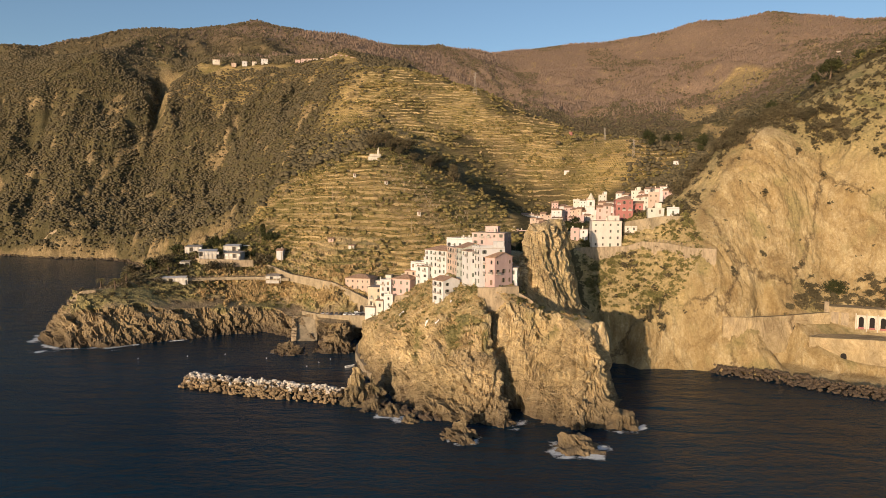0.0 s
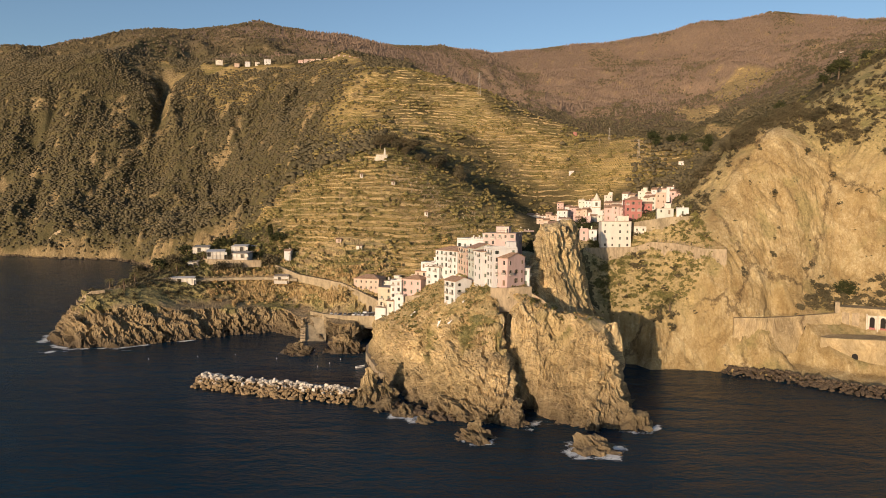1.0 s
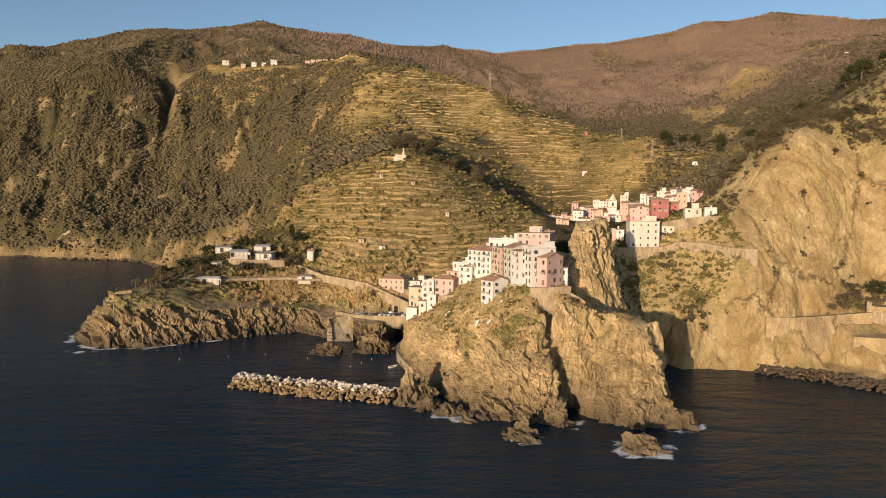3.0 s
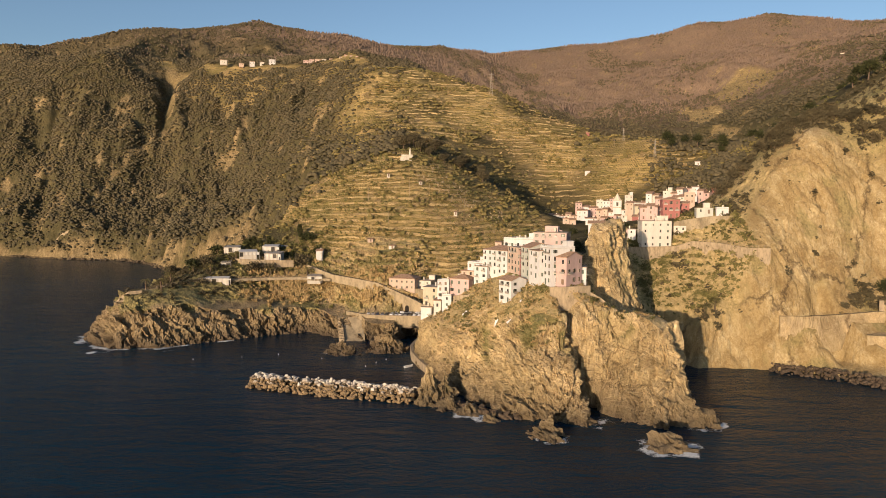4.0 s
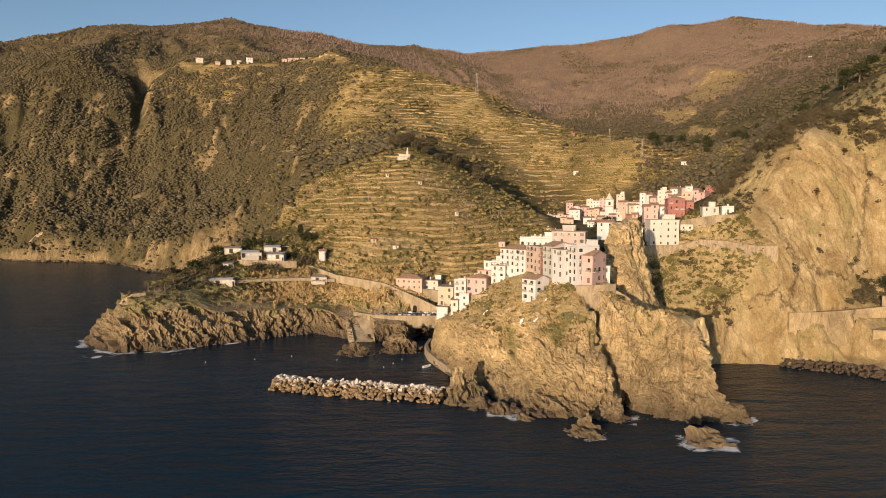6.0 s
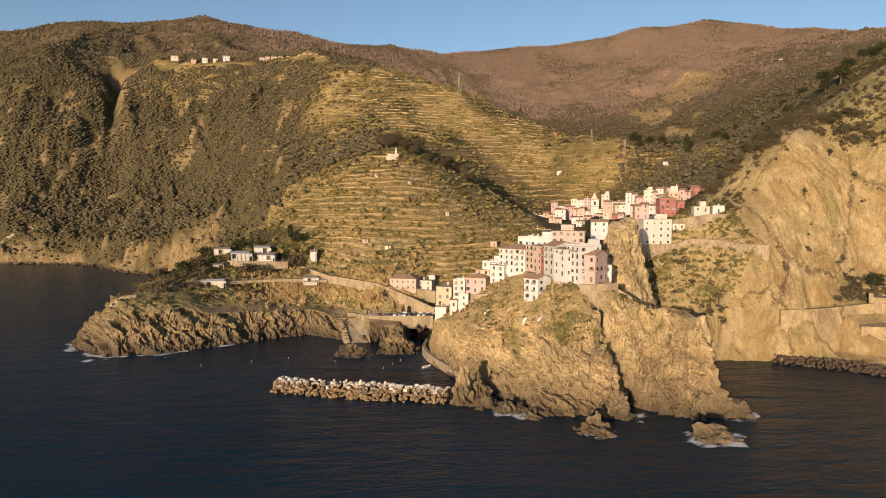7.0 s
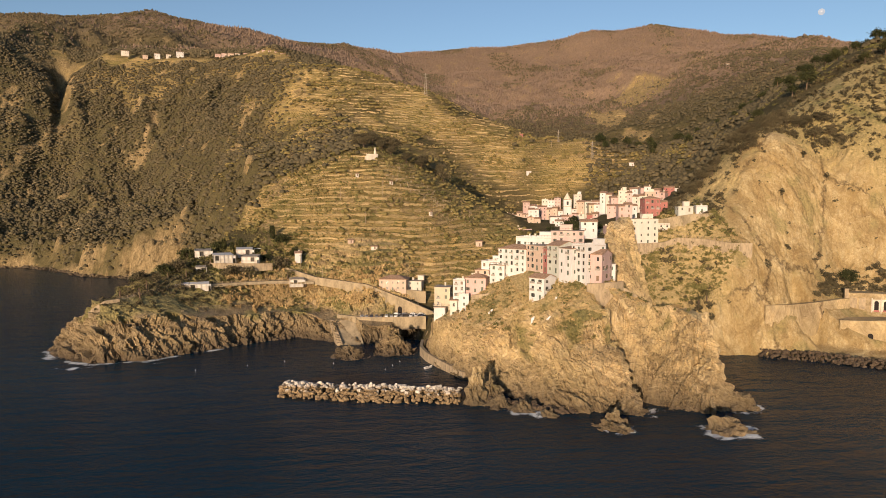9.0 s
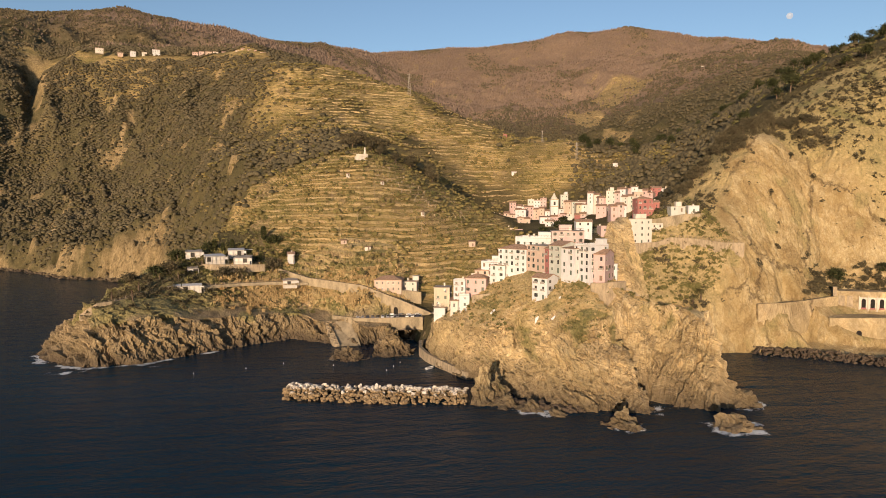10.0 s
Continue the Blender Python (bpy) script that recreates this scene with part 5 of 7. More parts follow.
row_of_houses(112, 492, 60.5, 9, 7, 5.2, -20, "CREAM", "gable")
CANVAS = plain("white canvas sheeting", (0.58, 0.56, 0.53), 0.8, 0.1, 0.8)
SHEDROOF = plain("dusty corrugated roof", (0.42, 0.36, 0.29), 0.85, 0.22, 0.8)


def pavilion(x, y, z, w, d, h, rot):
    """A low restaurant shed: solid back, canvas panels between posts, thin overhanging roof, a near-black panel for the
    shaded entrance.
    """
    rnd = HOUSES
    top = tagged(new("pavilion"), "low restaurant pavilion with white canvas sides and thin roof", "pavilion", "buildings on the cape")
    top.matrix_basis = pose(x, y, z, 0, 0, rot)
    h, hw, hd = min(2.5, h * 0.62), w * 0.44, d / 2
    bm = bmesh.new()
    box(bm, -hw, hw, -hd + 0.4, hd, -2.5, h)
    part("wall", bm, PAINT["CREAM"], top)
    n = max(2, round(w / 2.4))
    dark = rnd.randrange(n)
    for k in range(n):
        a = -hw + k * w / n
        bm = bmesh.new()
        box(bm, a + 0.1, a + w / n - 0.1, -hd + 0.28, -hd + 0.4, -0.4 if k == dark else 0.6, h - 0.35)
        # The entrance is a closed panel; dark iron stands for the shade inside.
        part("entrance" if k == dark else "canvas", bm, IRON if k == dark else CANVAS, top)
    for k in range(n + 1):
        bm = bmesh.new()
        a = -hw + k * w / n
        box(bm, a - 0.09, a + 0.09, -hd - 0.5, -hd - 0.3, -2, h + 0.05)
        part("post", bm, PAINT["CREAM"], top)
    bm = bmesh.new()
    v = [bm.verts.new(q) for q in ((-hw - 0.4, -hd - 0.8, h), (hw + 0.4, -hd - 0.8, h), (hw + 0.4, hd + 0.3, h + 0.7), (-hw - 0.4, hd + 0.3, h + 0.7))]
    f = bm.faces.new(v)
    ex = bmesh.ops.extrude_face_region(bm, geom=[f])
    bmesh.ops.translate(bm, vec=(0, 0, 0.14), verts=[q for q in ex["geom"] if isinstance(q, bmesh.types.BMVert)])
    bmesh.ops.recalc_face_normals(bm, faces=bm.faces)
    part("roof", bm, CANVAS if rnd.random() < 0.5 else SHEDROOF, top)
    return top


pavilion(-156.7, 406.8, 43.0, 9.8, 9.8, 4.6, 9)
pavilion(-144.0, 396.3, 41.0, 11.4, 11.0, 6.1, 17)
pavilion(-133.3, 410.0, 43.4, 10.0, 10.0, 4.3, 5)
pavilion(-125.7, 419.0, 43.5, 5.8, 6.0, 3.4, 4)
pavilion(-128.3, 397.9, 39.9, 9.9, 9.9, 3.9, -5)
pavilion(-121.1, 414.9, 41.0, 7.8, 7.8, 3.4, 4)
pavilion(-152.3, 370.0, 28.2, 10.4, 4.0, 2.6, 9)
pavilion(-160.9, 369.0, 28.2, 6.6, 4.0, 2.5, 10)
pavilion(-154.7, 388.0, 35.1, 5.6, 6.0, 3.7, 9)
house(-101.4, 404.0, 39.1, 4.0, 6.0, 4.4, 1, "WHITE", "gable", False, 1.5, group="buildings on the cape")
house(-46.7, 371.2, 24.0, 15.4, 11.0, 6.3, -17, "PEACH", "hip", False, 1.5, group="buildings on the cape")
house(-34.6, 372.1, 23.4, 8.8, 8.8, 5.5, -19, "CREAM", "flat", False, 1.5, group="buildings on the cape")
pavilion(-101.9, 389.4, 27.4, 8.7, 8.7, 3.2, 1)
for x, y, z, w, h, paint in ((-430.4, 1245, 341.6, 12.5, 5.0, "CREAM"), (-397, 1245, 337.5, 8.5, 2.8, "PEACH"), (-376.9, 1245, 338.6, 9.0, 5.2, "WHITE"), (-357, 1240, 339.0, 8.0, 3.0, "CREAM"), (-336.7, 1235, 338.6, 12.0, 7.6, "WHITE"),
                             (-269, 1212, 336, 9, 3.6, "PINK"), (-258, 1208, 336, 8, 4.4, "ROSE"), (-246, 1204, 336, 10, 3.8, "PEACH"), (-234, 1200, 336, 8, 3.2, "CREAM"), (-219, 1193, 335, 8, 3.4, "PINK"),
                             (-190, 1120, 313, 8, 4.6, "YELLOW"), (-180, 1114, 312, 9, 4.2, "PINK"), (-170, 1105, 310, 9, 4.8, "ROSE"), (-160, 1098, 307, 8, 4.4, "PINK"), (-150, 1090, 304, 10, 4.0, "PEACH"), (-141, 1083, 302, 6, 3.4, "RED")):
    house(x, y, z, w, 8.0, h, 12, paint, "gable", group="houses on the far ridge")
# Added small house, standing in for a pale field's terrace wall.
house(812.3, 1354.7, 391.0, 7.6, 8.0, 3.2, -31, "CREAM", "gable", group="houses on the far ridge")

# ---- bell tower, walls, harbour ----
PALE = plain("pale limestone", (0.55, 0.5, 0.42), 0.95, 0.2, 0.5)


def boulder_material():
    """Limestone blocks: bleached above the splash, stained brown and wet below, each a little different."""
    m, n, l, b = material("breakwater stone")
    vec = mapped(n, l)
    info = n.new("ShaderNodeObjectInfo")
    geo = n.new("ShaderNodeNewGeometry")
    grain = noise_tex(n, l, vec, 1.4, 7, 0.75)
    sep = n.new("ShaderNodeSeparateXYZ")
    l.new(geo.outputs["Position"], sep.inputs[0])
    rise = n.new("ShaderNodeMath")
    rise.operation = "MULTIPLY_ADD"
    l.new(info.outputs["Random"], rise.inputs[0])
    rise.inputs[1].default_value = 1.8
    l.new(sep.outputs[2], rise.inputs[2])
    half = n.new("ShaderNodeMath")
    half.operation = "MULTIPLY"
    l.new(rise.outputs[0], half.inputs[0])
    half.inputs[1].default_value = 0.16
    pale = ramp(n, l, grain, [(0.32, (0.22, 0.175, 0.12)), (0.45, (0.5, 0.45, 0.38)), (0.7, (0.72, 0.68, 0.61))])
    brown = ramp(n, l, grain, [(0.3, (0.06, 0.04, 0.02)), (0.5, (0.21, 0.145, 0.075)), (0.7, (0.4, 0.3, 0.17))])
    c = mix(n, l, ramp(n, l, half.outputs[0], [(0.54, (0, 0, 0)), (0.72, (1, 1, 1))]), brown, pale)
    l.new(c, b.inputs["Base Color"])
    b.inputs["Roughness"].default_value = 0.85
    bump(n, l, b, grain, 0.6, 0.3)
    return m


WETSTONE = boulder_material()
BROWNSTONE = rock_material("brown boulders", [(0.05, 0.038, 0.026), (0.17, 0.12, 0.07), (0.28, 0.2, 0.12), (0.36, 0.28, 0.18), (0.16, 0.12, 0.08)], GREY_TO_PALE, stretch=(0.7, 0.7, 0.7))
ASPHALT = plain("worn asphalt", (0.16, 0.13, 0.1), 0.95, 0.2, 0.5)
SEAWALL = rock_material("weathered sea wall", [(0.2, 0.14, 0.07), (0.36, 0.27, 0.145), (0.46, 0.36, 0.21), (0.58, 0.48, 0.32), (0.36, 0.28, 0.14)], GREY_TO_PALE, wet=False, turn=(0, 0, 0), stretch=(1.0, 1.0, 0.4), cracks=0.012)
# Near-black that puts the shade of arch openings into a flat face.
RECESS_SHADE = plain("painted recess shade", (0.015, 0.012, 0.01), 1.0, 0.1, 1)
FENCEWOOD = plain("weathered fence wood", (0.34, 0.26, 0.17), 0.9, 0.2, 2)
BARK = plain("grey brown bark", (0.13, 0.09, 0.06), 0.95, 0.3, 2)


def bell_tower(x, y, z):
    top = tagged(new("bell_tower"), "tall white square bell tower with a pointed spire", "tower")
    top.matrix_basis = pose(x, y, z, 0, 0, -14)
    bm = bmesh.new()
    box(bm, -3.4, 3.4, -3.4, 3.4, -6, 19)
    part("shaft", bm, PAINT["WHITE"], top)
    bm = bmesh.new()
    for k in (0, 1):
        box(bm, -3.7, 3.7, -3.7, 3.7, 18.6 - k * 6, 19.1 - k * 6)
    part("cornice", bm, SEAWALL, top)
    bm = bmesh.new()
    ring = [bm.verts.new((3.3 * math.cos(k * math.pi / 4 + 0.39), 3.3 * math.sin(k * math.pi / 4 + 0.39), 19.1)) for k in range(8)]
    tip = bm.verts.new((0, 0, 25))
    for k in range(8):
        bm.faces.new([ring[k], ring[(k + 1) % 8], tip])
    bm.faces.new(ring[::-1])
    part("spire", bm, STONETRIM, top)
    for turn in (0, -90, 90):
        child("opening", KIT["windowpane"], top, pose(0, 0, 0, 0, 0, turn) @ pose(0, -3.4, 14.2) @ Matrix.Diagonal((1.6, 1, 1.9, 1)))
        child("opening", KIT["windowpane"], top, pose(0, 0, 0, 0, 0, turn) @ pose(0, -3.4, 5.5))
    return top


bell_tower(125.5, 551, 59.0)


def run_wall(name, line, thick, mat, label, cap=True, kind="structure", parent=None):
    """A wall along a line of (x, y, foot, top), with a coping."""
    bm = bmesh.new()
    p = [Vector((q[0], q[1], 0)) for q in line]
    nor = []
    for i in range(len(p)):
        t = (p[min(i + 1, len(p) - 1)] - p[max(i - 1, 0)]).normalized()
        nor.append(Vector((t.y, -t.x, 0)))

    def skin(half, lo, hi):
        rows = []
        for q, v, n in zip(line, p, nor):
            a, b = v - n * half, v + n * half
            f, c = lo(q), hi(q)
            rows.append([bm.verts.new((b.x, b.y, f)), bm.verts.new((b.x, b.y, c)), bm.verts.new((a.x, a.y, c)), bm.verts.new((a.x, a.y, f))])
        for r, s in zip(rows, rows[1:]):
            for k in range(4):
                bm.faces.new([r[k], s[k], s[(k + 1) % 4], r[(k + 1) % 4]])
        bm.faces.new(rows[0][::-1])
        bm.faces.new(rows[-1])
    skin(thick / 2, lambda q: q[2], lambda q: q[3])
    bmesh.ops.recalc_face_normals(bm, faces=bm.faces)
    ob = part(name, bm, mat, parent)
    if kind:
        tagged(ob, label, "wall", kind=kind)
    if cap:
        bm = bmesh.new()
        skin(thick / 2 + 0.08, lambda q: q[3] + 0.004, lambda q: q[3] + 0.2)
        bmesh.ops.recalc_face_normals(bm, faces=bm.faces)
        part("coping", bm, STONE, ob)
    return ob


# walls above the harbour, under the houses and below the big house
run_wall("wall_road", [(-112, 402, 32, 36), (-91, 387, 26, 30.3), (-75, 378, 24, 28.6), (-62, 370, 14, 27.2), (-42, 357, 10, 20), (-27, 347.5, 9, 13.8)], 1.2, CONCRETE, "tall pale retaining wall under the sloping harbour road")
run_wall("wall_quay", [(-79, 362, 6, 12.1), (-68, 351.5, 1, 12.1), (-58, 347.2, 1, 12.2), (-50, 345.8, 1.5, 12.4), (-47, 345.4, 6, 12.4), (-40, 343.6, 7.5, 12.6), (-33, 342, 6, 12.9)], 1.0, CONCRETE, "stained quay wall below the parked cars")
run_wall("wall_terrace_upper", [(-62, 374, 20, 27.5), (-46, 366, 18, 25.0), (-30, 362, 17, 23.5)], 1.0, CONCRETE, "pale wall under the harbour house")
run_wall("wall_houses", [(13, 236.6, 33, 41.4), (18, 235.4, 33, 41.6), (23, 235.4, 33, 41.9), (28, 237.5, 33, 41.9)], 0.9, STONE, "rough stone terrace wall under the pink house")
run_wall("wall_path", [(28, 237.5, 30, 39.6), (32, 236.6, 28, 37.4), (36, 236.2, 26, 34.2)], 0.6, STONE, "stone parapet stepping down the headland")
run_wall("wall_lower_houses", [(-21, 285, 20, 31.5), (-15, 281, 22, 32.5), (-8, 280, 26, 34)], 0.9, STONE, "rubble wall below the lower houses")
run_wall("wall_big_house", [(68, 328, 38, 50.6), (75, 323.6, 38, 51.2), (91, 322.2, 40, 51.8), (99, 321.5, 42, 54.4), (109, 313, 42, 54), (117, 301, 40, 52.4), (126, 297, 40, 52.4)], 1.2, STONE, "long stone retaining wall below the cream house")
run_wall("wall_garden", [(88, 321, 36, 44), (98, 317, 34, 43.5), (107, 314, 34, 43)], 0.8, STONE, "low dry stone wall in the gardens")
run_wall("wall_east_road", [(92, 331, 54, 63.5), (101, 327, 57, 65.5), (110, 325.6, 59, 66.8), (121, 322, 60, 67.2)], 1.0, CONCRETE, "pale road wall by the low houses")
run_wall("wall_restaurant", [(-156, 396, 35, 39.3), (-145, 389, 35, 39), (-128, 391.5, 34, 38.4), (-116, 395, 34, 38)], 0.8, STONE, "stone terrace wall below the restaurant")
run_wall("wall_footpath", [(-38, 321, -1, 5), (-40.5, 308, -1, 4.6), (-39.5, 296, -1, 4.2), (-36.5, 284, -1, 3.8), (-32.5, 272, -1, 3.4), (-29.5, 262, -1, 3)], 1.5, STONE, "low stone ledge path round the foot of the headland", cap=False)


def slab(name, pts, thick, mat, label, category):
    """A paved sheet with sloping corners."""
    bm = bmesh.new()
    a = [bm.verts.new(q) for q in pts]
    b = [bm.verts.new((q[0], q[1], q[2] - thick)) for q in pts]
    bm.faces.new(a)
    bm.faces.new(b[::-1])
    for i in range(len(pts)):
        j = (i + 1) % len(pts)
        bm.faces.new([b[i], b[j], a[j], a[i]])
    bmesh.ops.recalc_face_normals(bm, faces=bm.faces)
    return tagged(part(name, bm, mat, None), label, category, kind="structure")


slab("pavement_quay", [(-80, 368, 11.2), (-67.6, 352.2, 11.2), (-57.6, 348, 11.4), (-46, 346, 11.6), (-33, 343, 12), (-26, 349, 12.6), (-41, 355, 12.2), (-56, 363, 11.8), (-70, 372, 11.4)], 6, ASPHALT, "worn asphalt parking terrace over the harbour", "pavement")
slab("pavement_slipway", [(-81, 359, 9.5), (-69, 354, 10), (-66, 337, -0.6), (-77, 337, -0.6)], 4, CONCRETE, "concrete boat slipway running into the harbour", "slipway")


def stairway():
    top = tagged(new("stairway"), "white stone steps beside the slipway", "stairs")
    for k in range(16):
        f = k / 15
        bm = bmesh.new()
        box(bm, -1.3, 1.3, -0.7, 0.7, -3.5, 0)
        ob = part("step", bm, STONE, top)
        ob.matrix_basis = pose(-82.5 + 4 * f, 358 - 20 * f, 9.8 - 8.2 * f, 0, 0, 11)
    return top


stairway()


# Arch face closed in front; the opening's shade is only its colour.
def niche(x, y, z, rot, w, h, parent):
    bm = bmesh.new()
    n = 8
    ring = [(-w / 2, 0), (w / 2, 0)] + [(w / 2 * math.cos(math.pi * k / n), h - w / 2 + w / 2 * math.sin(math.pi * k / n)) for k in range(n + 1)]
    a = [bm.verts.new((u, -0.06, v)) for u, v in ring]
    b = [bm.verts.new((u, 0.3, v)) for u, v in ring]
    bm.faces.new(a)
    for i in range(len(ring)):
        j = (i + 1) % len(ring)
        bm.faces.new([a[i], b[i], b[j], a[j]])
    bmesh.ops.recalc_face_normals(bm, faces=bm.faces)
    ob = part("archway", bm, RECESS_SHADE, parent)
    ob.matrix_basis = pose(x, y, z, 0, 0, rot)
    return ob


road_wall = bpy.data.objects["wall_road"]
for x, y, z in ((-57, 366.1, 12), (-51, 362.2, 12), (-45, 358.3, 12)):
    niche(x, y, z, -33, 2.6, 4.2, road_wall)


def station():
    """The railway building cut into the cliff foot, with three arched bays, over a tall sea wall."""
    top = tagged(new("railway_building"), "low pale railway building with arched bays above the sea wall", "building")
    ang = math.degrees(math.atan2(-24, 42))
    top.matrix_basis = pose(172, 286, 17, 0, 0, ang)
    bm = bmesh.new()
    box(bm, 0, 60, 0, 9, -4, 10.2)
    part("wall", bm, SEAWALL, top)
    bm = bmesh.new()
    box(bm, -0.3, 60.3, -0.35, 9.2, 10.2, 10.9)
    part("cornice", bm, SEAWALL, top)
    bm = bmesh.new()
    box(bm, -1.6, 0.2, -1.2, 1.5, -6, 13)
    part("pillar", bm, STONE, top)
    for k in range(9):
        x = 12.5 + k * 4.0
        bm = bmesh.new()
        box(bm, x - 1.7, x + 1.7, -0.05, 0.1, 2.0, 7.9)
        part("panel", bm, PALE, top)
        bay = niche(x, -0.07, 2.6, 0, 1.9, 4.6, top)
        bm = bmesh.new()
        box(bm, -1.15, 1.15, -0.33, 0.07, -0.7, 0.1)
        part("sill", bm, PAINT["RED"], bay, "brick red sill")
        bm = bmesh.new()
        box(bm, x - 2.2, x - 1.8, -0.3, 0.05, 0.6, 8.6)
        part("pilaster", bm, PALE, top)
    for x in (2.6, 6.4):
        bm = bmesh.new()
        box(bm, x - 1.4, x + 1.4, -0.1, 0.05, 3, 8.5)
        part("panel", bm, STONE, top)
    return top


station()
sea_wall = run_wall("wall_sea", [(158, 275, -2, 16.5), (164, 270.5, -2, 16.8), (176, 264, -2, 17.5), (200, 252, -2, 17.5), (235, 236, -2, 17)], 3.0, SEAWALL, "tall stained sea wall below the railway building", cap=False)
niche(167.5, 266.6, 4.5, -27, 2.2, 6.5, sea_wall)
slab("pavement_station", [(158, 276, 16.4), (176, 264.5, 17.3), (235, 236.5, 17), (245, 262, 17), (172, 292, 17), (160, 284, 16.6)], 4, SEAWALL, "bare stony strip on top of the sea wall", "pavement")
gallery = run_wall("wall_gallery", [(124, 283.5, 6, 23.2), (135, 281, 6, 23.6), (148, 281.5, 8, 24.2), (160, 283.5, 10, 24.8), (172, 285.6, 12, 25.3)], 2.0, SEAWALL, "stained concrete gallery wall at the cliff foot", cap=False)
niche(155.5, 281.6, 17.6, 9, 2.4, 2.6, gallery)

# ---- boulders ----


def boulders(count, seed, mats):
    rs = np.random.RandomState(seed)
    out = []
    for k in range(count):
        bm = bmesh.new()
        bmesh.ops.create_icosphere(bm, subdivisions=2, radius=1)
        cuts = [(Vector(q).normalized(), rs.uniform(0.5, 0.72)) for q in rs.normal(size=(9, 3))]
        for v in bm.verts:
            for q, lim in cuts:
                over = v.co.dot(q) - lim
                if over > 0:
                    v.co -= q * over
        sc = rs.uniform(0.75, 1.25, 3)
        bmesh.ops.scale(bm, vec=sc, verts=bm.verts)
        out.append(mesh_of("boulder", bm, [mats]))
    return out


def boulder_bank(name, line, width, height, count, size, mat, label, seed):
    """A rubble mound: boulders heaped along a line, highest in its middle."""
    rs = np.random.RandomState(seed)
    top = tagged(new(name), label, "rocks")
    kinds = boulders(7, seed, mat)
    p = np.array(line, float)
    seg = np.linalg.norm(np.diff(p, axis=0), axis=1)
    for k in range(count):
        s = rs.uniform(0, seg.sum())
        i = int(np.searchsorted(np.cumsum(seg), s))
        f = (s - (np.cumsum(seg)[i] - seg[i])) / seg[i]
        c = p[i] + f * (p[i + 1] - p[i])
        t = (p[i + 1] - p[i]) / seg[i]
        u = rs.uniform(-1, 1)
        end = min(1, min(s, seg.sum() - s) / 6 + 0.35)
        c = c + np.array([t[1], -t[0]]) * u * width * end
        z = height * end * (1 - abs(u) ** 1.4) * rs.uniform(0.5, 1.05)
        q = size * rs.uniform(0.65, 1.35)
        ob = child("boulder", kinds[k % 7], top, pose(c[0], c[1], z - 0.3, rs.uniform(-40, 40), rs.uniform(-40, 40), rs.uniform(0, 360)) @ Matrix.Diagonal((q, q, q * 0.85, 1)))
    return top


def rubble(parent, line, width, height, count, size, mat, seed):
    """The smaller stones between the boulders, too many to count."""
    rs = np.random.RandomState(seed)
    p = np.array(line, float)
    i = rs.randint(0, len(p) - 1, count)
    c = p[i] + rs.uniform(0, 1, (count, 1)) * (p[i + 1] - p[i])
    t = (p[i + 1] - p[i]) / np.linalg.norm(p[i + 1] - p[i], axis=1)[:, None]
    u = rs.uniform(-1, 1, count)
    c = c + np.stack([t[:, 1], -t[:, 0]], -1) * (u * width)[:, None]
    xyz = np.concatenate([c, (height * (1 - np.abs(u) ** 1.4) * rs.uniform(0.6, 1.0, count))[:, None]], 1)
    ob = cover("rubble", xyz, size * rs.uniform(0.6, 1.3, count), [(np.array([q.co[:] for q in b.vertices]), np.array([p.vertices[:] for p in b.polygons])) for b in boulders(6, seed, mat)], mat, "small stones between the boulders", 0.8, seed)
    ob.parent = parent
    del ob["category"]
    return ob


bw = boulder_bank("breakwater", [(-103, 256), (-88, 250), (-70, 244), (-52, 239), (-36, 234)], 6.8, 4.8, 300, 1.1, WETSTONE, "long breakwater of heaped pale limestone boulders", 3)
rubble(bw, [(-101, 255), (-88, 250), (-70, 244), (-52, 239), (-37, 234.4)], 6.5, 4.4, 900, 0.85, WETSTONE, 13)
boulder_bank("boulder_bank", [(118, 279), (132, 273), (145, 262), (153, 252), (166, 243), (186, 236), (215, 224)], 6.5, 3.2, 300, 1.15, BROWNSTONE, "heap of brown boulders below the sea wall", 4)
rubble(bpy.data.objects["boulder_bank"], [(118, 279), (132, 273), (145, 262), (153, 252), (166, 243), (186, 236), (215, 224)], 7.5, 2.8, 520, 0.8, BROWNSTONE, 14)
boulder_bank("boulder_bank", [(-30, 232), (-22, 226), (-12, 219), (0, 212)], 3.0, 1.6, 60, 1.15, BROWNSTONE, "dark boulders at the foot of the headland", 5)

# ---- cars ----
CARPAINT = []
for nm, col in (("white car paint", (0.75, 0.75, 0.73)), ("silver car paint", (0.42, 0.42, 0.42)), ("dark blue car paint", (0.03, 0.04, 0.08)), ("grey car paint", (0.15, 0.15, 0.16)), ("black car paint", (0.02, 0.02, 0.022))):
    m, n_, l_, b_ = material(nm)
    b_.inputs["Base Color"].default_value, b_.inputs["Roughness"].default_value = (*col, 1), 0.3
    b_.inputs["Coat Weight"].default_value = 0.6
    CARPAINT.append(m)
RUBBER = plain("black rubber", (0.02, 0.02, 0.02), 0.9, 0.1, 4)


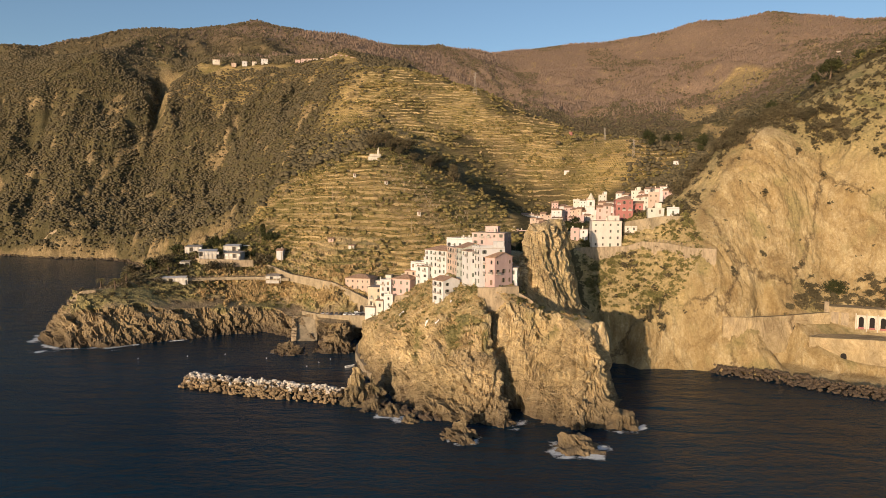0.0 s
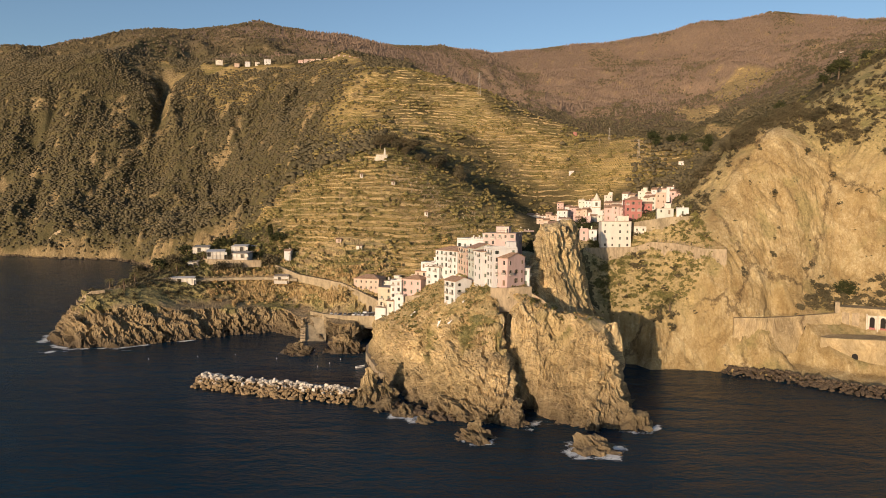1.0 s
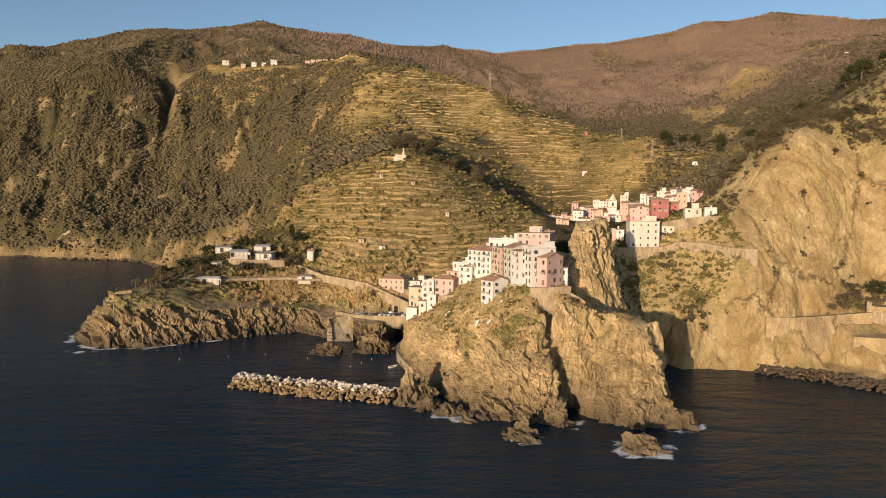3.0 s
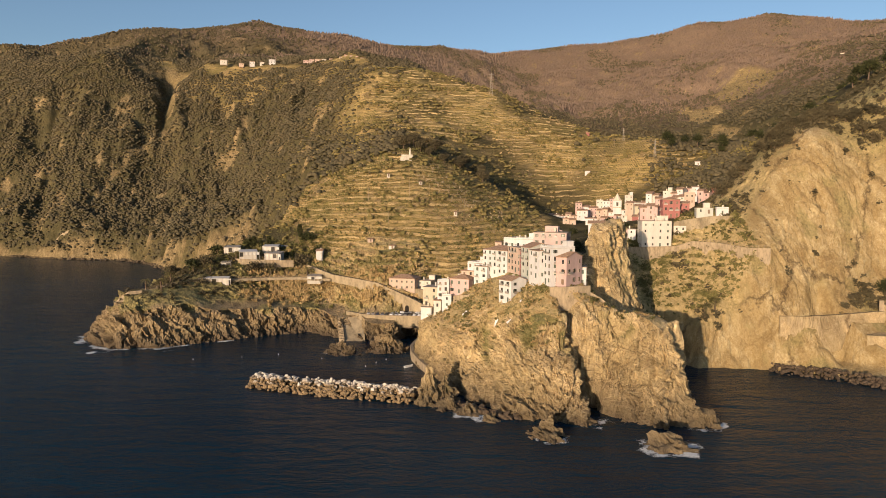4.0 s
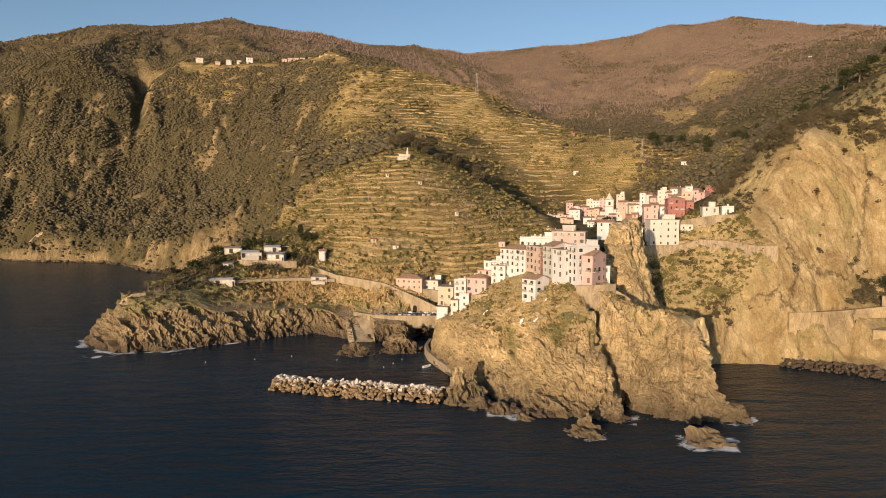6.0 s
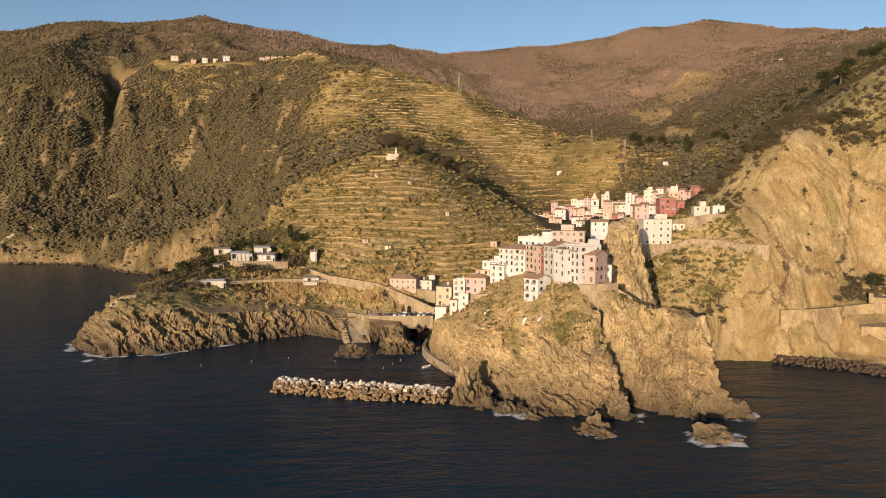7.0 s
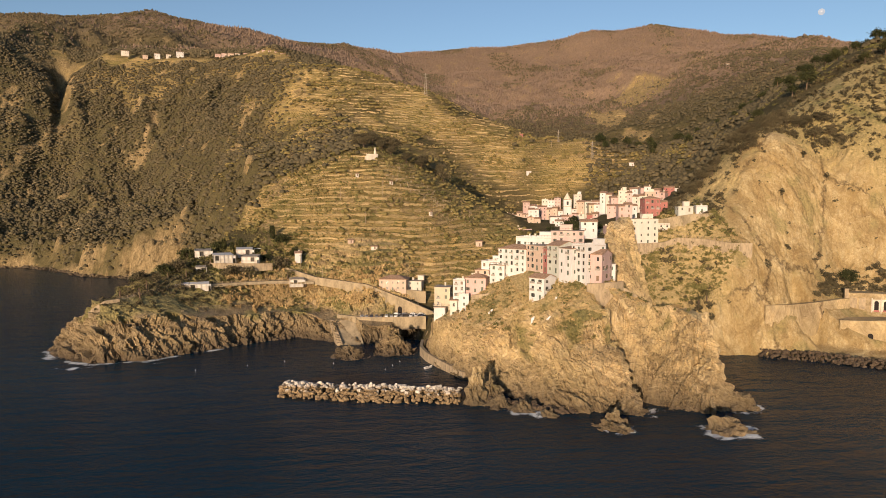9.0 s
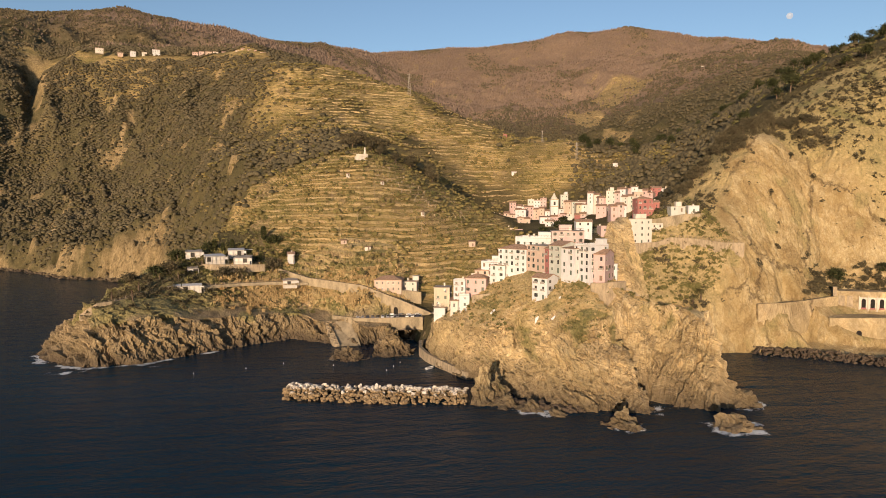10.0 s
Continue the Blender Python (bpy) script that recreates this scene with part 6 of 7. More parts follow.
def car(paint, word):
    top = tagged(new("car"), f"small {word} hatchback parked above the harbour", "car", "parked cars")
    prof = [(-2.0, 0.3), (-2.05, 0.75), (-1.85, 0.95), (-1.5, 1.42), (0.25, 1.45), (0.95, 0.98), (1.85, 0.82), (2.02, 0.55), (1.98, 0.3)]
    bm = bmesh.new()
    rows = []
    for s in (-1, 1):
        rows.append([bm.verts.new((x, s * (0.86 if z < 1.1 else 0.7), z)) for x, z in prof])
    n = len(prof)
    for i in range(n):
        j = (i + 1) % n
        bm.faces.new([rows[0][i], rows[0][j], rows[1][j], rows[1][i]])
    bm.faces.new(rows[0][::-1])
    bm.faces.new(rows[1])
    bmesh.ops.recalc_face_normals(bm, faces=bm.faces)
    bmesh.ops.bevel(bm, geom=bm.edges, offset=0.05, segments=1, affect="EDGES")
    part("body", bm, paint, top)
    bm = bmesh.new()
    q = [bm.verts.new(v) for v in ((0.95, -0.68, 1.0), (0.95, 0.68, 1.0), (0.32, 0.6, 1.42), (0.32, -0.6, 1.42))]
    bm.faces.new(q)
    bmesh.ops.translate(bm, verts=bm.verts, vec=(0.03, 0, 0.03))
    part("windscreen", bm, GLASS, top)
    for s in (-1, 1):
        bm = bmesh.new()
        box(bm, -1.35, 0.4, s * 0.775 - 0.03, s * 0.775 + 0.03, 1.0, 1.32)
        part("side_window", bm, GLASS, top)
        for x in (-1.3, 1.3):
            bm = bmesh.new()
            bmesh.ops.create_cone(bm, cap_ends=True, segments=14, radius1=0.31, radius2=0.31, depth=0.2, matrix=pose(x, s * 0.8, 0.31, 90))
            part("wheel", bm, RUBBER, top)
    return top


CARS = [car(m, w) for m, w in zip(CARPAINT, ("white", "silver", "dark blue", "grey", "black"))]
crnd = random.Random(9)
spots = []
for k in range(13):
    f = k / 12
    spots.append((-66 + 31 * f, 355.5 - 9 * f, 11.25 + 0.9 * f, -100 + crnd.uniform(-8, 8)))
for k in range(8):
    f = k / 7
    spots.append((-64 + 30 * f, 361 - 11 * f, 11.5 + 0.8 * f, -25 + crnd.uniform(-6, 6)))
for k, (x, y, z, r) in enumerate(spots):
    ob = CARS[k] if k < 5 else copy_thing(CARS[k % 5 if crnd.random() < 0.5 else 0], pose(0, 0, 0))
    ob.matrix_basis = pose(x, y, z, 0, 0, r)

# ---- boats and buoys ----


def boat(x, y, rot):
    top = tagged(new("rowing_boat"), "small pale wooden rowing boat afloat in the harbour", "boat")
    top.matrix_basis = pose(x, y, 0.1, 0, 0, rot)
    bm = bmesh.new()
    rows = []
    for u, w, k in ((-2.1, 0.7, 0.0), (-1, 0.9, 0), (0.5, 0.85, 0), (1.6, 0.5, 0.1), (2.3, 0.05, 0.3)):
        rows.append([bm.verts.new(v) for v in ((u, -w, 0.55 + k), (u, -w * 0.6, -0.15), (u, w * 0.6, -0.15), (u, w, 0.55 + k))])
    for r, s in zip(rows, rows[1:]):
        for k in range(3):
            bm.faces.new([r[k], s[k], s[k + 1], r[k + 1]])
    bm.faces.new(rows[0])
    ob = part("hull", bm, PAINT["WHITE"], top)
    md = ob.modifiers.new("thick", "SOLIDIFY")
    md.thickness = 0.08
    for u in (-0.8, 0.6):
        bm = bmesh.new()
        box(bm, u - 0.15, u + 0.15, -0.75, 0.75, 0.32, 0.38)
        part("bench", bm, BARK, top)
    return top


boat(-41, 283, 35)


def buoy(x, y):
    bm = bmesh.new()
    bmesh.ops.create_uvsphere(bm, u_segments=12, v_segments=8, radius=0.2)
    bmesh.ops.create_cone(bm, cap_ends=True, segments=8, radius1=0.1, radius2=0.06, depth=0.4, matrix=pose(0, 0, 0.45))
    ob = part("buoy", bm, PAINT["WHITE"], None)
    ob.matrix_basis = pose(x, y, 0.1)
    return tagged(ob, "small white mooring buoy afloat", "buoy", "mooring buoys")


for x, y in ((-141, 296), (-120, 301), (-56, 290), (-68, 316), (-52, 297), (-104, 306), (-82, 298), (-60, 283)):
    buoy(x, y)

# ---- fences along the cape paths ----


def fence(line, gap, label):
    top = tagged(new("fence"), label, "fence", "path fences")
    p = np.array(line, float)
    bmp = bmesh.new()
    box(bmp, -0.09, 0.09, -0.09, 0.09, -0.5, 1.25)
    post = mesh_of("post", bmp, [FENCEWOOD])
    for a, b in zip(p, p[1:]):
        n = max(1, int(np.linalg.norm(b - a) / gap))
        for k in range(n):
            c = a + (b - a) * k / n
            child("post", post, top, pose(c[0], c[1], c[2]))
        v = Vector(b) - Vector(a)
        for hgt in (0.55, 1.1):
            bm = bmesh.new()
            bmesh.ops.create_cube(bm, size=1, matrix=Matrix.Translation((Vector(a) + Vector(b)) / 2 + Vector((0, 0, hgt))) @ v.to_track_quat("X", "Z").to_matrix().to_4x4() @ Matrix.Diagonal((v.length, 0.07, 0.07, 1)))
            part("rail", bm, FENCEWOOD, top)
    return top


LOWPATH = [(-197, 337, 20.5), (-184, 341, 20), (-170, 347, 19.5), (-153, 357, 18.8), (-137, 365, 17.2), (-121, 372, 15.6), (-104, 378, 13.8), (-88, 378, 12.4)]
HIGHPATH = [(-186, 343, 25.5), (-176, 353, 27.5), (-163, 364, 28.8), (-148, 373, 29), (-130, 381, 29), (-112, 386, 28.8), (-92, 386, 28)]


def path(name, line, width, label):
    """A paved ledge along the slope, with a wall below its outer edge."""
    p = [Vector(q) for q in line]
    bm = bmesh.new()
    rows = []
    for i, q in enumerate(p):
        t = (p[min(i + 1, len(p) - 1)] - p[max(i - 1, 0)])
        n = Vector((t.y, -t.x, 0)).normalized()
        a, b = q + n * 0.3, q - n * width
        rows.append([bm.verts.new(a - n * -0.6 + Vector((0, 0, -1.6))), bm.verts.new(a), bm.verts.new(b), bm.verts.new(b + Vector((0, 0, -1.6)))])
    for r, s in zip(rows, rows[1:]):
        for k in range(3):
            bm.faces.new([r[k], r[k + 1], s[k + 1], s[k]])
    bmesh.ops.recalc_face_normals(bm, faces=bm.faces)
    return tagged(part(name, bm, CONCRETE, None), label, "path", kind="structure")


path("pavement_low_path", LOWPATH, 3.0, "pale footpath along the cape cliff")
path("pavement_high_path", HIGHPATH, 2.6, "upper garden footpath on the cape")
fence(LOWPATH, 2.0, "long pale post and rail fence along the cliff path")
fence([(92, 328.4, 54.2), (99, 323.9, 55), (109, 313.4, 54.2), (117, 301.4, 52.6), (126, 297.4, 52.6)], 2.0, "dark railing along the wall below the cream house")
fence(HIGHPATH, 2.4, "wooden post and rail fence along the upper path")

# ---- poles and pylons ----


def beam(bm, a, b, r):
    v = Vector(b) - Vector(a)
    bmesh.ops.create_cone(bm, cap_ends=True, segments=6, radius1=r, radius2=r, depth=v.length, matrix=Matrix.Translation((Vector(a) + Vector(b)) / 2) @ v.to_track_quat("Z", "Y").to_matrix().to_4x4())


STEEL = plain("dull galvanised steel", (0.32, 0.29, 0.25), 0.6, 0.15, 1, 0.3)


def pylon(x, y, z, h, r=0.14):
    top = tagged(new("pylon"), "grey steel lattice power pylon standing on the terraces", "pylon", "power pylons")
    top.matrix_basis = pose(x, y, z)
    w = h * 0.07
    for sx in (-1, 1):
        for sy in (-1, 1):
            bm = bmesh.new()
            beam(bm, (sx * w, sy * w, -2), (sx * 0.25, sy * 0.25, h), r)
            part("leg", bm, STEEL, top)
    for k in range(9):
        f, g = k / 9, (k + 1) / 9
        wa, wb = w + (0.25 - w) * f, w + (0.25 - w) * g
        bm = bmesh.new()
        beam(bm, (-wa, -wa, h * f), (wb, -wb, h * g), r * 0.6)
        part("brace", bm, STEEL, top)
        bm = bmesh.new()
        beam(bm, (wa, -wa, h * f), (-wb, -wb, h * g), r * 0.6)
        part("brace", bm, STEEL, top)
    for q in (0.8, 0.92):
        bm = bmesh.new()
        beam(bm, (-h * 0.1, 0, h * q), (h * 0.1, 0, h * q), r)
        part("crossarm", bm, STEEL, top)
    return top


pylon(188, 644, ground_at(188, 644) - 0.5, 19, 0.12)
pylon(39, 813, ground_at(39, 813) - 0.5, 27, 0.15)
pylon(176, 712, ground_at(176, 712) - 0.5, 14, 0.11)


def pole(x, y, h, z=None):
    z = ground_at(x, y) if z is None else z
    top = tagged(new("utility_pole"), "slim weathered utility pole with a short crossarm", "pole", "utility poles")
    top.matrix_basis = pose(x, y, z)
    bm = bmesh.new()
    bmesh.ops.create_cone(bm, cap_ends=True, segments=8, radius1=0.2, radius2=0.12, depth=h + 1, matrix=pose(0, 0, h / 2 - 0.5))
    part("mast", bm, FENCEWOOD, top)
    bm = bmesh.new()
    box(bm, -0.8, 0.8, -0.06, 0.06, h - 0.8, h - 0.65)
    part("crossarm", bm, IRON, top)
    return top


for x, y, h in ((-87, 389, 10), (-75, 441, 9), (-47, 442, 10), (-60, 420, 8), (-48, 362, 7), (-100, 400, 8), (-400, 1248, 16), (-300, 1225, 14), (160, 690, 9), (-20, 414, 8)):
    pole(x, y, h)

# ---- cemetery on the crest ----


def cemetery():
    top = tagged(new("monument"), "white stone monument with a pointed figure on the hilltop", "monument")
    z = ground_at(-50, 487)
    top.matrix_basis = pose(-50, 487, z)
    bm = bmesh.new()
    box(bm, -6, 3, -2.5, 2.5, -2, 0.8)
    box(bm, -5, 3.5, -1.8, 2.2, 1.0, 2.6)
    part("platform", bm, PALE, top)
    bm = bmesh.new()
    bmesh.ops.create_cone(bm, cap_ends=True, segments=10, radius1=1.3, radius2=0.4, depth=6.0, matrix=pose(1.5, 0, 4.6))
    for v in bm.verts:
        v.co += Vector((0.25, 0.2, 0)) * noise.noise(v.co * 0.8)
    part("figure", bm, PALE, top)
    rs = random.Random(4)
    bm = bmesh.new()
    box(bm, -0.5, 0.5, -0.3, 0.3, -0.4, 1.7)
    box(bm, -0.7, 0.7, -0.5, 0.5, -0.4, 0.25)
    stone = mesh_of("gravestone", bm, [STONE])
    first = None
    for k in range(120):
        f = rs.random()
        x, y = -38 + 56 * f + rs.uniform(-9, 7), 482 - 36 * f + rs.uniform(-22, 10)
        m = pose(x, y, ground_at(x, y), rs.uniform(-4, 4), 0, rs.uniform(-25, 10)) @ Matrix.Diagonal((0.6, 0.6, rs.uniform(0.35, 0.8), 1))
        ob = new("gravestone", stone)
        ob.matrix_basis = m
        tagged(ob, "pale upright gravestone on the terraced hilltop", "gravestone", "gravestones")


cemetery()

# ---- trees ----


def tree_kinds(count, seed, mat, tall, crown, label, name, umbrella=False, slim=False, low=0.4):
    """Trees with a tapered trunk, limbs and an open crown of leaf tufts."""
    rs = np.random.RandomState(seed)
    out = []
    for k in range(count):
        top = tagged(new(name), label, "tree", label)
        bm = bmesh.new()
        bmesh.ops.create_cone(bm, cap_ends=True, segments=8, radius1=0.055 * tall, radius2=0.02 * tall, depth=tall * 0.75, matrix=pose(0, 0, tall * 0.3))
        part("trunk", bm, BARK, top)
        tips = []
        for j in range(7):
            a, hz = rs.uniform(0, 6.28), rs.uniform(low, 0.65) * tall
            rr = crown * rs.uniform(0.4, 0.75) * (0.35 if slim else 1)
            tip = (math.cos(a) * rr, math.sin(a) * rr, hz + tall * (0.16 if umbrella else 0.22))
            bm = bmesh.new()
            beam(bm, (0, 0, hz), tip, 0.012 * tall)
            part("limb", bm, BARK, top)
            tips.append(tip)
        cs = np.array(tips + [(0, 0, tall * 0.9), (0, 0, tall * 0.75)])
        n = 760
        if slim:
            zz = rs.uniform(0.06, 1, n)
            rad = crown * 0.35 * np.sqrt(np.clip(np.sin(zz * 2.9), 0.02, 1))
            a = rs.uniform(0, 6.28, n)
            c = np.stack([np.cos(a) * rad, np.sin(a) * rad, zz * tall], -1)
        else:
            c = cs[rs.randint(0, len(cs), n)] + rs.normal(size=(n, 3)) * (crown * 0.3, crown * 0.3, tall * (0.05 if umbrella else 0.13))
        d = rs.normal(size=(n, 3))
        d /= np.linalg.norm(d, axis=1)[:, None]
        e = np.cross(d, rs.normal(size=(n, 3)))
        e /= np.linalg.norm(e, axis=1)[:, None]
        s = 0.1 * crown * rs.uniform(0.5, 1.3, (n, 1))
        v = np.concatenate([c + d * s * 1.2, c + e * s - d * s * 0.7, c - e * s - d * s * 0.7], 1).reshape(-1, 3)
        ob = array_mesh("crown", v, np.arange(n * 3).reshape(-1, 3), mat, False)
        ob.parent = top
        out.append(top)
    return out


def plant(kinds, places, seed):
    rs = random.Random(seed)
    for k, q in enumerate(places):
        x, y = q[0], q[1]
        z = q[2] if len(q) > 2 else ground_at(x, y) - 0.3
        s = rs.uniform(0.75, 1.25)
        ob = kinds[k] if k < len(kinds) else copy_thing(kinds[k % len(kinds)], pose(0, 0, 0))
        ob.matrix_basis = pose(x, y, z, rs.uniform(-4, 4), rs.uniform(-4, 4), rs.uniform(0, 360)) @ Matrix.Diagonal((s, s, s * rs.uniform(0.85, 1.15), 1))


trnd = random.Random(21)
PINES = tree_kinds(5, 31, DARKPINE, 9.0, 4.2, "dark green pine with a ragged crown on the slope", "pine_tree")
spots = []
while len(spots) < 90:
    x, y = trnd.uniform(190, 560), trnd.uniform(360, 760)
    if ground_at(x, y) > 120 and 0.42 < (x + 95) / y < 1.05 and (x - 190) * 0.9 + 330 < y + 60:
        spots.append((x, y))
plant(PINES, spots, 1)
OAKS = tree_kinds(4, 33, MAQUIS, 7.0, 4.0, "dark evergreen tree beside the cemetery", "evergreen_tree")
plant(OAKS, [(trnd.uniform(-62, 12), trnd.uniform(506, 548)) for k in range(26)], 2)
CREST = tree_kinds(4, 39, MAQUIS, 5.0, 3.4, "dark evergreen oak on the crest of the cliff", "evergreen_oak", low=0.05)
crest = []
for (x0, y0), (x1, y1), n in (((150, 346), (170, 362), 16), ((168, 352), (192, 364), 18), ((192, 352), (204, 332), 12), ((150, 362), (205, 400), 26), ((130, 352), (150, 378), 12)):
    for k in range(n):
        f = trnd.random()
        crest.append((x0 + (x1 - x0) * f + trnd.gauss(0, 4), y0 + (y1 - y0) * f + trnd.gauss(0, 5)))
plant(CREST, crest, 6)
GARDEN = tree_kinds(3, 35, DARKPINE, 4.6, 3.6, "broad dark garden tree with a low dense crown", "garden_tree", low=0.0)
plant(GARDEN, [(-190, 392), (-176, 396), (-165, 404), (-120, 404), (-131, 402), (-158, 412), (-150, 420), (-112, 420), (-172, 380), (-104, 408), (40, 318), (33, 322), (48, 312), (60, 372), (67, 384), (74, 366), (82, 392), (55, 396), (92, 410), (84, 440), (93, 452), (108, 374), (180, 296), (203, 287)], 3)
BROAD = tree_kinds(2, 36, MAQUIS, 7.5, 5.0, "large rounded pine at the garden's edge on the cape", "stone_pine", low=0.15)
plant(BROAD, [(-187, 387), (-128, 389), (-166, 383), (-112, 398), (-138, 386)], 8)
CYPRESS = tree_kinds(2, 37, DARKPINE, 8.0, 3.6, "slim dark cypress behind the restaurant", "cypress", slim=True)
plant(CYPRESS, [(-141, 415), (-136, 417), (-146, 418), (-118, 425)], 4)


def palm_kinds(count, seed, tall):
    rs = np.random.RandomState(seed)
    out = []
    for k in range(count):
        top = tagged(new("palm_tree"), "dusty palm with arching fronds and a shaggy trunk", "palm tree", "palm trees")
        bm = bmesh.new()
        bmesh.ops.create_cone(bm, cap_ends=True, segments=10, radius1=0.38, radius2=0.28, depth=tall, matrix=pose(0, 0, tall / 2 - 0.3))
        for j in range(60):
            a, z = rs.uniform(0, 6.28), rs.uniform(0.3, 1) * tall
            box(bm, 0.3 * math.cos(a) - 0.09, 0.3 * math.cos(a) + 0.09, 0.3 * math.sin(a) - 0.09, 0.3 * math.sin(a) + 0.09, z - 0.25, z)
        part("trunk", bm, BARK, top)
        for j in range(26):
            a, lift = rs.uniform(0, 6.28), rs.uniform(-0.5, 1.1)
            bm = bmesh.new()
            pts = []
            for q in range(7):
                u = q / 6
                r = 2.7 * u
                pts.append((r, tall + lift * 1.6 * u - 1.9 * u * u))
            side = Vector((-math.sin(a), math.cos(a), 0))
            for (r0, z0), (r1, z1) in zip(pts, pts[1:]):
                c0, c1 = Vector((math.cos(a) * r0, math.sin(a) * r0, z0)), Vector((math.cos(a) * r1, math.sin(a) * r1, z1))
                for s in (-1, 1):
                    for h in (0, 0.5):
                        b0 = c0.lerp(c1, h)
                        b1 = c0.lerp(c1, h + 0.35)
                        t = b1 + side * s * 0.6 * (1 - 0.6 * r1 / 2.7) + Vector((0, 0, -0.2))
                        bm.faces.new([bm.verts.new(b0), bm.verts.new(b1), bm.verts.new(t)])
            part("frond", bm, PALMLEAF, top)
        out.append(top)
    return out


PALMS = palm_kinds(3, 41, 5.0)
plant(PALMS, [(-187, 352), (-176, 358), (-176, 346), (-107, 392), (-150, 392), (-139, 388), (94, 291.5), (99, 293), (-128, 388), (-169, 373), (-118, 391), (101, 372), (-160, 376)], 5)

# ---- dry stone walls of the terraces ----
DRYSTONE = rock_material("dry stone", [(0.1, 0.07, 0.035), (0.28, 0.205, 0.1), (0.42, 0.315, 0.165), (0.6, 0.48, 0.28), (0.33, 0.27, 0.1)], GREY_TO_PALE, wet=False, turn=(0, 0, 0), stretch=(1, 1, 1.6), cracks=0.05)


def terrace_walls(name, x0, x1, y0, y1, dx, dy, zone, label, seed):
    """Low walls along the steps of the terraced slopes, broken here and there."""
    xs, ys = np.arange(x0, x1, dx), np.arange(y0, y1, dy)
    x, y = np.meshgrid(xs, ys, indexing="ij")
    h, _ = land(x, y)
    rise = np.gradient(h, dy, axis=1)
    inside = terrace_zone(x, y)[zone]
    gap = gnoise(x / 9, y / 6, seed + 0 * x) + 0.5 * gnoise(x / 40, y / 40, seed + 3 + 0 * x)
    peak = np.zeros(h.shape, bool)
    peak[:, 1:-1] = (rise[:, 1:-1] > rise[:, :-2]) & (rise[:, 1:-1] >= rise[:, 2:]) & (rise[:, 1:-1] > 1.1) & (inside[:, 1:-1] > 0.35) & (gap[:, 1:-1] < 0.16)
    reach = max(2, int(1.6 / dy))
    verts, faces = [], []
    for i in range(len(xs) - 1):
        there = np.where(peak[i + 1])[0]
        for j in np.where(peak[i])[0]:
            if not len(there):
                break
            k = there[np.argmin(np.abs(there - j))]
            if abs(k - j) > reach:
                continue
            b = len(verts)
            for xx, jj in ((xs[i], j), (xs[i + 1], k)):
                zl, zh, yy = h[i, max(0, jj - reach)], h[i, min(len(ys) - 1, jj + reach)], ys[jj]
                top = 0.35 * zl + 0.65 * zh + 0.25 * gap[i, jj]
                verts += [(xx, yy - 0.75, zl - 0.8), (xx, yy - 0.45, top), (xx, yy + 0.35, top + 0.05)]
            faces += [(b, b + 3, b + 4, b + 1), (b + 1, b + 4, b + 5, b + 2)]
    return tagged(mesh_object(name, verts, faces, DRYSTONE), label, "walls", kind="stuff")


terrace_walls("terrace_walls", -155, 55, 374, 545, 1.4, 0.4, 0, "low dry stone walls along the spur's terraces", 3)
terrace_walls("terrace_walls", -185, 305, 560, 955, 2.4, 0.6, 1, "low dry stone walls along the upper terraces", 5)

terrace_walls("terrace_walls", 400, 770, 1040, 1575, 5.0, 2.0, 3, "pale dry stone walls of the far fields", 7)

LOOKOUT = [(-199, 344), (-195, 340), (-190, 338.5), (-184, 341)]
run_wall("wall_lookout", [(x, y, ground_at(x, y) - 3, ground_at(x, y) + 1.6) for x, y in LOOKOUT], 0.9, STONE, "stone wall of the lookout at the cape's end", cap=False)
# ---- small things on the slopes ----
TARP = plain("white plastic sheet", (0.75, 0.74, 0.72), 0.5, 0.1, 2)


def tarp(x, y, w, d, rot):
    """A crumpled sheet lying on the slope."""
    rs = random.Random(int(x * 7 + y))
    bm = bmesh.new()
    g = 6
    rows = []
    for i in range(g + 1):
        row = []
        for j in range(g + 1):
            u, v = (i / g - 0.5) * w, (j / g - 0.5) * d
            a = radians(rot)
            px, py = x + u * math.cos(a) - v * math.sin(a), y + u * math.sin(a) + v * math.cos(a)
            row.append(bm.verts.new((px, py, ground_at(px, py) + 0.35 + rs.uniform(0, 0.5))))
        rows.append(row)
    for i in range(g):
        for j in range(g):
            bm.faces.new([rows[i][j], rows[i + 1][j], rows[i + 1][j + 1], rows[i][j + 1]])
    f = bmesh.ops.extrude_face_region(bm, geom=list(bm.faces))
    bmesh.ops.translate(bm, vec=(0, 0, 0.05), verts=[q for q in f["geom"] if isinstance(q, bmesh.types.BMVert)])
    return tagged(part("tarpaulin", bm, TARP, None), "crumpled white plastic sheet lying on the grassy headland", "tarpaulin", "tarpaulins")


for q in ((-2, 237, 1.5, 1.1, 20), (-6, 244, 1.4, 1.0, -30), (-17, 267, 2.0, 1.0, 10), (3, 243, 1.1, 0.9, 50)):
    tarp(*q)


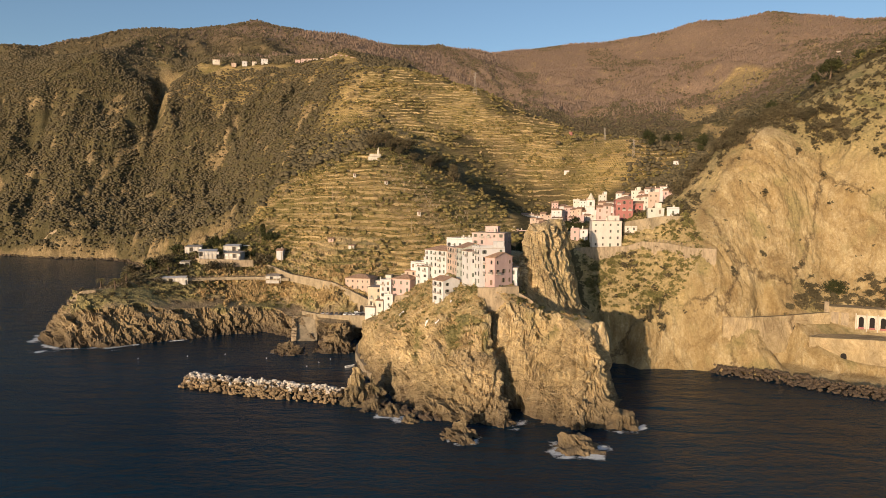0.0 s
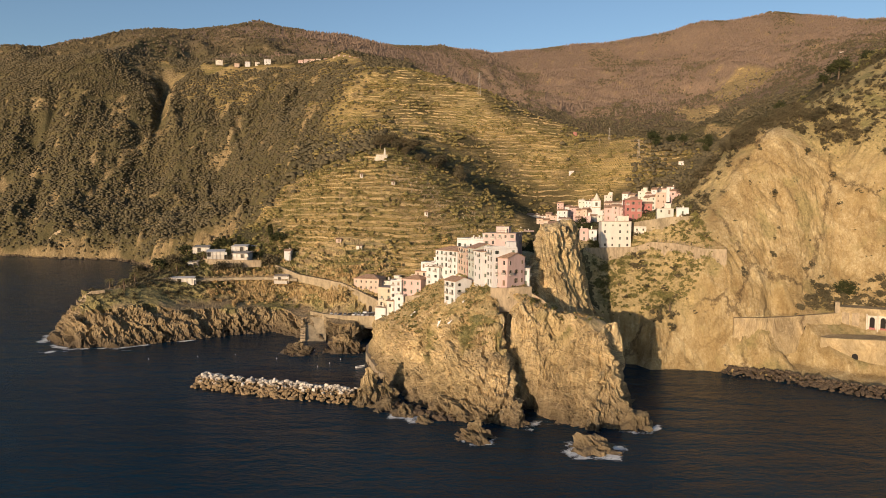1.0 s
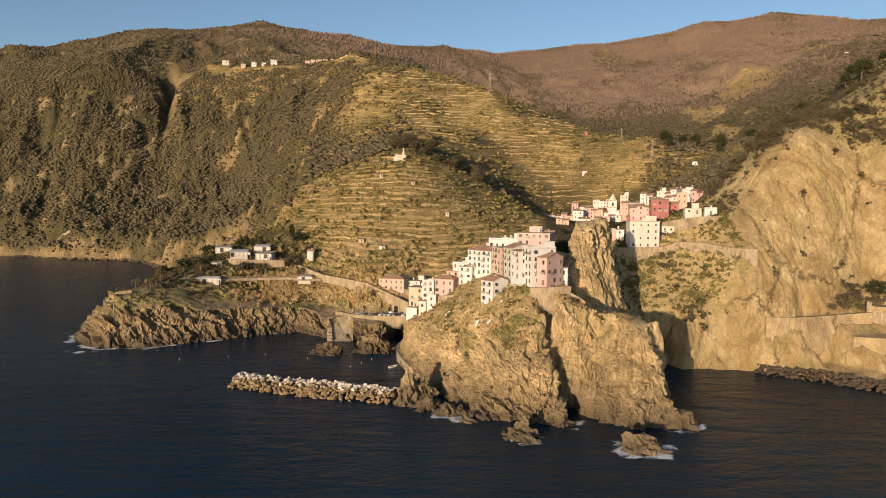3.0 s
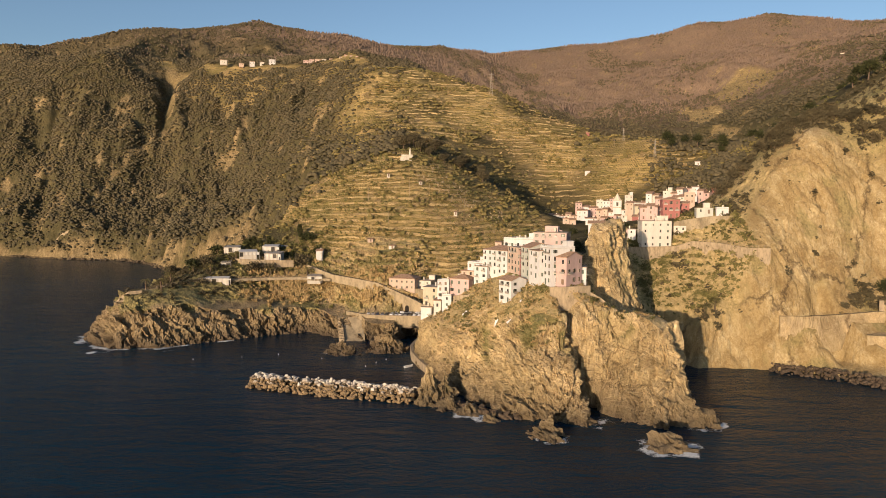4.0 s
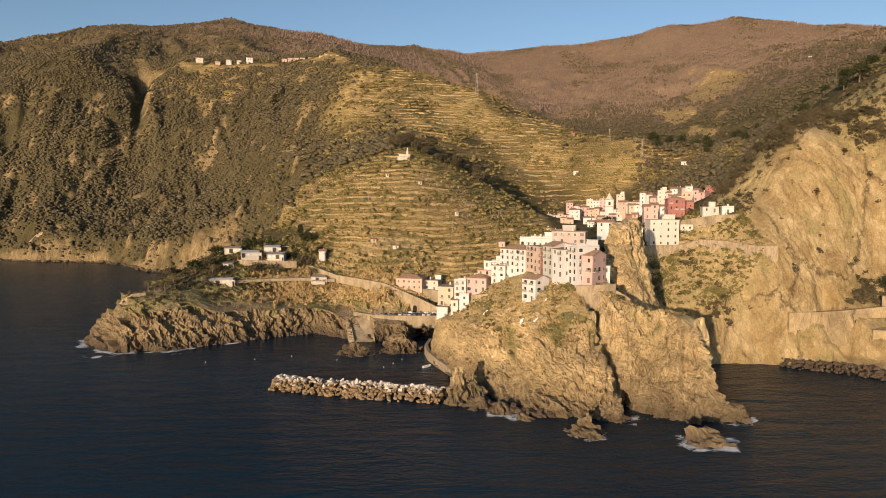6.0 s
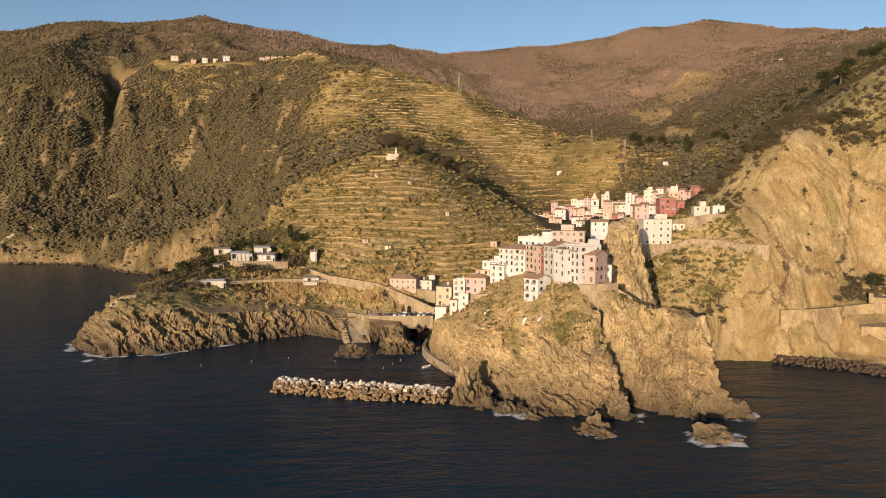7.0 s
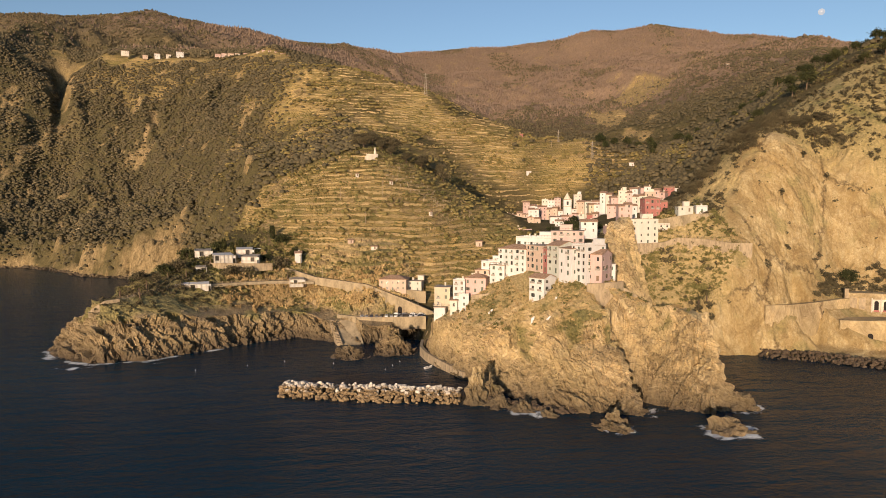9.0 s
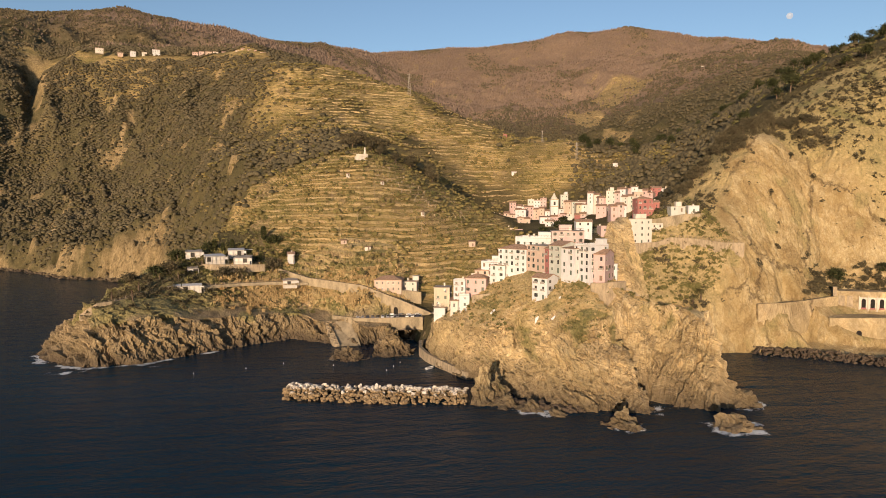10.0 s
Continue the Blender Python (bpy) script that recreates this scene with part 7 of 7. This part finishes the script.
def hut(x, y, w, h, rot, colour, label):
    """A small tool shed on the terraces."""
    top = tagged(new("hut"), label, "hut", "huts on the slopes")
    top.matrix_basis = pose(x, y, ground_at(x, y), 0, 0, rot)
    bm = bmesh.new()
    box(bm, -w / 2, w / 2, -w * 0.4, w * 0.4, -1.5, h)
    part("wall", bm, PAINT[colour], top)
    bm = bmesh.new()
    v = [bm.verts.new(q) for q in ((-w * 0.58, -w * 0.5, h - 0.1), (w * 0.58, -w * 0.5, h - 0.1), (w * 0.58, w * 0.5, h + 0.5), (-w * 0.58, w * 0.5, h + 0.5))]
    f = bmesh.ops.extrude_face_region(bm, geom=[bm.faces.new(v)])
    bmesh.ops.translate(bm, vec=(0, 0, 0.15), verts=[q for q in f["geom"] if isinstance(q, bmesh.types.BMVert)])
    bmesh.ops.recalc_face_normals(bm, faces=bm.faces)
    part("roof", bm, TILES, top)
    child("door", KIT["browndoor"], top, pose(w * 0.1, -w * 0.4, 0) @ Matrix.Diagonal((0.8, 1, 0.85, 1)))
    return top


for x, y, w, h, rot, colour, label in ((126, 664, 5, 3.2, -12, "WHITE", "small white stone hut among the terraces"), (-40, 455, 2.2, 2.0, 5, "CREAM", "tiny pale tool shed on the spur terraces"),
                                       (-63, 462, 2.0, 1.8, 8, "CREAM", "tiny pale tool shed on the spur terraces"), (-16, 432, 2.2, 2.0, -5, "CREAM", "tiny pale shed on the spur terraces"),
                                       (-70, 405, 3.4, 1.7, 0, "PEACH", "low stone shed by the terraces' foot"), (-56, 398, 3.6, 1.7, -8, "CREAM", "low stone shed by the terraces' foot"),
                                       (150, 770, 4, 2.6, -10, "RED", "brick red hut beside the upper terraces"), (10, 402, 4, 3, -10, "PEACH", "low shed at the terraces' edge"),
                                       (226, 632, 5, 3.5, -20, "WHITE", "small white hut among trees above the village")):
    hut(x, y, w, h, rot, colour, label)


def rack_rail():
    """The little rack railway that climbs the terraces, on posts."""
    top = tagged(new("rack_railway"), "pale single rack rail climbing the terraces on posts", "rail")
    pts = [(265 + 31 * f, 618 + 22 * f) for f in (0, 0.25, 0.5, 0.75, 1)]
    q = [Vector((x, y, ground_at(x, y) + 2.2)) for x, y in pts]
    for a, b in zip(q, q[1:]):
        bm = bmesh.new()
        beam(bm, a, b, 0.45)
        part("rail", bm, PALE, top)
    for a in q:
        bm = bmesh.new()
        beam(bm, a - Vector((0, 0, 3.4)), a, 0.2)
        part("post", bm, IRON, top)


rack_rail()
run_wall("wall_slope", [(x, y, ground_at(x, y) - 3, ground_at(x, y) + 1.2) for x, y in ((-554, 894), (-541, 893), (-524, 890))], 1.0, STONE, "short pale retaining wall on the scrubby slope")
run_wall("wall_slope", [(x, y, ground_at(x, y) - 3, ground_at(x, y) + 1.2) for x, y in ((-404, 859), (-388, 856), (-368, 853))], 1.0, STONE, "short pale retaining wall on the scrubby slope")

# ---- the moon ----
MOON, mn, ml, mb = material("moonlight")
mb.inputs["Base Color"].default_value = (0.02, 0.02, 0.02, 1)
mb.inputs["Emission Color"].default_value = (0.86, 0.88, 0.92, 1)
mspots = noise_tex(mn, ml, mapped(mn, ml), 0.05, 3)
ml.new(ramp(mn, ml, mspots, [(0.35, (0.7, 0.76, 0.84)), (0.6, (0.88, 0.89, 0.9))]), mb.inputs["Emission Color"])
mb.inputs["Emission Strength"].default_value = 0.62
bm = bmesh.new()
bmesh.ops.create_uvsphere(bm, u_segments=32, v_segments=16, radius=18)
moon = tagged(part("moon", bm, MOON, None), "pale full moon in the clear evening sky", "moon")
moon.matrix_basis = pose(2718, 3345, 1189)
